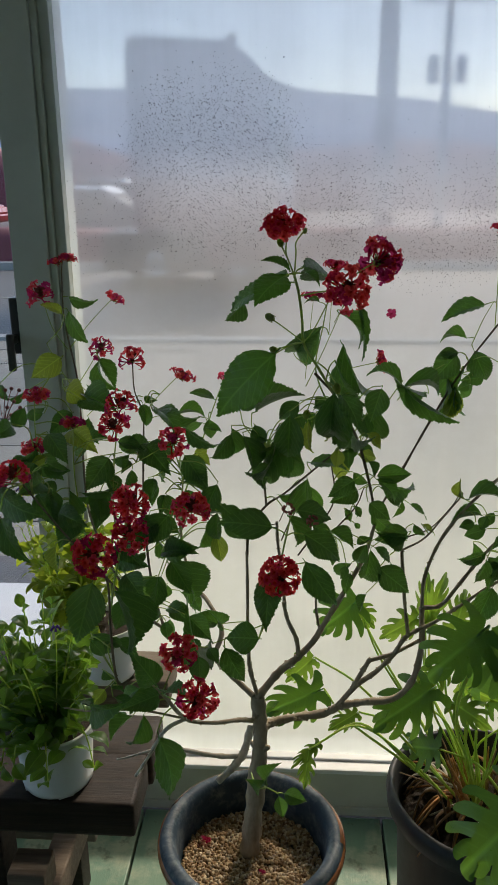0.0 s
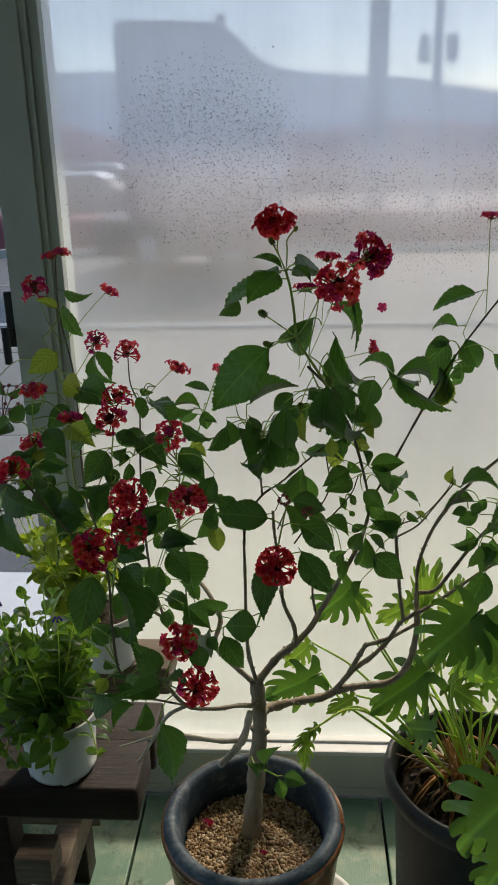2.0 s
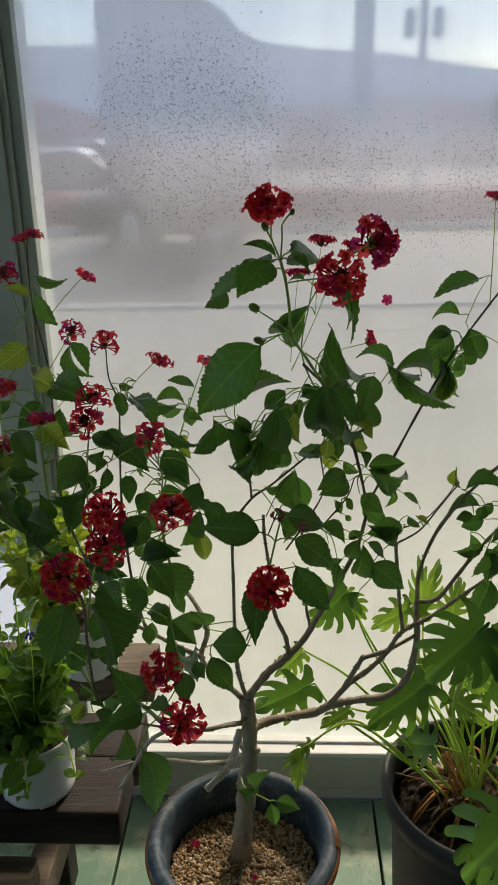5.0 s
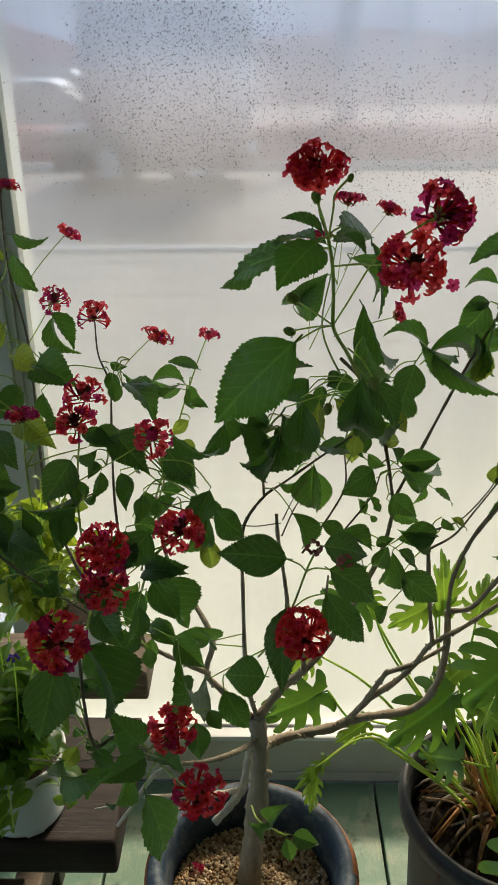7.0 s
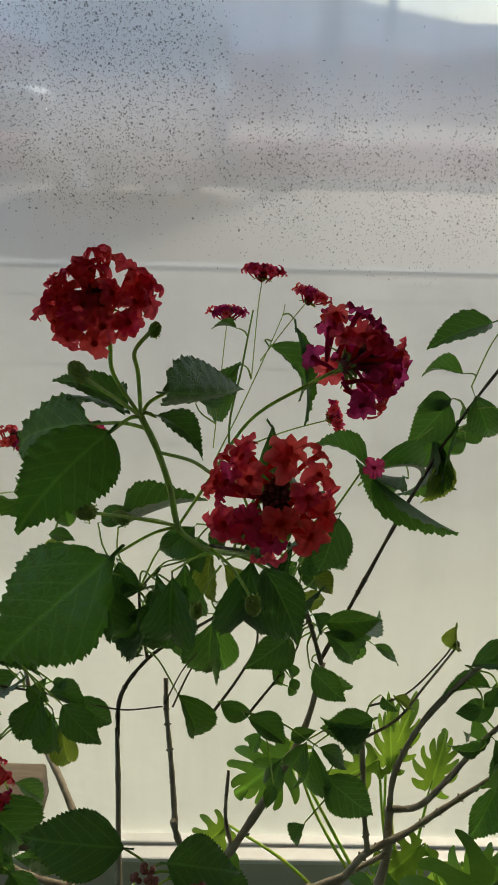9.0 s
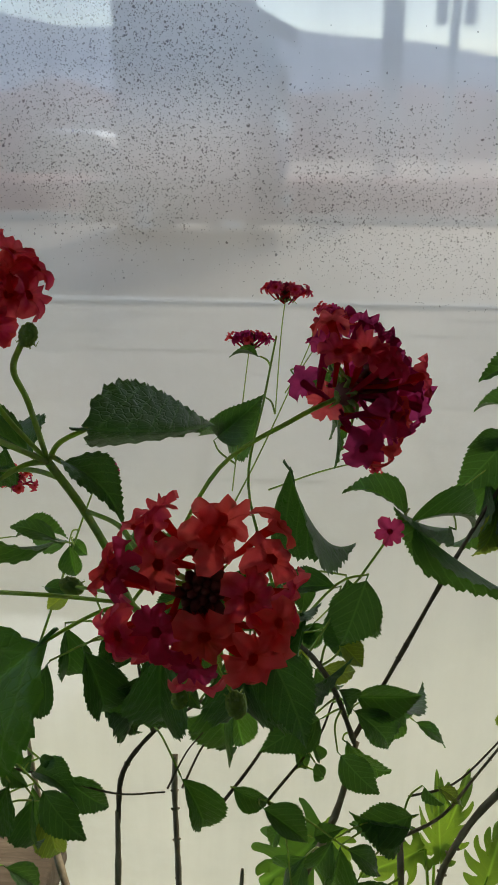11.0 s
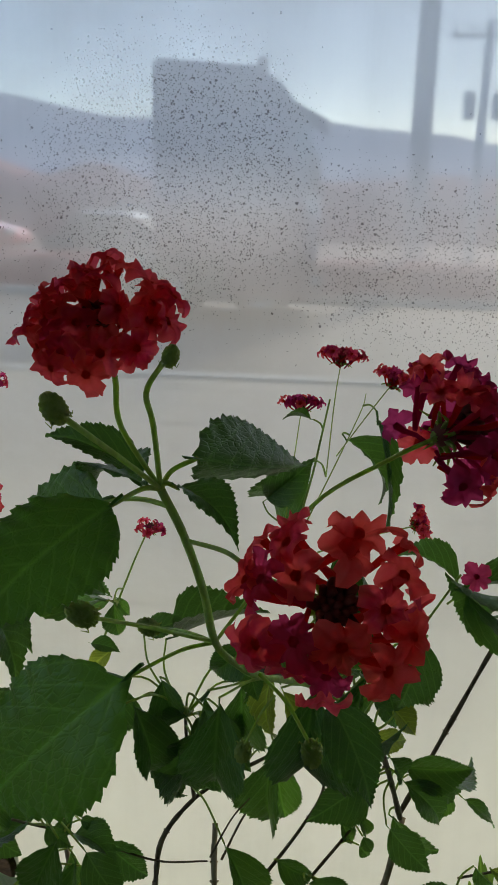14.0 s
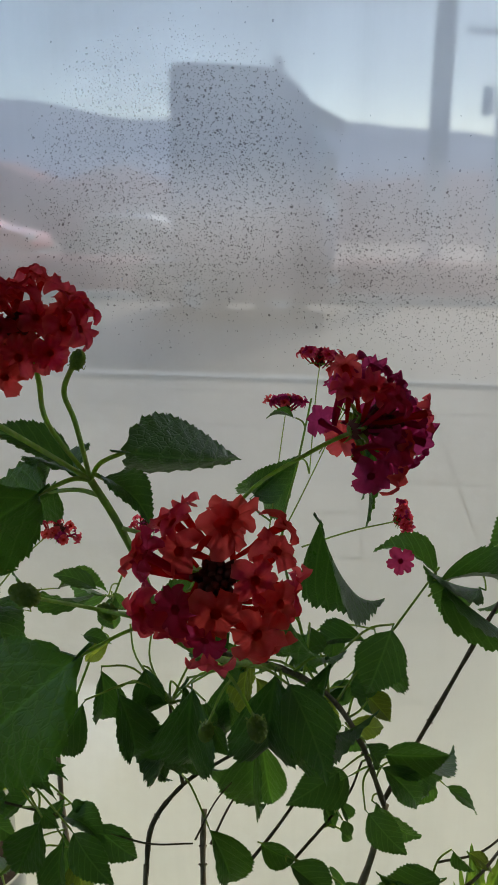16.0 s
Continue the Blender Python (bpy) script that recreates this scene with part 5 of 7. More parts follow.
leaf(tree, leaf_green, (0.485, 1.100, 1.255), (0.452, 1.100, 1.248), 0.022, -0)
leaf(tree, leaf_dark, (0.422, 1.020, 1.266), (0.419, 1.030, 1.197), 0.044, -0)
leaf(tree, leaf_dark, (0.407, 1.080, 1.230), (0.362, 1.100, 1.142), 0.051, -47)
leaf(tree, leaf_green, (0.445, 1.160, 1.125), (0.450, 1.170, 1.048), 0.046, 23)
leaf(tree, leaf_green, (0.394, 1.100, 1.172), (0.384, 1.100, 1.125), 0.029, 40)
leaf(tree, leaf_dark, (0.476, 0.980, 1.306), (0.472, 1.000, 1.237), 0.045, -0)
leaf(tree, leaf_lime, (0.489, 1.100, 1.189), (0.486, 1.100, 1.159), 0.023, -0)
leaf(tree, leaf_green, (0.516, 1.120, 1.136), (0.475, 1.100, 1.115), 0.033, 0)
leaf(tree, leaf_green, (0.543, 1.070, 1.287), (0.528, 1.060, 1.240), 0.038, -0)
leaf(tree, leaf_green, (0.544, 1.150, 1.129), (0.599, 1.150, 1.133), 0.033, -3)
leaf(tree, leaf_green, (0.543, 1.130, 1.135), (0.576, 1.130, 1.097), 0.030, -38)
leaf(tree, leaf_green, (0.534, 1.120, 1.101), (0.565, 1.100, 1.081), 0.030, 0)
leaf(tree, leaf_green, (0.595, 1.100, 1.064), (0.544, 1.100, 1.049), 0.037, 0)
leaf(tree, leaf_green, (0.372, 0.950, 1.416), (0.345, 0.970, 1.390), 0.026, -42)
leaf(tree, leaf_dark, (0.327, 1.050, 1.121), (0.362, 1.030, 1.096), 0.031, 0)
leaf(tree, leaf_dark, (0.301, 0.900, 1.280), (0.344, 0.920, 1.252), 0.025, 47)
leaf(tree, leaf_green, (0.301, 1.050, 1.137), (0.319, 1.050, 1.121), 0.016, 0)
leaf(tree, leaf_lime, (0.672, 1.160, 1.123), (0.680, 1.160, 1.090), 0.021, 44)
leaf(tree, leaf_green, (0.275, 1.300, 1.172), (0.191, 1.280, 1.195), 0.028, -47)
leaf(tree, leaf_green, (0.282, 1.300, 1.172), (0.286, 1.300, 1.135), 0.026, -0)
leaf(tree, leaf_green, (0.517, 1.120, 1.090), (0.525, 1.120, 1.076), 0.012, -0)
stem(tree, twig, 0.0015, 0.0010, [(0.265, 1.080, 1.111), (0.309, 1.100, 1.083), (0.364, 1.100, 1.068), (0.404, 1.100, 1.072)])
stem(tree, twig, 0.0012, 0.0007, [(0.406, 1.100, 1.076), (0.421, 1.100, 1.111), (0.434, 1.100, 1.131)])
stem(tree, twig, 0.0016, 0.0009, [(0.596, 1.150, 1.031), (0.631, 1.150, 1.047), (0.663, 1.160, 1.080), (0.673, 1.160, 1.102)])
leaf(tree, leaf_dark, (0.392, 1.100, 1.165), (0.382, 1.100, 1.125), 0.025, 41)
leaf(tree, leaf_dark, (0.329, 1.000, 1.175), (0.309, 1.000, 1.128), 0.033, -0)
leaf(tree, leaf_dark, (0.321, 1.050, 1.113), (0.323, 1.050, 1.067), 0.027, 20)
leaf(tree, leaf_dark, (0.282, 1.100, 1.108), (0.252, 1.100, 1.077), 0.026, 42)
leaf(tree, leaf_dark, (0.292, 1.100, 1.085), (0.304, 1.100, 1.102), 0.014, 0)
leaf(tree, leaf_dark, (0.308, 1.100, 1.098), (0.325, 1.100, 1.098), 0.012, -0)
leaf(tree, leaf_dark, (0.339, 1.100, 1.221), (0.332, 1.100, 1.172), 0.030, -37)
leaf(tree, leaf_green, (0.307, 1.200, 1.230), (0.267, 1.200, 1.242), 0.022, 47)
leaf(tree, leaf_dark, (0.347, 1.150, 1.228), (0.381, 1.150, 1.242), 0.022, -29)
leaf(tree, leaf_dark, (0.288, 1.200, 1.186), (0.315, 1.200, 1.180), 0.016, -37)
leaf(tree, leaf_dark, (0.253, 1.150, 1.093), (0.286, 1.150, 1.091), 0.021, -0)
leaf(tree, leaf_green, (0.594, 1.200, 1.072), (0.580, 1.200, 1.041), 0.016, -47)
leaf(tree, leaf_green, (0.603, 1.200, 1.067), (0.634, 1.200, 1.039), 0.016, -47)
leaf(tree, leaf_green, (0.514, 1.150, 1.083), (0.522, 1.150, 1.062), 0.013, -34)
leaf(tree, leaf_dark, (0.531, 1.100, 1.210), (0.521, 1.100, 1.240), 0.020, -0)
leaf(tree, leaf_green, (0.364, 1.150, 1.224), (0.440, 1.150, 1.254), 0.028, -47)
leaf(tree, leaf_green, (0.099, 1.320, 1.268), (0.132, 1.300, 1.215), 0.034, 47)
leaf(tree, leaf_dark, (0.099, 1.200, 1.238), (0.161, 1.170, 1.217), 0.043, -28)
leaf(tree, leaf_lime, (0.059, 1.250, 1.233), (0.102, 1.220, 1.216), 0.033, -26)
leaf(tree, leaf_green, (0.197, 1.200, 1.222), (0.198, 1.200, 1.186), 0.021, -4)
leaf(tree, leaf_green, (0.208, 1.200, 1.213), (0.255, 1.160, 1.201), 0.037, -44)
leaf(tree, leaf_green, (0.226, 1.300, 1.176), (0.276, 1.320, 1.168), 0.022, -47)
leaf(tree, leaf_dark, (0.086, 1.200, 1.209), (0.055, 1.170, 1.186), 0.035, 0)
leaf(tree, leaf_green, (0.108, 1.100, 1.188), (0.152, 1.080, 1.216), 0.033, 16)
leaf(tree, leaf_dark, (0.108, 1.000, 1.241), (0.138, 0.980, 1.205), 0.034, 0)
leaf(tree, leaf_dark, (0.218, 1.080, 1.200), (0.258, 1.050, 1.165), 0.045, -0)
leaf(tree, leaf_green, (0.177, 1.100, 1.199), (0.209, 1.080, 1.183), 0.018, 47)
leaf(tree, leaf_dark, (0.274, 1.080, 1.177), (0.308, 1.060, 1.143), 0.040, -0)
leaf(tree, leaf_lime, (0.285, 1.120, 1.172), (0.305, 1.120, 1.153), 0.017, -28)
leaf(tree, leaf_dark, (0.259, 1.100, 1.131), (0.309, 1.070, 1.130), 0.016, -47)
leaf(tree, leaf_green, (0.213, 1.020, 1.185), (0.203, 1.000, 1.158), 0.021, -37)
leaf(tree, leaf_dark, (0.235, 1.050, 1.162), (0.233, 1.030, 1.129), 0.023, 13)
leaf(tree, leaf_green, (0.250, 1.050, 1.137), (0.245, 1.030, 1.112), 0.021, -0)
leaf(tree, leaf_dark, (0.203, 0.950, 1.181), (0.165, 0.930, 1.185), 0.016, -47)
leaf(tree, leaf_green, (0.135, 0.920, 1.194), (0.140, 0.900, 1.160), 0.024, -14)
leaf(tree, leaf_dark, (0.136, 0.920, 1.164), (0.181, 0.900, 1.153), 0.034, -0)
leaf(tree, leaf_dark, (0.185, 0.950, 1.177), (0.189, 0.930, 1.146), 0.028, 0)
leaf(tree, leaf_green, (0.270, 0.970, 1.143), (0.235, 0.950, 1.106), 0.042, -0)
leaf(tree, leaf_dark, (0.251, 1.000, 1.072), (0.302, 0.980, 1.082), 0.034, -17)
leaf(tree, leaf_green, (0.260, 1.000, 1.063), (0.292, 0.980, 1.020), 0.039, 0)
leaf(tree, leaf_dark, (0.301, 1.100, 1.087), (0.343, 1.080, 1.076), 0.027, -47)
leaf(tree, leaf_dark, (0.210, 0.900, 1.120), (0.259, 0.870, 1.117), 0.034, 20)
leaf(tree, leaf_green, (0.222, 0.900, 1.093), (0.251, 0.870, 1.072), 0.036, 0)
leaf(tree, leaf_dark, (0.250, 0.970, 1.051), (0.240, 0.960, 1.006), 0.028, -33)
leaf(tree, leaf_green, (0.243, 1.000, 0.991), (0.220, 0.980, 0.971), 0.027, -0)
leaf(tree, leaf_green, (0.242, 1.050, 0.957), (0.279, 1.030, 0.962), 0.025, -30)
leaf(tree, leaf_green, (0.278, 1.020, 0.965), (0.315, 1.000, 0.938), 0.036, -0)
leaf(tree, leaf_green, (0.251, 1.000, 0.968), (0.255, 0.990, 0.943), 0.020, -0)
leaf(tree, leaf_dark, (0.105, 0.950, 1.097), (0.129, 0.930, 1.072), 0.024, -34)
leaf(tree, leaf_dark, (0.083, 1.000, 1.275), (0.065, 1.000, 1.245), 0.024, -0)
leaf(tree, leaf_dark, (0.107, 0.950, 1.218), (0.096, 0.930, 1.190), 0.028, -0)
# smaller leaves filling the crown
leaf(tree, leaf_green, (0.419, 1.077, 1.215), (0.426, 1.073, 1.194), 0.017, -0)
leaf(tree, leaf_green, (0.423, 1.081, 1.193), (0.437, 1.069, 1.178), 0.018, 0)
leaf(tree, leaf_dark, (0.422, 1.143, 1.224), (0.440, 1.157, 1.189), 0.026, 0)
leaf(tree, leaf_green, (0.431, 1.095, 1.242), (0.439, 1.086, 1.221), 0.019, 0)
leaf(tree, leaf_green, (0.439, 1.147, 1.204), (0.424, 1.134, 1.184), 0.017, -22)
leaf(tree, leaf_green, (0.404, 1.074, 1.222), (0.424, 1.056, 1.195), 0.024, -0)
leaf(tree, leaf_dark, (0.466, 1.117, 1.260), (0.454, 1.100, 1.246), 0.017, -0)
leaf(tree, leaf_green, (0.494, 1.106, 1.239), (0.477, 1.122, 1.213), 0.017, 47)
leaf(tree, leaf_green, (0.490, 1.062, 1.288), (0.482, 1.080, 1.246), 0.028, -47)
leaf(tree, leaf_dark, (0.530, 1.123, 1.245), (0.494, 1.142, 1.222), 0.025, 47)
leaf(tree, leaf_green, (0.493, 1.137, 1.239), (0.477, 1.144, 1.199), 0.025, 47)
leaf(tree, leaf_lime, (0.527, 1.116, 1.208), (0.549, 1.119, 1.181), 0.021, -32)
leaf(tree, leaf_dark, (0.531, 1.110, 1.168), (0.543, 1.129, 1.135), 0.022, -47)
leaf(tree, leaf_dark, (0.525, 1.197, 1.165), (0.503, 1.201, 1.134), 0.023, 14)
leaf(tree, leaf_dark, (0.517, 1.200, 1.164), (0.494, 1.206, 1.145), 0.018, -41)
leaf(tree, leaf_lime, (0.516, 1.125, 1.173), (0.546, 1.140, 1.161), 0.022, 2)
leaf(tree, leaf_dark, (0.520, 1.177, 1.171), (0.543, 1.174, 1.146), 0.020, -34)
leaf(tree, leaf_green, (0.151, 0.940, 1.187), (0.134, 0.956, 1.140), 0.031, -38)
leaf(tree, leaf_lime, (0.071, 0.990, 1.186), (0.090, 1.007, 1.153), 0.025, 38)
leaf(tree, leaf_dark, (0.106, 0.965, 1.231), (0.078, 0.973, 1.210), 0.021, -47)
leaf(tree, leaf_green, (0.101, 0.967, 1.198), (0.070, 0.949, 1.198), 0.027, -0)
leaf(tree, leaf_dark, (0.095, 0.969, 1.215), (0.062, 0.967, 1.197), 0.023, 24)
leaf(tree, leaf_dark, (0.130, 0.901, 1.228), (0.159, 0.916, 1.219), 0.021, 42)
leaf(tree, leaf_lime, (0.116, 0.967, 1.218), (0.097, 0.960, 1.210), 0.016, 0)
leaf(tree, leaf_green, (0.134, 0.911, 1.230), (0.161, 0.914, 1.219), 0.018, 31)
leaf(tree, leaf_lime, (0.114, 0.930, 1.207), (0.082, 0.924, 1.193), 0.021, 45)
leaf(tree, leaf_green, (0.106, 0.999, 1.137), (0.110, 1.017, 1.107), 0.015, -47)
leaf(tree, leaf_green, (0.178, 0.992, 1.191), (0.188, 1.000, 1.149), 0.027, -32)
leaf(tree, leaf_green, (0.107, 1.006, 1.206), (0.107, 1.001, 1.186), 0.012, 40)
leaf(tree, leaf_green, (0.129, 0.950, 1.145), (0.155, 0.937, 1.120), 0.025, -0)
leaf(tree, leaf_dark, (0.128, 0.958, 1.191), (0.113, 0.947, 1.171), 0.020, -0)
leaf(tree, leaf_dark, (0.208, 1.005, 1.165), (0.187, 1.022, 1.149), 0.017, -47)
leaf(tree, leaf_dark, (0.207, 1.044, 1.197), (0.177, 1.049, 1.186), 0.020, -33)
leaf(tree, leaf_green, (0.212, 1.008, 1.202), (0.204, 0.994, 1.187), 0.015, -0)
leaf(tree, leaf_green, (0.220, 1.117, 1.039), (0.247, 1.133, 1.003), 0.025, 47)
leaf(tree, leaf_green, (0.225, 1.110, 1.075), (0.257, 1.111, 1.049), 0.029, 0)
leaf(tree, leaf_green, (0.232, 0.958, 1.104), (0.211, 0.958, 1.099), 0.013, 0)
leaf(tree, leaf_dark, (0.222, 0.968, 1.122), (0.248, 0.977, 1.103), 0.020, -0)
leaf(tree, leaf_dark, (0.241, 0.949, 1.097), (0.222, 0.938, 1.092), 0.013, -24)
leaf(tree, leaf_lime, (0.139, 0.901, 1.129), (0.133, 0.919, 1.083), 0.026, 47)
leaf(tree, leaf_dark, (0.152, 0.919, 1.112), (0.172, 0.924, 1.091), 0.018, -29)
leaf(tree, leaf_green, (0.138, 0.949, 1.108), (0.169, 0.966, 1.088), 0.024, 0)
leaf(tree, leaf_dark, (0.191, 0.898, 1.144), (0.188, 0.902, 1.109), 0.018, 47)
leaf(tree, leaf_green, (0.168, 0.908, 1.115), (0.190, 0.913, 1.106), 0.017, 0)
leaf(tree, leaf_green, (0.162, 0.945, 1.099), (0.150, 0.928, 1.090), 0.013, -35)
leaf(tree, leaf_dark, (0.204, 0.871, 0.954), (0.223, 0.857, 0.951), 0.015, -22)
leaf(tree, leaf_lime, (0.194, 0.880, 0.940), (0.178, 0.866, 0.923), 0.021, -0)
leaf(tree, leaf_dark, (0.202, 0.881, 0.927), (0.230, 0.883, 0.903), 0.022, -33)
leaf(tree, leaf_green, (0.201, 0.918, 0.878), (0.208, 0.898, 0.871), 0.015, 0)
leaf(tree, leaf_green, (0.236, 0.853, 0.941), (0.234, 0.833, 0.937), 0.013, -0)
leaf(tree, leaf_green, (0.235, 0.898, 0.931), (0.208, 0.906, 0.891), 0.028, 47)
leaf(tree, leaf_dark, (0.227, 0.921, 0.925), (0.257, 0.913, 0.916), 0.021, 0)
leaf(tree, leaf_dark, (0.231, 1.136, 0.951), (0.218, 1.142, 0.918), 0.021, -47)
leaf(tree, leaf_green, (0.222, 1.139, 0.960), (0.180, 1.155, 0.924), 0.035, -32)
leaf(tree, leaf_green, (0.231, 1.058, 1.006), (0.201, 1.067, 0.997), 0.020, -31)
leaf(tree, leaf_green, (0.278, 1.064, 0.979), (0.293, 1.056, 0.949), 0.021, -6)
leaf(tree, leaf_green, (0.249, 1.139, 0.938), (0.272, 1.158, 0.886), 0.027, -47)
leaf(tree, leaf_dark, (0.730, 1.398, 1.208), (0.714, 1.413, 1.177), 0.022, 14)
leaf(tree, leaf_green, (0.746, 1.386, 1.223), (0.703, 1.378, 1.218), 0.030, 0)
leaf(tree, leaf_dark, (0.715, 1.389, 1.252), (0.738, 1.406, 1.234), 0.018, 47)
leaf(tree, leaf_dark, (0.756, 1.321, 1.260), (0.768, 1.312, 1.221), 0.025, -44)
leaf(tree, leaf_green, (0.720, 1.376, 1.212), (0.693, 1.359, 1.207), 0.021, 0)
leaf(tree, leaf_dark, (0.684, 1.092, 1.084), (0.662, 1.097, 1.073), 0.018, -0)
leaf(tree, leaf_dark, (0.747, 1.122, 1.042), (0.760, 1.106, 1.034), 0.016, -0)
leaf(tree, leaf_green, (0.701, 1.078, 1.035), (0.689, 1.091, 0.987), 0.028, -47)
leaf(tree, leaf_dark, (0.718, 1.129, 1.085), (0.708, 1.135, 1.058), 0.018, -0)
leaf(tree, leaf_green, (0.719, 1.075, 1.067), (0.703, 1.062, 1.057), 0.016, -0)
leaf(tree, leaf_dark, (0.708, 1.119, 1.062), (0.678, 1.133, 1.043), 0.026, 0)
leaf(tree, leaf_green, (0.695, 1.144, 1.029), (0.697, 1.158, 0.990), 0.025, -33)
leaf(tree, leaf_dark, (0.737, 1.157, 1.005), (0.761, 1.174, 0.969), 0.028, 44)
leaf(tree, leaf_green, (0.693, 1.105, 1.022), (0.674, 1.124, 1.005), 0.018, -47)
leaf(tree, leaf_dark, (0.513, 1.104, 1.011), (0.499, 1.122, 0.975), 0.025, 30)
leaf(tree, leaf_dark, (0.531, 1.051, 0.990), (0.523, 1.059, 0.955), 0.022, 42)
leaf(tree, leaf_green, (0.502, 1.058, 1.028), (0.496, 1.044, 1.013), 0.014, 0)
leaf(tree, leaf_green, (0.513, 1.122, 0.986), (0.503, 1.103, 0.958), 0.021, 17)
leaf(tree, leaf_dark, (0.493, 1.124, 1.022), (0.485, 1.126, 0.993), 0.018, 36)
leaf(tree, leaf_green, (0.532, 1.084, 1.052), (0.518, 1.088, 1.017), 0.026, 0)
leaf(tree, leaf_dark, (0.377, 1.117, 1.194), (0.356, 1.102, 1.187), 0.018, -0)
leaf(tree, leaf_dark, (0.403, 1.075, 1.204), (0.384, 1.088, 1.172), 0.024, -0)
leaf(tree, leaf_green, (0.392, 1.088, 1.204), (0.373, 1.093, 1.190), 0.015, 39)
leaf(tree, leaf_dark, (0.395, 1.166, 1.151), (0.417, 1.181, 1.113), 0.028, -46)
leaf(tree, leaf_dark, (0.408, 1.106, 1.188), (0.396, 1.094, 1.152), 0.027, 0)
leaf(tree, leaf_dark, (0.395, 1.090, 1.203), (0.421, 1.076, 1.184), 0.023, 0)
leaf(tree, leaf_dark, (0.469, 1.142, 1.206), (0.495, 1.139, 1.204), 0.016, -43)
leaf(tree, leaf_green, (0.453, 1.159, 1.227), (0.451, 1.142, 1.198), 0.020, 22)
leaf(tree, leaf_green, (0.506, 1.157, 1.235), (0.504, 1.142, 1.207), 0.020, -0)
leaf(tree, leaf_green, (0.188, 0.914, 0.986), (0.208, 0.925, 0.973), 0.016, -17)
leaf(tree, leaf_green, (0.182, 0.867, 1.019), (0.200, 0.866, 0.995), 0.019, 0)
leaf(tree, leaf_dark, (0.169, 0.918, 0.995), (0.194, 0.927, 0.962), 0.030, -0)
leaf(tree, leaf_dark, (0.194, 0.935, 0.976), (0.223, 0.943, 0.947), 0.025, -20)
leaf(tree, leaf_green, (0.193, 0.873, 0.972), (0.204, 0.889, 0.949), 0.018, 46)
leaf(tree, leaf_green, (0.059, 1.151, 1.230), (0.032, 1.165, 1.223), 0.012, -47)
leaf(tree, leaf_dark, (0.048, 1.174, 1.214), (0.018, 1.172, 1.209), 0.021, 0)
leaf(tree, leaf_green, (0.017, 1.191, 1.231), (0.043, 1.186, 1.226), 0.016, -43)
leaf(tree, leaf_dark, (-0.034, 1.218, 1.248), (-0.016, 1.198, 1.226), 0.021, 39)
leaf(tree, leaf_dark, (0.004, 1.223, 1.234), (-0.027, 1.219, 1.226), 0.019, -44)
# flower heads: centre, radius, axis, florets, tint
bloom(tree, (0.761, 1.420, 1.473), 0.0186, (0.000, 0.100, 1.000), 10, 0.6)
bloom(tree, (0.003, 1.340, 1.376), 0.0263, (0.000, -0.250, 1.000), 14, 0.5)
bloom(tree, (0.008, 1.430, 1.420), 0.0195, (-0.300, 0.000, 1.000), 10, 0.3)
bloom(tree, (0.032, 1.430, 1.424), 0.0172, (0.400, 0.000, 1.000), 10, 0.3)
bloom(tree, (0.094, 1.500, 1.345), 0.0195, (0.500, 0.000, 0.800), 11, 0.4)
bloom(tree, (0.095, 1.357, 1.281), 0.0226, (0.000, -0.250, 1.000), 12, 0.55)
bloom(tree, (0.161, 1.292, 1.278), 0.0238, (0.000, 0.000, 1.000), 12, 0.2)
bloom(tree, (0.249, 1.272, 1.256), 0.0213, (0.400, 0.000, 0.900), 12, 0.15)
bloom(tree, (0.309, 1.349, 1.233), 0.0168, (0.200, 0.000, 1.000), 10, 0.2)
bloom(tree, (0.063, 1.100, 1.268), 0.0207, (0.000, -0.250, 1.000), 14, 0.15)
bloom(tree, (0.089, 1.000, 1.224), 0.0201, (0.000, -0.250, 1.000), 14, 0.15)
bloom(tree, (0.113, 0.850, 1.243), 0.0218, (0.000, -0.250, 1.000), 17, 0.1)
bloom(tree, (0.137, 1.020, 1.253), 0.0193, (0.000, 0.100, 1.000), 12, 0.7)
bloom(tree, (0.209, 0.990, 1.286), 0.0219, (0.000, -0.300, 1.000), 17, 0.12)
bloom(tree, (0.199, 0.980, 1.260), 0.0220, (-0.100, -0.500, 0.900), 17, 0.12)
bloom(tree, (0.271, 1.010, 1.232), 0.0235, (0.000, -0.400, 1.000), 16, 0.12)
bloom(tree, (0.257, 0.800, 1.233), 0.0226, (0.000, -0.300, 1.000), 32, 0.10)
bloom(tree, (0.255, 0.800, 1.196), 0.0219, (0.000, -0.500, 0.800), 30, 0.15)
bloom(tree, (0.304, 0.920, 1.178), 0.0253, (0.000, -0.100, 1.000), 28, 0.15)
bloom(tree, (0.241, 0.700, 1.215), 0.0222, (0.000, -1.000, 0.600), 36, 0.12)
bloom(tree, (0.416, 0.795, 1.147), 0.0236, (0.000, -1.000, 0.500), 38, 0.08)
bloom(tree, (0.305, 0.776, 1.060), 0.0228, (-0.200, -0.900, 0.300), 26, 0.1)
bloom(tree, (0.331, 0.738, 1.029), 0.0235, (0.100, -0.900, 0.300), 26, 0.08)
bud(tree, (0.674, 1.160, 1.098), 0.0038)
seed_head(tree, (0.424, 0.823, 1.214), 0.0080)
seed_head(tree, (0.450, 0.825, 1.199), 0.0080)
seed_spray((0.022, 1.000, 1.212), [(0.059, 1.000, 1.296), (0.067, 1.000, 1.298), (0.077, 1.000, 1.296), (0.069, 1.000, 1.281), (0.076, 1.000, 1.273), (0.059, 1.000, 1.273), (0.049, 1.000, 1.286), (0.063, 1.000, 1.263)])


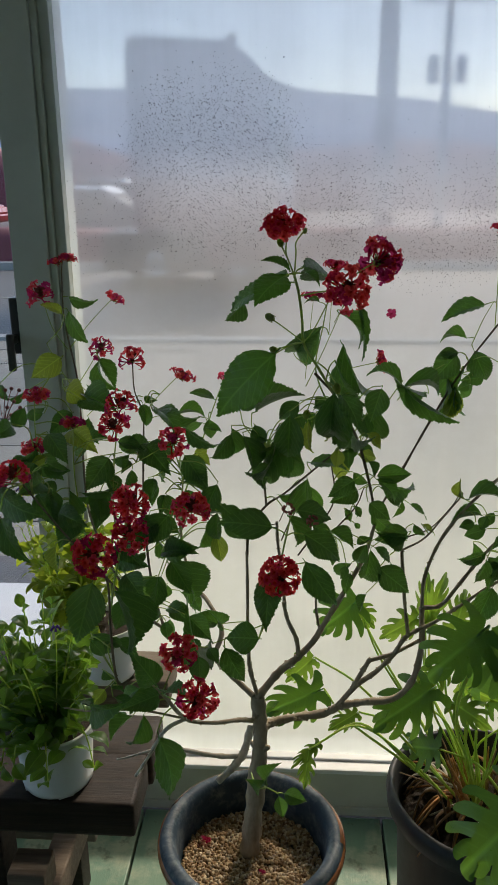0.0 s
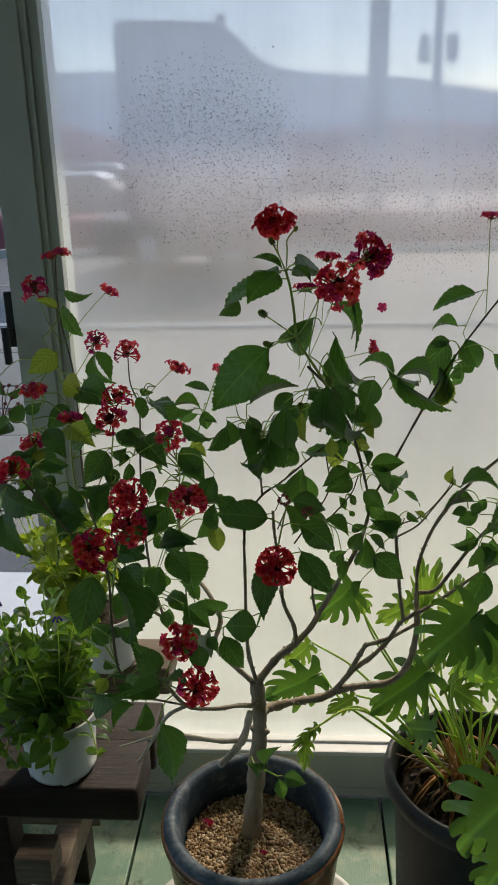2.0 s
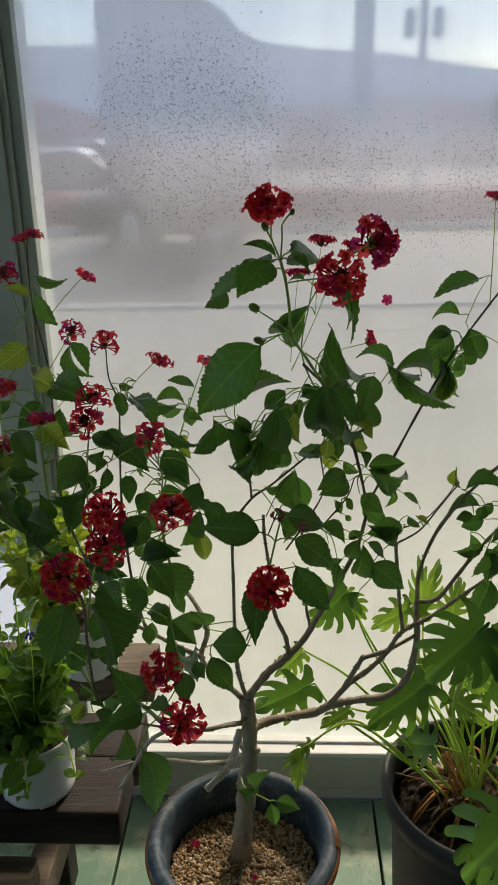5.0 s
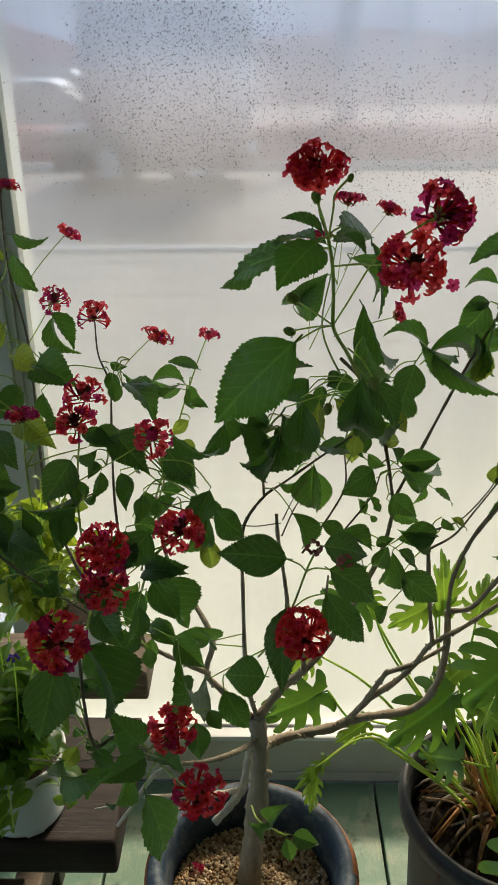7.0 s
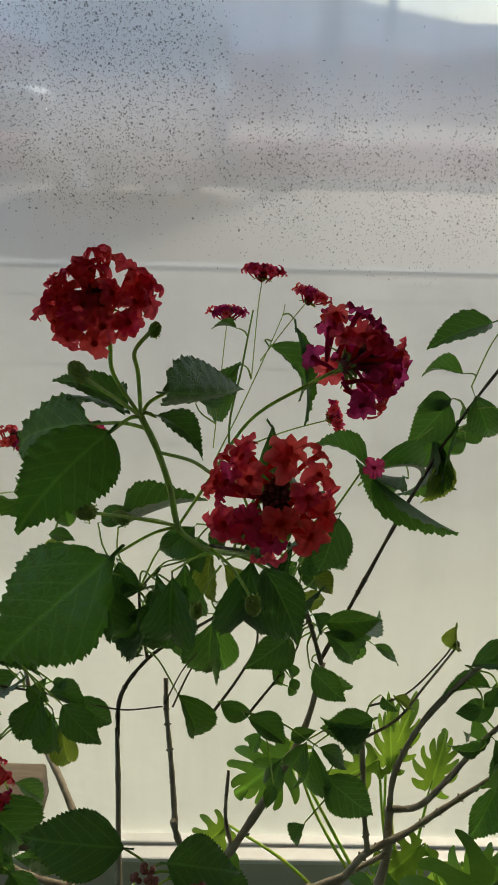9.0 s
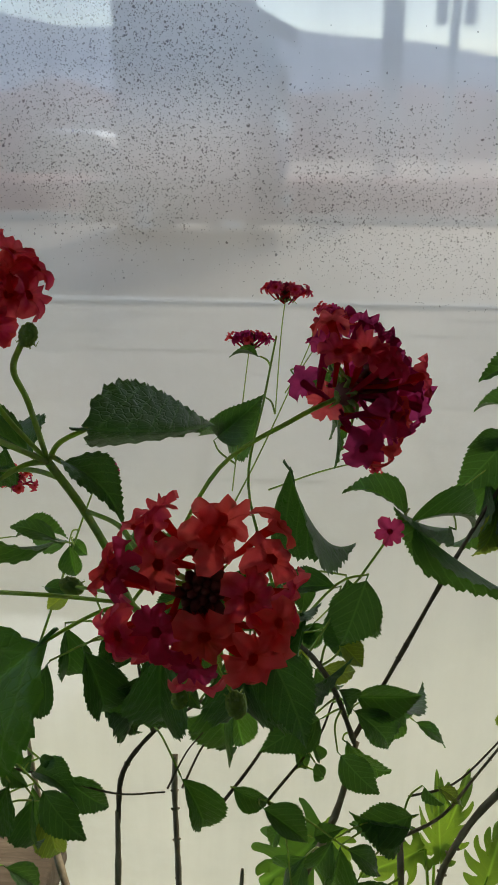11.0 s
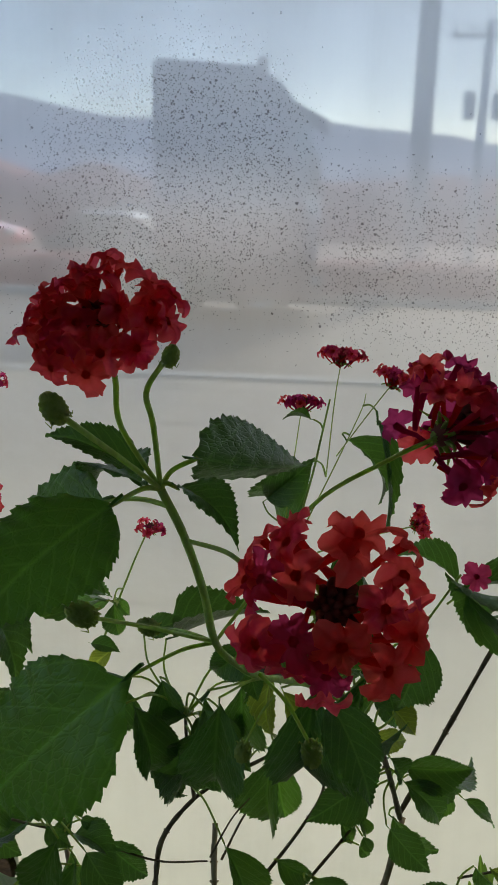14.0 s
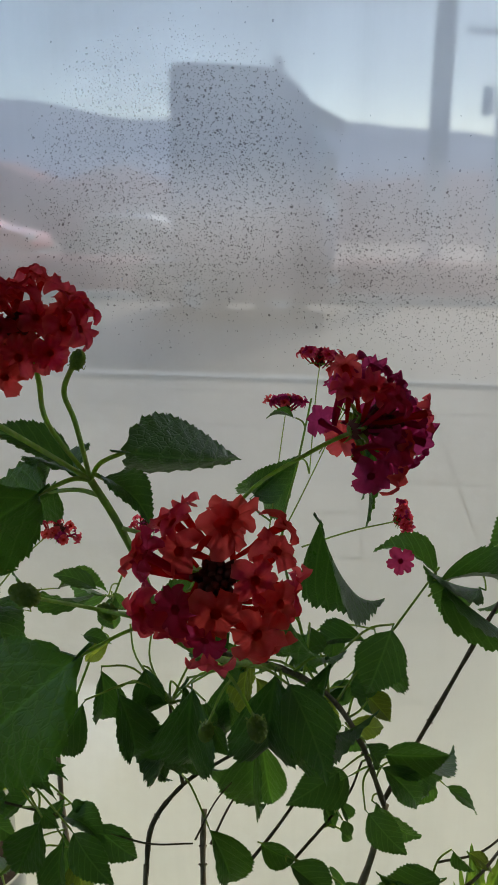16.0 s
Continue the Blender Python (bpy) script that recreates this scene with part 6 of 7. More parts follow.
for i in range(5):
    a = rng.uniform(0, 6.28)
    ob = new("fallen_petal", FLORETS["petal_magenta"][i % 5])
    spot = ((0.288, 1.045), (0.385, 0.985), (0.40, 0.93), (0.36, 0.918), (0.295, 1.04))[i]
    ob.matrix_basis = aim((spot[0], spot[1], 0.548), (rng.uniform(-.4, .4), rng.uniform(-.4, .4), 1), 0.011, a)
    tagged(ob, "wilted pink floret lying on the gravel", "petal", "fallen petals")

# ---- the tall shoot with three full heads ----
def broad_leaf(material, base, tip, width, normal, curl, fold, twist=0.0, foot=None):
    """A large leaf of its own shape; normal: the way its upper side looks; foot: where its stalk leaves the shoot."""
    me = leaf_mesh("leaf", curl, fold, 26, 0.82, 0.065, 0.015, twist, 0.34, 1.05)
    me.materials.append(material)
    b, t = Vector(base), Vector(tip)
    size = (t - b).length
    y = (t - b) / size
    n = Vector(normal)
    n = (n - y * n.dot(y)).normalized()
    x = y.cross(n)
    ob = new("leaf", me)
    ob.parent = tree
    ob.matrix_basis = Matrix(((x.x * width, y.x * size, n.x * size, b.x), (x.y * width, y.y * size, n.y * size, b.y), (x.z * width, y.z * size, n.z * size, b.z), (0, 0, 0, 1)))
    if foot:
        stem(tree, stem_green, 0.0012, 0.0010, [foot, (Vector(foot) + b) / 2 + Vector((0, 0, 0.0008)), b + y * size * 0.09], "leaf_stalk")


NODE_TOP, NODE_LOW = (0.4284, 0.8351, 1.4592), (0.4382, 0.8825, 1.3827)
stem(tree, stem_green, 0.0023, 0.0019, [(0.477, 1.000, 1.293), (0.4537, 0.915, 1.349), (0.4446, 0.895, 1.3667), NODE_LOW, (0.4362, 0.866, 1.4118), (0.4329, 0.848, 1.4392), NODE_TOP])
stem(tree, stem_green, 0.0011, 0.0011, [NODE_TOP, (0.4207, 0.822, 1.4809), (0.4206, 0.8175, 1.4951), (0.4174, 0.8178, 1.5085)], "flower_stalk")
stem(tree, stem_green, 0.0011, 0.0011, [NODE_TOP, (0.4299, 0.820, 1.482), (0.4300, 0.812, 1.493), (0.4370, 0.802, 1.5035)], "flower_stalk")
stem(tree, stem_green, 0.0011, 0.0011, [NODE_TOP, (0.4235, 0.812, 1.475), (0.4168, 0.787, 1.4925)], "flower_stalk")
stem(tree, stem_green, 0.0011, 0.0011, [(0.4335, 0.850, 1.4369), (0.4484, 0.830, 1.4429), (0.4598, 0.806, 1.4480), (0.4775, 0.7815, 1.4545)], "flower_stalk")
stem(tree, stem_green, 0.0011, 0.0011, [NODE_LOW, (0.450, 0.900, 1.395), (0.471, 0.885, 1.437), (0.496, 0.875, 1.459), (0.5132, 0.8755, 1.4684)], "flower_stalk")
stem(tree, stem_green, 0.0011, 0.0010, [NODE_LOW, (0.420, 0.856, 1.402), (0.4055, 0.8345, 1.4165)], "flower_stalk")
stem(tree, stem_green, 0.0011, 0.0010, [NODE_LOW, (0.424, 0.900, 1.376), (0.4075, 0.9155, 1.3680)], "flower_stalk")
stem(tree, stem_green, 0.0012, 0.0011, [(0.4530, 0.906, 1.3560), (0.4645, 0.900, 1.348), (0.4745, 0.896, 1.3330)], "flower_stalk")
stem(tree, stem_green, 0.0011, 0.0010, [(0.4575, 0.945, 1.3200), (0.4508, 0.950, 1.3060), (0.4435, 0.954, 1.2860)], "flower_stalk")
broad_leaf(leaf_dark, (0.4347, 0.8384, 1.4680), (0.4690, 0.8958, 1.4485), 0.022, (0.85, -0.43, -0.20), 0.12, -0.30, 0.0, NODE_TOP)
broad_leaf(leaf_dark, (0.4327, 0.8300, 1.4630), (0.4541, 0.8154, 1.4520), 0.0115, (0.45, -0.45, 0.85), 0.34, 0.35, -0.3, NODE_TOP)
broad_leaf(leaf_broad, (0.4220, 0.8168, 1.4635), (0.3915, 0.7810, 1.4390), 0.034, (-0.10, -0.62, 0.85), 0.16, 0.10, 0.1, NODE_TOP)
broad_leaf(leaf_green, (0.4265, 0.8320, 1.4625), (0.3963, 0.8319, 1.4756), 0.0115, (0.35, -0.55, 0.75), 0.26, 0.35, 0.2)
broad_leaf(leaf_green, (0.4080, 0.8580, 1.4470), (0.3570, 0.9050, 1.4135), 0.031, (0.10, -0.70, 0.70), 0.16, 0.16, 0.1, (0.4300, 0.8400, 1.4520))
broad_leaf(leaf_dark, (0.4230, 0.8420, 1.4580), (0.3905, 0.8900, 1.4398), 0.022, (-0.30, 0.20, 0.90), 0.20, 0.25)
broad_leaf(leaf_broad, (0.4137, 0.8690, 1.3796), (0.3420, 0.8810, 1.2990), 0.055, (-0.15, -0.85, 0.55), 0.14, 0.10, 0.1, NODE_LOW)
broad_leaf(leaf_dark, (0.4815, 0.9760, 1.3040), (0.5069, 0.9458, 1.2617), 0.027, (0.30, -0.80, 0.50), 0.30, 0.20, 0.0, (0.4640, 0.950, 1.324))
bloom(tree, (0.4166, 0.8120, 1.5150), 0.0216, (-0.050, -0.660, 0.750), 26, 0.10, True)
bloom(tree, (0.4789, 0.7750, 1.4572), 0.0230, (0.140, -0.860, 0.480), 28, 0.16, True)
bloom(tree, (0.5212, 0.8796, 1.4700), 0.0258, (0.800, 0.400, 0.150), 27, 0.72, False, ((18, 5), (40, 8), (62, 10), (82, 10), (98, 5)))
bloom(tree, (0.4530, 1.3190, 1.3750), 0.0195, (0.000, 0.100, 1.000), 15, 0.5)
bloom(tree, (0.4850, 1.2550, 1.4305), 0.0205, (0.100, 0.200, 1.000), 15, 0.2)
bloom(tree, (0.5215, 1.1600, 1.4320), 0.0175, (0.400, 0.200, 1.000), 12, 0.2)
bloom(tree, (0.5680, 1.3000, 1.2705), 0.0200, (0.900, -0.100, 0.300), 16, 0.3)
bud(tree, (0.4042, 0.8332, 1.4180), 0.0038, (-0.6, -0.2, 0.4))
bud(tree, (0.4051, 0.9174, 1.3669), 0.0037, (-0.7, 0.0, 0.3))
bud(tree, (0.4758, 0.8950, 1.3285), 0.0042, (0.2, -0.2, -0.9))
bud(tree, (0.4425, 0.9548, 1.2806), 0.0041, (-0.2, -0.1, -0.9))
bud(tree, (0.4159, 0.7842, 1.4950), 0.0028, (-0.4, -0.1, 0.7))
bud(tree, (0.4385, 0.8005, 1.5045), 0.0020, (0.3, -0.1, 0.9))
loose_floret((0.5313, 0.8882, 1.4129))

# leaves of the short shoot that leans out over the fork
SHORT = [(0.396, 0.950, 1.017), (0.410, 0.900, 1.095), (0.421, 0.866, 1.162), (0.4255, 0.845, 1.192)]
stem(tree, stem_green, 0.0020, 0.0014, SHORT)
broad_leaf(leaf_dark, (0.410, 0.879, 1.166), (0.341, 0.883, 1.170), 0.037, (0.10, -0.72, 0.65), 0.16, 0.18, 0.1, SHORT[2])
broad_leaf(leaf_dark, (0.440, 0.913, 1.111), (0.483, 0.906, 1.050), 0.034, (-0.30, -0.78, 0.45), 0.20, 0.22, 0.1, SHORT[1])
broad_leaf(leaf_green, (0.437, 0.862, 1.170), (0.484, 0.860, 1.134), 0.033, (0.15, -0.65, 0.72), 0.18, 0.20, -0.1, SHORT[2])
broad_leaf(leaf_green, (0.430, 0.838, 1.207), (0.472, 0.843, 1.194), 0.030, (0.05, -0.60, 0.78), 0.14, 0.12, 0.1, SHORT[3])
broad_leaf(leaf_dark, (0.404, 0.895, 1.106), (0.399, 0.816, 1.068), 0.034, (-0.25, -0.55, 0.80), 0.10, 0.12, 0.0, SHORT[1])
broad_leaf(leaf_dark, (0.389, 0.930, 0.986), (0.341, 0.940, 0.980), 0.040, (0.10, -0.75, 0.62), 0.20, 0.16, 0.1, (0.394, 0.962, 1.006))
broad_leaf(leaf_green, (0.340, 0.915, 0.985), (0.368, 0.905, 0.938), 0.030, (-0.20, -0.80, 0.50), 0.18, 0.20, 0.1, (0.341, 0.940, 0.980))
broad_leaf(leaf_green, (0.545, 1.078, 1.019), (0.593, 1.064, 0.984), 0.037, (-0.15, -0.80, 0.55), 0.20, 0.25, -0.1, (0.5855, 1.110, 1.035))

# ---- black pot with cut-leaf plant ----
BX, BY, BZ = 0.742, 1.118, 0.60
black_pot = new("nursery_pot")
tagged(black_pot, "large matt black plastic pot with a rolled rim", "pot")
ob = part("pot_body", lathe([(0.0, 0.0), (0.105, 0.0), (0.112, 0.01), (0.128, 0.30), (0.140, 0.553), (0.141, 0.56), (0.150, 0.562)], 64), black_plastic, black_pot)
ob.location = (BX, BY, 0)
ob = part("pot_rim", lathe([(0.150, 0.560), (0.157, 0.566), (0.159, 0.585), (0.157, 0.597), (0.152, 0.601), (0.146, 0.598), (0.143, 0.585), (0.139, 0.545), (0.132, 0.47), (0.0, 0.46)], 64, 0.006), black_plastic, black_pot)
ob.location = (BX, BY, 0)
mound = bmesh.new()
bmesh.ops.create_grid(mound, x_segments=40, y_segments=40, size=0.135)
for q in list(mound.verts):
    d = math.hypot(q.co.x, q.co.y)
    if d > 0.134:
        mound.verts.remove(q)
        continue
    q.co.z = 0.035 * (1 - (d / 0.135) ** 2) + 0.016 * noise.noise(q.co * 30) + 0.010 * noise.noise(q.co * 80)
ob = part("pot_soil", mound, soil)
ob.location = (BX, BY, 0.538)
tagged(ob, "dark rooty soil heaped in the black pot", "soil")

xan = new("cutleaf_philodendron")
tagged(xan, "bushy philodendron with deeply lobed leaves on long stalks", "plant")


def lobed_leaf_mesh(seed):
    """A blade cut into blunt curved fingers along both sides of its midrib, joined by a web; about 1 long and 1 wide."""
    r = random.Random(seed)
    bm = bmesh.new()
    pairs, web = 5, 0.40
    mids = [0.10 + 0.62 * (k / pairs) ** 0.92 for k in range(pairs + 1)]
    angles = [radians(q) for q in (128, 101, 78, 57, 37)]
    lengths = [0.40, 0.50, 0.50, 0.43, 0.33]
    droop = r.uniform(0.10, 0.30)

    def lift(q, sway):
        return Vector((q.x, q.y, 0.26 * abs(q.x) - 0.75 * q.x * q.x - droop * (q.y - 0.4) ** 2 + sway * q.length_squared))

    def finger(m0, m1, s0, s1, root, angle, length, half, bend, sway):
        rows = []
        for f in (0.0, 0.16, 0.30, web, 0.47, 0.56, 0.68, 0.80, 0.90, 0.96, 1.0):
            turn = angle - bend * f * f
            c = root + Vector((math.sin(turn), math.cos(turn), 0)) * length * f
            if f <= web:
                e0, e1 = m0.lerp(s0, f / web), m1.lerp(s1, f / web)
            else:
                t = (f - web) / (1 - web)
                perp = Vector((math.cos(turn), -math.sin(turn), 0)) * half * (1 + 0.16 * math.sin(5 * t + sway * 30))
                join = min(1.0, t / 0.26)
                join = join * join * (3 - 2 * join)
                tip = math.sqrt(max(0.0, 1 - max(0.0, (t - 0.55) / 0.45) ** 2)) + 0.02
                e0, e1 = c + (s0 - c).lerp(-perp, join) * tip, c + (s1 - c).lerp(perp, join) * tip
            rows.append([bm.verts.new(lift(e0.lerp(e1, g), sway * max(0.0, f - web) * 1.6)) for g in (0.0, 0.25, 0.5, 0.75, 1.0)])
        for p, q in zip(rows, rows[1:]):
            for j in range(4):
                bm.faces.new((p[j], p[j + 1], q[j + 1], q[j]))

    top = Vector((0, mids[-1], 0))
    ends = {}
    for side in (1, -1):
        scale = [v * r.uniform(0.9, 1.1) for v in lengths]
        turns = [v + r.uniform(-0.08, 0.08) for v in angles]
        notch = []
        for k in range(pairs + 1):
            ang = (turns[k - 1] + turns[k]) / 2 if 0 < k < pairs else turns[0] + 0.42 if k == 0 else radians(20)
            far = web * 0.95 * ((scale[k - 1] + scale[min(k, pairs - 1)]) / 2 if k else scale[0] * 0.85)
            notch.append(Vector((side * math.sin(ang) * far, mids[k] + math.cos(ang) * far, 0)))
        ends[side] = notch[-1]
        for k in range(pairs):
            m0, m1 = Vector((0, mids[k], 0)), Vector((0, mids[k + 1], 0))
            s0, s1 = notch[k], notch[k + 1]
            if side > 0:
                m0, m1, s0, s1 = m1, m0, s1, s0
            finger(m0, m1, s0, s1, (m0 + m1) / 2, side * turns[k], scale[k], 0.060 + 0.010 * r.random(), side * r.uniform(0.25, 0.5), r.uniform(-0.35, 0.10))
    finger(top, top, ends[-1], ends[1], top, 0.0, 0.34, 0.070, r.uniform(-0.2, 0.2), r.uniform(-0.25, 0.05))
    bmesh.ops.remove_doubles(bm, verts=bm.verts, dist=0.0004)
    bmesh.ops.recalc_face_normals(bm, faces=bm.faces)
    tube(bm, [Vector((0, 0, 0)), Vector((0, 0.12, -0.02)), Vector((0, 0.24, -0.02))], 0.016, 0.012, 5)
    return mesh_of("leaf", bm, None)


cut_blades = [lobed_leaf_mesh(s) for s in range(4)]
lobed, backlit = material_copies(cut_blades, leaf_lobed), material_copies(cut_blades, leaf_lobed_backlit)


def frond(base, knee, hinge, tip, width, roll=0.0, r0=0.0027):
    """One long stalk with a lobed blade at its end."""
    b = Vector(base)
    bow = b.lerp(Vector(knee), 0.5) + Vector((rng.uniform(-0.012, 0.012), rng.uniform(-0.015, 0.015), rng.uniform(0.004, 0.02)))
    stalk = part("leaf_stalk", tube(bmesh.new(), spline([base, bow, knee, hinge], 6), r0 * rng.uniform(0.85, 1.15), r0 * 0.6, 7), petiole, xan)
    ob = new("leaf", rng.choice(lobed if width > 0.07 else backlit))
    ob.parent = stalk
    ob.matrix_basis = leaf_matrix(hinge, tip, width * (1.12 if width > 0.07 else 0.92), roll)


frond((0.717, 1.136, 0.555), (0.572, 1.250, 0.763), (0.538, 1.270, 0.855), (0.472, 1.240, 0.812), 0.094, 0)
frond((0.717, 1.140, 0.555), (0.580, 1.270, 0.750), (0.532, 1.300, 0.836), (0.566, 1.280, 0.796), 0.056, 0)
frond((0.708, 1.134, 0.555), (0.539, 1.220, 0.719), (0.463, 1.250, 0.752), (0.415, 1.240, 0.709), 0.060, 0)
frond((0.710, 1.128, 0.555), (0.518, 1.180, 0.678), (0.479, 1.200, 0.724), (0.378, 1.180, 0.684), 0.078, 0)
frond((0.731, 1.140, 0.555), (0.661, 1.250, 0.706), (0.648, 1.300, 0.808), (0.582, 1.300, 0.764), 0.066, 0)
frond((0.733, 1.142, 0.555), (0.665, 1.270, 0.692), (0.663, 1.320, 0.773), (0.690, 1.330, 0.866), 0.062, 0)
frond((0.733, 1.140, 0.555), (0.655, 1.200, 0.775), (0.667, 1.300, 0.785), (0.655, 1.300, 0.882), 0.046, 0)
frond((0.732, 1.122, 0.555), (0.654, 1.140, 0.728), (0.657, 1.150, 0.770), (0.558, 1.100, 0.726), 0.088, 0)
frond((0.730, 1.128, 0.555), (0.683, 1.168, 0.685), (0.645, 1.200, 0.701), (0.637, 1.200, 0.758), 0.044, 0)
frond((0.737, 1.106, 0.555), (0.677, 1.080, 0.774), (0.698, 1.020, 0.961), (0.617, 0.980, 0.908), 0.111, 0)
frond((0.736, 1.106, 0.555), (0.676, 1.080, 0.784), (0.695, 1.020, 0.952), (0.739, 0.970, 0.885), 0.112, 0)
frond((0.737, 1.134, 0.555), (0.681, 1.200, 0.741), (0.700, 1.250, 0.810), (0.721, 1.280, 0.871), 0.064, 0)
frond((0.736, 1.128, 0.555), (0.709, 1.168, 0.732), (0.688, 1.200, 0.786), (0.635, 1.180, 0.743), 0.062, 0)
frond((0.738, 1.122, 0.555), (0.721, 1.137, 0.721), (0.708, 1.150, 0.766), (0.767, 1.150, 0.821), 0.074, 0)
frond((0.743, 1.128, 0.555), (0.747, 1.168, 0.689), (0.750, 1.200, 0.708), (0.809, 1.200, 0.732), 0.077, 0)
frond((0.735, 1.122, 0.555), (0.706, 1.137, 0.709), (0.682, 1.150, 0.743), (0.727, 1.100, 0.738), 0.065, 0)
frond((0.930, 0.950, 0.520), (0.767, 0.940, 0.748), (0.750, 0.920, 0.751), (0.657, 0.880, 0.674), 0.147, 0)
frond((0.950, 0.930, 0.500), (0.767, 0.920, 0.688), (0.748, 0.900, 0.667), (0.689, 0.870, 0.595), 0.094, 0)
frond((0.700, 1.120, 0.560), (0.538, 1.130, 0.709), (0.472, 1.100, 0.694), (0.431, 1.060, 0.682), 0.028, 0)
frond((0.700, 1.110, 0.560), (0.533, 1.120, 0.712), (0.454, 1.080, 0.696), (0.446, 1.050, 0.647), 0.033, 0)
frond((0.717, 1.121, 0.555), (0.579, 1.130, 0.712), (0.534, 1.140, 0.724), (0.487, 1.120, 0.704), 0.042, 0)

for i in range(7):                       # smaller leaves crowding over the pot
    a = rng.uniform(-0.6, 3.4)
    d = rng.uniform(0.05, 0.15)
    foot = (BX + rng.uniform(-.05, .05), BY + rng.uniform(-.03, .06), 0.55)
    hinge = (BX + d * math.cos(a) * 0.8, BY + d * math.sin(a) * 0.9, rng.uniform(0.66, 0.82))
    knee = (foot[0] * 0.45 + hinge[0] * 0.55, foot[1] * 0.45 + hinge[1] * 0.55, foot[2] * 0.4 + hinge[2] * 0.6 + 0.02)
    t = rng.uniform(0, 6.28)
    size = rng.uniform(0.055, 0.09)
    frond(foot, knee, hinge, (hinge[0] + size * math.cos(t) * 0.8, hinge[1] + size * math.sin(t) * 0.6, hinge[2] - rng.uniform(0.005, 0.05)), size * 0.85, rng.uniform(-35, 35))
for i in range(8):                       # short stalks round the crown, most with a small blade in the backlit colour
    a = rng.uniform(0, 6.28)
    d = rng.uniform(0.02, 0.085)
    b = Vector((BX + d * math.cos(a), BY + d * math.sin(a), 0.54))
    h = rng.uniform(0.05, 0.22)
    lean = rng.uniform(0.15, 0.75)
    e = b + Vector((math.cos(a) * h * lean, math.sin(a) * h * lean, h))
    m = (b + e) / 2 + Vector((-math.cos(a) * h * 0.12, -math.sin(a) * h * 0.12, h * 0.12))
    fresh = rng.random() < 0.6
    stalk = part("leaf_stalk", tube(bmesh.new(), spline([b, m, e], 5), 0.0022, 0.0010, 5), petiole if fresh else dry_brown, xan)
    if fresh and h > 0.19:
        ob = new("leaf", rng.choice(backlit))
        ob.parent = stalk
        size = rng.uniform(0.04, 0.075)
        out = Vector((math.cos(a + rng.uniform(-1, 1)), math.sin(a + rng.uniform(-1, 1)), rng.uniform(-0.5, 0.3))).normalized()
        ob.matrix_basis = leaf_matrix(e, e + out * size, size * 0.9, rng.uniform(-40, 40), e + Vector((0, -0.3, 1)))
for i in range(34):                      # dry pointed sheaths standing among the stalks
    a = rng.uniform(0, 6.28)
    d = rng.uniform(0.01, 0.06)
    b = Vector((BX - 0.01 + d * math.cos(a), BY + d * math.sin(a), 0.550))
    h = rng.uniform(0.04, 0.10)
    e = b + Vector((math.cos(a) * h * 0.4 + rng.uniform(-.015, .015), math.sin(a) * h * 0.4, h))
    part("sheath", tube(bmesh.new(), spline([b, (b + e) / 2 + Vector((0, 0, 0.01)), e], 4), 0.0058, 0.0008, 6), sheath_red if i % 3 else dry_brown, xan)
for i in range(48):                      # aerial roots trailing over the soil
    a = rng.uniform(0, 6.28)
    d = rng.uniform(0.03, 0.07)
    b = Vector((BX + d * math.cos(a), BY + d * math.sin(a), 0.585))
    e = Vector((BX + 0.125 * math.cos(a + rng.uniform(-.6, .6)), BY + 0.125 * math.sin(a + rng.uniform(-.6, .6)), 0.545))
    m = (b + e) / 2 + Vector((rng.uniform(-.02, .02), rng.uniform(-.02, .02), 0.02))
    part("root", tube(bmesh.new(), spline([b, m, e], 4), 0.0030, 0.0013, 5), (sheath_red, dry_brown, dead_wood)[i % 3], xan)

# ---- white pots with soft-leaved plants on the bench ----
def white_pot(x, y, z, r, h):
    p = new("white_pot")
    tagged(p, "small white plastic flower pot standing on the bench", "pot", "white pots")
    p.location = (x, y, z)
    part("pot_body", lathe([(0.0, 0.004), (r * 0.80, 0.004), (r * 0.84, 0.0), (r * 0.885, 0.005), (r * 0.90, h * 0.13), (r * 0.885, h * 0.14), (r * 0.98, h * 0.93), (r, h * 0.96), (r * 1.03, h * 0.97), (r * 1.03, h), (r * 0.97, h), (r * 0.93, h * 0.80), (0, h * 0.78)], 40), white_plastic, p)
    earth = lathe([(0.0, h * 0.93), (r * 0.5, h * 0.925), (r * 0.955, h * 0.905), (r * 0.955, h * 0.84), (0.0, h * 0.83)], 32)
    for q in earth.verts:
        q.co.z += 0.003 * noise.noise(q.co * 90)
    part("soil", earth, soil, p, "dark damp potting soil")
    for i in range(4):
        part("foot", box(bmesh.new(), r * 0.7, r * 0.87, -0.012, 0.012, 0.0, 0.006, 0.001), white_plastic, p).rotation_euler = (0, 0, i * 1.571 + 0.5)
    return p


soft_blades = [leaf_mesh("leaf", c, f, 7, q, 0.012, 0.010, 0.0, 0.18, 0.80) for c, f, q in ((0.25, 0.30, 1.04), (0.45, 0.20, 0.98), (0.10, 0.45, 1.10))]


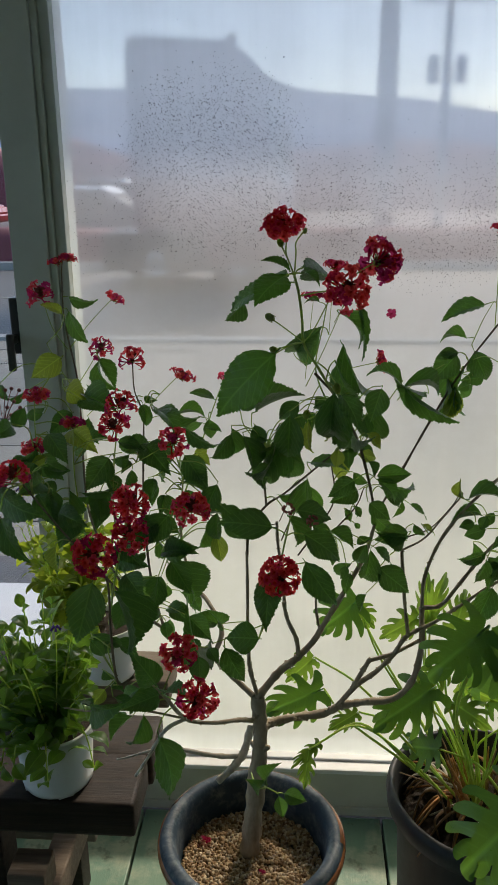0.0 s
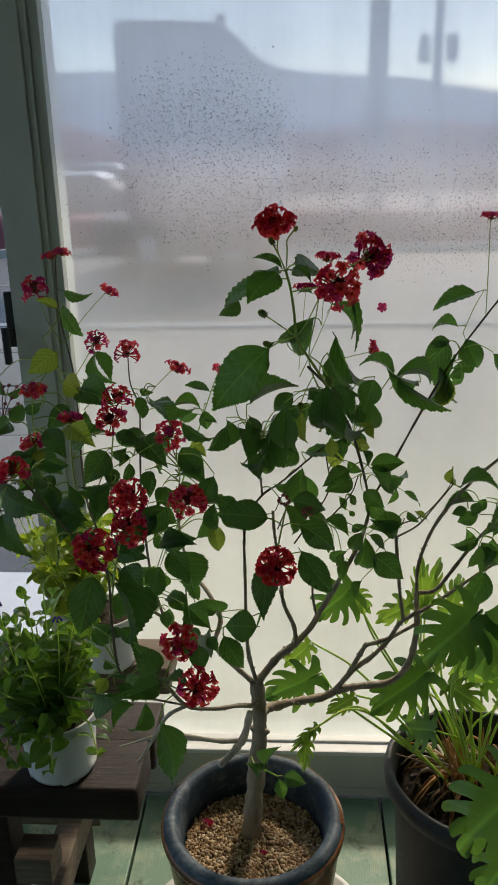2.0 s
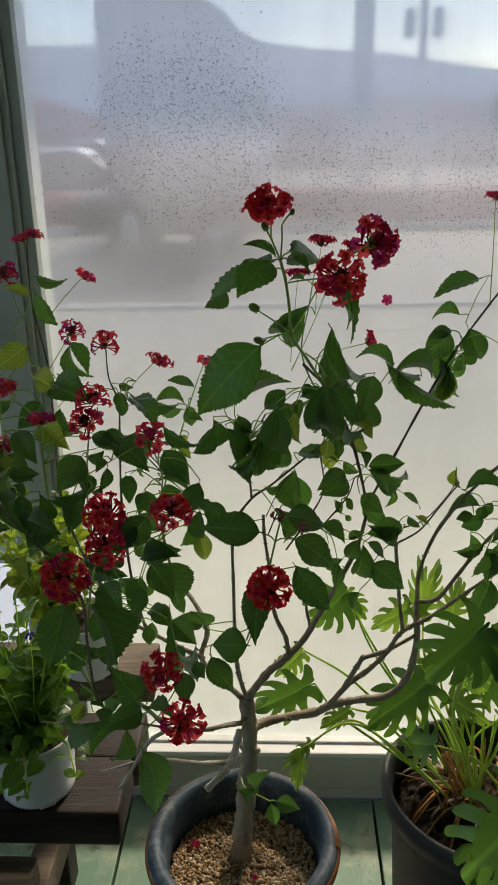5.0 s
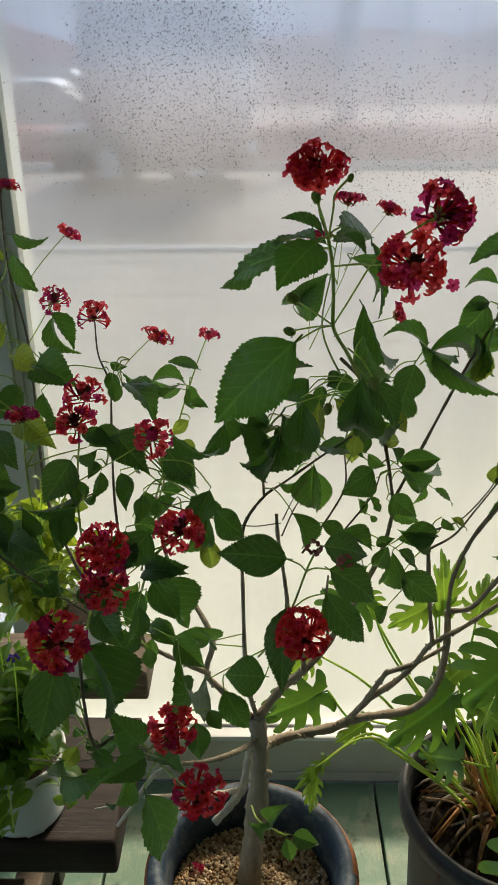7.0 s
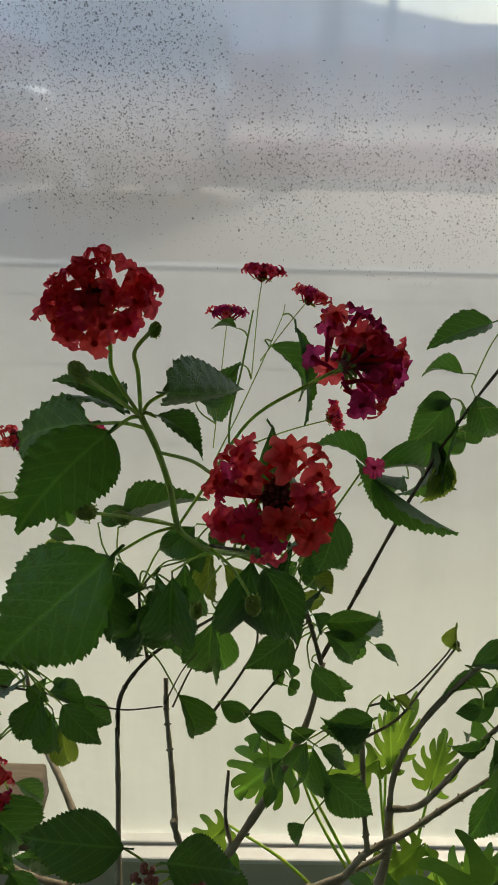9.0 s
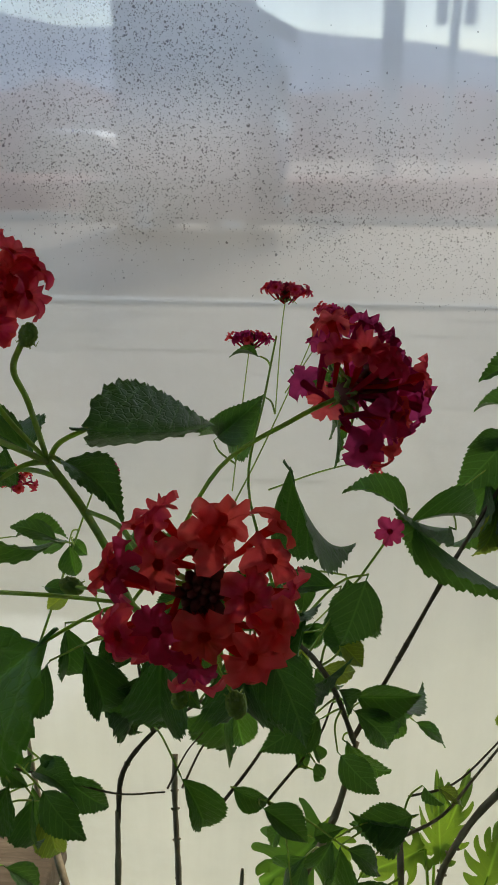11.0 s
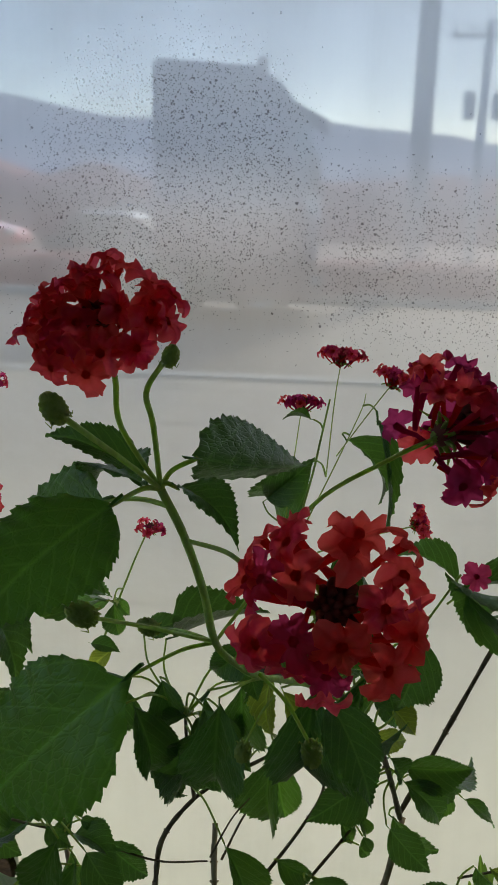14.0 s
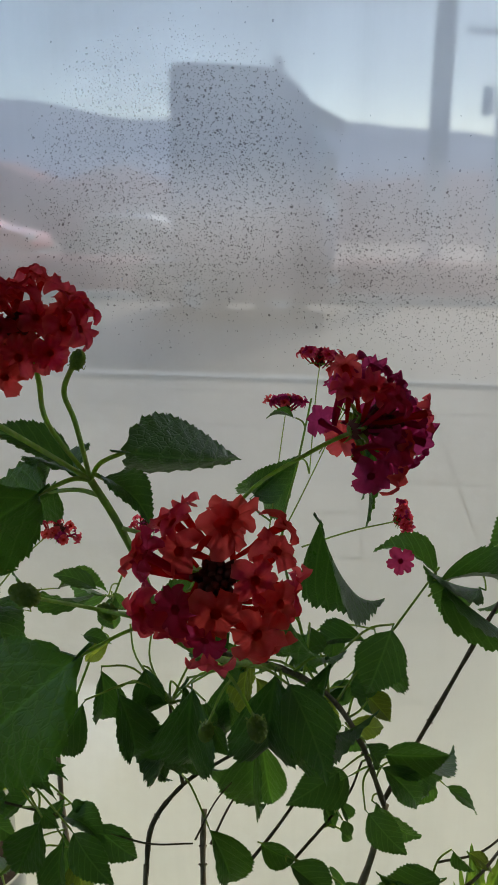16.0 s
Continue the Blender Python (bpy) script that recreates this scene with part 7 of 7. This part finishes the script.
def herb(x, y, z, spread, height, stalks, trailing, seed, label, material, flowers=0):
    """Leafy stalks in pairs of soft oval leaves; some trail out over the pot's edge."""
    r = random.Random(seed)
    made = material_copies(soft_blades, material)
    p = new("potted_herb")
    tagged(p, label, "plant", "potted herbs")
    p.location = (x, y, z)
    for i in range(stalks + trailing):
        a = r.uniform(0, 6.28)
        d = spread * math.sqrt(r.random())
        h = height * r.uniform(0.40, 1.0) * (1 - 0.35 * d / spread)
        top = Vector((d * math.cos(a), d * math.sin(a), h))
        line = spline([(top.x * 0.15, top.y * 0.15, -0.01), (top.x * 0.6, top.y * 0.6, h * 0.55), top], 5)
        if i >= stalks:
            a = r.uniform(3.0, 6.5)
            c, e = math.cos(a), math.sin(a)
            line = spline([(0.015 * c, 0.015 * e, -0.01), (0.050 * c, 0.050 * e, 0.035), (0.082 * c, 0.082 * e, 0.022), (0.096 * c, 0.096 * e, r.uniform(-0.035, 0.0))], 4)
        part("stalk", tube(bmesh.new(), line, 0.0016, 0.0010, 5), petiole, p)
        turn = r.uniform(0, 3.14)
        for k in range(0, len(line) - 2, 2):
            at = line[len(line) - 1 - k]
            for side in (0.0, 3.14):
                t = turn + side + 1.57 * k + r.uniform(-0.35, 0.35)
                size = r.uniform(0.018, 0.028) if k == 0 else r.uniform(0.026, 0.048)
                tip = at + Vector((math.cos(t), math.sin(t), r.uniform(-0.55, 0.75) + (0.8 if k == 0 else 0.0))).normalized() * size
                ob = new("leaf", r.choice(made))
                ob.parent = p
                ob.matrix_basis = leaf_matrix(at, tip, size * 0.60, r.uniform(-55, 55), at + Vector((0, -0.3, 1)))
    for i in range(flowers):
        a = r.uniform(0, 6.28)
        bm = bmesh.new()
        for j in range(5):
            b = 6.28 * j / 5
            tube(bm, [Vector((0, 0, 0)), Vector((math.cos(b), math.sin(b), 0.3)) * 0.004, Vector((math.cos(b), math.sin(b), -0.4)) * 0.007], 0.0007, 0.0024, 4)
        at = Vector((spread * 0.8 * math.cos(a), -abs(spread * 0.7 * math.sin(a)), height * r.uniform(0.75, 0.95)))
        part("flower_stalk", tube(bmesh.new(), spline([(at.x * 0.3, at.y * 0.3, 0.0), (at.x * 0.8, at.y * 0.8, at.z * 0.6), at], 4), 0.0010, 0.0007, 5), petiole, p)
        part("flower", bm, flower_violet, p, "small violet flower").location = at


white_pot(0.056, 1.058, 0.645, 0.062, 0.105)
herb(0.05, 1.06, 0.738, 0.092, 0.255, 30, 5, 3, "leafy green herb with a violet flower in a white pot", leaf_herb, 2)
white_pot(0.052, 1.412, 0.60, 0.062, 0.115)
herb(-0.005, 1.412, 0.70, 0.105, 0.32, 42, 0, 8, "tall yellow-green herb in a white pot by the window", herb_yellow, 2)

# ---- outside ----
GROUND = -0.15
ground = boxed("ground", -900, 900, 1.95, 1600, GROUND - 0.4, GROUND - 0.004, dry_ground)
tagged(ground, "bare ground reaching to the hills", "ground", kind="structure")
boxed("ground_back", -900, 900, -900, 1.949, GROUND - 0.4, GROUND - 0.02, dry_ground, None)
tagged(bpy.data.objects["ground_back"], "bare ground behind the porch", "ground", kind="structure")
road = boxed("road", -120, 120, 8.6, 15.2, GROUND - 0.05, GROUND, asphalt)
tagged(road, "wet-looking asphalt road", "road", kind="structure")
kerb = new("kerb")
tagged(kerb, "pale concrete kerb along the road", "kerb", kind="structure")
bm = box(bmesh.new(), -0.49, 0.49, 8.42, 8.58, GROUND - 0.02, GROUND + 0.06, 0.01)
kmesh = mesh_of("kerb_stone", bm, kerb_stone, False)
for i in range(-20, 21):
    ob = new("kerb_stone", kmesh)
    ob.parent = kerb
    ob.location.x = i * 1.0
bm = box(bmesh.new(), -0.49, 0.49, 15.22, 15.4, GROUND - 0.02, GROUND + 0.14, 0.01)
kmesh2 = mesh_of("kerb_stone", bm, kerb_stone, False)
for i in range(-20, 21):
    ob = new("kerb_stone", kmesh2)
    ob.parent = kerb
    ob.location.x = i * 1.0
line = boxed("road_line", -60, 60, 11.6, 11.72, GROUND + 0.001, GROUND + 0.004, paving)
tagged(line, "worn white line on the road", "road marking", kind="structure")
pavement = new("pavement")
tagged(pavement, "pale square paving slabs outside the window", "pavement", kind="structure")
bm = box(bmesh.new(), -0.297, 0.297, -0.290, 0.290, GROUND - 0.03, GROUND + 0.02, 0.006)
slab = mesh_of("slab", bm, paving, False)
for i in range(-8, 9):
    for j in range(0, 11):
        ob = new("slab", slab)
        ob.parent = pavement
        ob.location = (0.3 + 0.6 * i, 2.25 + 0.6 * j, rng.uniform(-0.004, 0.004))

landing = boxed("landing", -2.3, -0.16, 1.87, 3.06, GROUND - 0.03, GROUND + 0.045, wall_white, None, 0.006)
tagged(landing, "whitewashed concrete landing outside the clear sash", "step", kind="structure")
drain = boxed("drain_cover", -2.3, -0.16, 3.068, 3.34, GROUND - 0.03, GROUND + 0.032, drain_stone, None, 0.005)
tagged(drain, "dark wet stone strip along the landing", "drain", kind="structure")

# far verge: low red-brown hedge bank
def bank(name, x0, x1, y0, y1, h, material, label, category, seed, lump=0.25):
    bm = bmesh.new()
    nx, ny = 90, 6
    grid = []
    for i in range(nx + 1):
        col = []
        for j in range(ny + 1):
            u, v = i / nx, j / ny
            prof = math.sin(math.pi * min(1, v * 1.0)) ** 0.5 if 0 < v < 1 else 0.0
            x, y = x0 + (x1 - x0) * u, y0 + (y1 - y0) * v
            z = h * prof * (1 + lump * noise.noise(Vector((x * 0.8, y, seed)))) + lump * h * 0.5 * noise.noise(Vector((x * 4, y * 4, seed))) * prof
            col.append(bm.verts.new((x, y, GROUND + z)))
        grid.append(col)
    for a, b in zip(grid, grid[1:]):
        for j in range(ny):
            bm.faces.new((a[j], b[j], b[j + 1], a[j + 1]))
    return tagged(part(name, bm, material), label, category, kind="stuff")


bank("hedge", -60, 60, 15.6, 16.9, 0.72, hedge_red, "low reddish-brown hedge across the road", "hedge", 1)
bank("scrub", -120, 120, 40, 46, 2.7, hedge_red, "reddish winter scrub on the far verge", "scrub", 2, 0.5)


def hill(name, y, heights, seed, label):
    """A long wooded ridge: heights along x from one end to the other."""
    bm = bmesh.new()
    n, prev = 160, None
    x0, x1 = -y * 0.9, y * 0.9
    for i in range(n + 1):
        u = i / n * (len(heights) - 1)
        k = min(int(u), len(heights) - 2)
        f = (u - k)
        f = f * f * (3 - 2 * f)
        h = heights[k] * (1 - f) + heights[k + 1] * f + 0.02 * y * 0.12 * noise.noise(Vector((i * 0.35, seed, 0)))
        x = x0 + (x1 - x0) * i / n
        row = [bm.verts.new((x, y - h * 2.5, GROUND - 0.3)), bm.verts.new((x, y - h * 1.0, h * 0.55)), bm.verts.new((x, y, h)), bm.verts.new((x, y + h, GROUND - 1))]
        if prev:
            for a in range(3):
                bm.faces.new((prev[a], row[a], row[a + 1], prev[a + 1]))
        prev = row
    return tagged(part(name, bm, hill_haze), label, "hill", kind="structure")


hill("hill", 420, [44, 50, 54, 50, 40, 41, 35, 26, 21, 18, 16, 15], 3, "wooded ridge on the skyline, haze put into its colour")
hill("hill_near", 230, [16, 20, 21, 18, 13, 13, 14, 12, 10, 9, 8, 8], 6, "nearer wooded slope, haze put into its colour")


def wheel(name, parent, x, y, z, r, w, axis_y=True):
    bm = lathe([(r * 0.55, -w / 2), (r * 0.9, -w / 2), (r, -w * 0.35), (r, w * 0.35), (r * 0.9, w / 2), (r * 0.55, w / 2)], 28)
    t = part(name, bm, rubber, parent)
    t.matrix_basis = pose(x, y, z, 90, 0, 0)
    h = part("rim", lathe([(0.0, w * 0.45), (r * 0.25, w * 0.5), (r * 0.5, w * 0.38), (r * 0.58, w * 0.45), (r * 0.58, -w * 0.4), (0.0, -w * 0.4)], 20), chrome, t)
    return t


# lorry cab standing side-on across the road
def extruded(profile, y0, y1, bevel=0.06):
    bm = bmesh.new()
    a = [bm.verts.new((x, y0, z)) for x, z in profile]
    b = [bm.verts.new((x, y1, z)) for x, z in profile]
    bm.faces.new(a)
    bm.faces.new(b[::-1])
    for i in range(len(a)):
        j = (i + 1) % len(a)
        bm.faces.new((a[i], b[i], b[j], a[j]))
    bmesh.ops.recalc_face_normals(bm, faces=bm.faces)
    if bevel:
        bmesh.ops.bevel(bm, geom=list(bm.edges), offset=bevel, segments=2, affect="EDGES")
    return bm


TX, TY = -2.14, 12.6
lorry = new("lorry")
tagged(lorry, "tall lorry tractor unit with a high blue-grey roof, in mist", "lorry")
lorry.matrix_basis = pose(TX, TY, GROUND) @ Matrix.Diagonal((0.86, 0.86, 0.86, 1))
part("cab", extruded([(0, 1.0), (0, 4.05), (0.1, 4.12), (1.7, 4.02), (2.15, 3.72), (2.45, 3.2), (2.62, 2.3), (2.72, 1.7), (2.74, 1.55), (2.74, 1.0)], 0, 2.4), truck_blue, lorry, smooth=False)
part("bumper", extruded([(1.2, 0.42), (1.2, 0.98), (2.78, 0.98), (2.82, 0.6), (2.74, 0.4)], -0.02, 2.42, 0.04), truck_red, lorry, "red lower cab and bumper", smooth=False)
part("side_window", extruded([(1.1, 2.0), (1.1, 2.85), (2.1, 2.85), (2.35, 2.0)], -0.012, 0.05, 0.01), cab_glass, lorry, smooth=False)
part("windscreen_pillar", extruded([(2.30, 3.15), (2.53, 3.15), (2.80, 1.75), (2.57, 1.75)], -0.03, 0.08, 0.01), wall_white, lorry, "white windscreen pillar", smooth=False)
part("sun_visor", extruded([(2.3, 3.42), (2.3, 3.5), (2.85, 3.22), (2.83, 3.14)], -0.02, 2.42, 0.01), truck_blue, lorry, smooth=False)
part("door_panel", extruded([(0.05, 1.05), (0.05, 1.9), (2.5, 1.9), (2.6, 1.05)], -0.014, 0.03, 0.01), truck_red, lorry, smooth=False)
ob = part("mirror", extruded([(2.55, 2.1), (2.55, 2.7), (2.75, 2.7), (2.75, 2.1)], -0.35, -0.15, 0.03), rubber, lorry, smooth=False)
part("mirror_arm", box(bmesh.new(), 2.6, 2.66, -0.2, 0.02, 2.68, 2.74, 0.01), rubber, lorry, smooth=False)
ob = part("beacon", lathe([(0.0, 0.0), (0.09, 0.0), (0.08, 0.16), (0.0, 0.2)], 14), truck_red, lorry)
ob.location = (1.75, 0.3, 4.0)
part("headlight", box(bmesh.new(), 2.66, 2.83, -0.03, 0.2, 0.64, 0.80, 0.02), lamp_glass, lorry)
part("step", box(bmesh.new(), 0.95, 1.25, -0.02, 0.4, 0.4, 0.95, 0.02), rubber, lorry, smooth=False)
part("chassis", box(bmesh.new(), -0.6, 2.6, 0.06, 2.3, 0.35, 0.98, 0.03), rubber, lorry, smooth=False)
wheel("wheel", lorry, 1.85, 0.2, 0.52, 0.52, 0.32)
wheel("wheel", lorry, 1.85, 2.2, 0.52, 0.52, 0.32)
wheel("wheel", lorry, 0.35, 0.25, 0.52, 0.52, 0.4)
wheel("wheel", lorry, 0.35, 2.15, 0.52, 0.52, 0.4)


def car(x, y, paint, label, length=4.3, height=1.5, flip=False):
    c = new("parked_car")
    tagged(c, label, "car", "parked cars")
    c.matrix_basis = pose(x, y, GROUND, 0, 0, 180 if flip else 0)
    k = length / 4.3
    h = height / 1.5
    part("body", extruded([(0, 0.35), (0.02, 0.8 * h), (0.5 * k, 0.92 * h), (3.2 * k, 0.95 * h), (4.15 * k, 0.78 * h), (4.3 * k, 0.55), (4.28 * k, 0.3), (0.1, 0.28)], 0, 1.75, 0.06), paint, c, smooth=False)
    part("cabin", extruded([(0.35 * k, 0.9 * h), (0.75 * k, 1.4 * h), (1.0 * k, 1.5 * h), (2.3 * k, 1.48 * h), (3.1 * k, 0.93 * h)], 0.1, 1.65, 0.05), paint, c, smooth=False)
    # thin slab added on top, its pale colour standing in for sun
    part("roof", extruded([(0.72 * k, 1.42 * h), (0.98 * k, 1.53 * h), (2.30 * k, 1.51 * h), (2.62 * k, 1.34 * h), (2.30 * k, 1.45 * h), (0.98 * k, 1.47 * h)], 0.09, 1.66, 0.004), car_roof_sunlit, c, smooth=False)
    for a, b in ((0.7, 1.55), (1.65, 2.55)):
        part("side_window", extruded([(a * k, 0.98 * h), ((a + 0.2) * k, 1.38 * h), ((b - 0.15) * k, 1.38 * h), (b * k, 0.98 * h)], 0.085, 0.12, 0.004), car_glass, c, smooth=False)
    part("headlight", box(bmesh.new(), 4.1 * k, 4.3 * k, -0.01, 0.35, 0.62 * h, 0.78 * h, 0.02), lamp_glass, c)
    for wx in (0.85, 3.45):
        for wy in (0.12, 1.63):
            wheel("wheel", c, wx * k, wy, 0.33, 0.33, 0.22)
    return c


car(-7.0, 21.6, car_grey, "dark saloon car with sunlight painted on its roof, parked behind the hedge", 4.2, 1.36)
car(-13.2, 24.5, car_red, "red car parked beyond the road")
car(-4.3, 24.5, car_white, "white van parked beyond the hedge", 3.4, 2.2)
car(-8.3, 30.0, car_dark, "dark blue car parked beyond the hedge", 4.3, 1.5)

# roadside buildings far off
def shed(x, y, w, d, h, wall_m, roof_m, label):
    b = new("shed")
    tagged(b, label, "building", "far sheds")
    b.location = (x, y, GROUND)
    boxed("wall", 0, w, 0, d, 0, h, wall_m, b)
    part("roof", extruded([(-0.3, h), (w / 2, h + 0.18 * w), (w + 0.3, h)], -0.3, d + 0.3, 0.02), roof_m, b, smooth=False)
    n = max(2, int(w / 2.2))
    for i in range(n):
        x0 = w * (i + 0.25) / n
        boxed("window", x0, x0 + w / n * 0.5, -0.05, 0.02, h * 0.4, h * 0.75, car_glass, b)


shed(-21, 62, 7, 6, 3.0, wall_white, roof_red, "low white shed with a red roof in mist")
shed(-33, 66, 9, 6, 3.2, roof_red, roof_red, "long red-walled low shed in mist")
shed(-12.5, 70, 5, 5, 3.0, wall_white, wall_white, "small white outbuilding in the haze")
shed(16, 75, 9, 6, 3.0, wall_white, wall_white, "pale low building in mist")


def pole(x, y, h, r, label, arms=False, lean=0.0):
    p = new("utility_pole")
    tagged(p, label, "pole", "utility poles")
    p.matrix_basis = pose(x, y, GROUND, 0, lean, 0)
    bm = lathe([(0.0, 0.0), (r, 0.0), (r * 0.75, h), (0.0, h)], 20)
    part("shaft", bm, concrete, p)
    if arms:
        for z in (h - 0.5,):
            part("crossarm", box(bmesh.new(), -1.1, 1.1, -0.06, 0.06, z, z + 0.12, 0.01), concrete, p, smooth=False)
        for x2 in (-0.42, 0.42):
            part("transformer", lathe([(0.0, h - 2.75), (0.16, h - 2.75), (0.18, h - 2.7), (0.18, h - 2.0), (0.12, h - 1.95), (0.0, h - 1.9)], 20), concrete, p).location.x = x2
        for x2 in (-1.0, -0.5, 0.5, 1.0):
            part("insulator", lathe([(0.0, h - 0.38), (0.07, h - 0.38), (0.04, h - 0.2), (0.08, h - 0.16), (0.0, h - 0.08)], 10), wall_white, p).location.x = x2
    return p


pole(1.99, 17.5, 12.0, 0.21, "thick round concrete utility pole near the road", False, 0.0)
line_pole = pole(4.71, 28.0, 6.98, 0.17, "slimmer utility pole with crossarms and transformers", True, 0.0)
for z, sag, dy in ((7.55, 0.5, 0.0), (3.6, 0.35, 0.25)):      # cables strung from the crossarms
    bm = bmesh.new()
    pts = [Vector((-30 + 60 * i / 24, dy, z - sag * math.sin(math.pi * abs(i - 12) / 12))) for i in range(25)]
    tube(bm, pts, 0.014, 0.014, 5)
    part("power_cable", bm, rubber, line_pole, "thin dark overhead cable")

# ---- water drops on the pane ----
def drops():
    r = random.Random(21)
    verts, faces = [], []

    def one(x, z, s, tall):
        k = len(verts)
        rings = ((1.0, 0.0), (0.8, 0.3), (0.42, 0.5))
        n = 8
        for rad, h in rings:
            for i in range(n):
                a = 6.2832 * i / n
                verts.append((x + s * rad * math.cos(a) * r.uniform(0.85, 1.1), GLASS_Y - 0.0006 - s * h, z + s * tall * rad * math.sin(a)))
        verts.append((x, GLASS_Y - 0.0006 - s * 0.55, z))
        for j in range(2):
            for i in range(n):
                a, b = k + j * n + i, k + j * n + (i + 1) % n
                faces.append((a, a + n, b + n, b))
        for i in range(n):
            faces.append((k + 2 * n + i, k + 3 * n, k + 2 * n + (i + 1) % n))
        faces.append(tuple(k + i for i in range(n)))

    def cloud(cx, cz, sx, sz, count, smin, smax):
        for _ in range(count):
            x, z = r.gauss(cx, sx), r.gauss(cz, sz)
            if -0.04 < x < 2.0 and 1.05 < z < 2.2 and noise.noise(Vector((x * 9, z * 9, 3))) > -0.25:
                one(x, z, smin + (smax - smin) * r.random() ** 3, r.uniform(0.9, 1.6))

    cloud(0.244, 1.606, 0.070, 0.100, 260, 0.0006, 0.0016)
    cloud(0.661, 1.537, 0.120, 0.050, 160, 0.0006, 0.0014)
    me = bpy.data.meshes.new("water_drops")
    me.from_pydata(verts, [], faces)
    me.materials.append(water_drop)
    for p in me.polygons:
        p.use_smooth = True
    return tagged(new("water_drops", me), "beads of water clinging to the steamed-up pane", "water drops", kind="stuff")


drops().visible_shadow = False
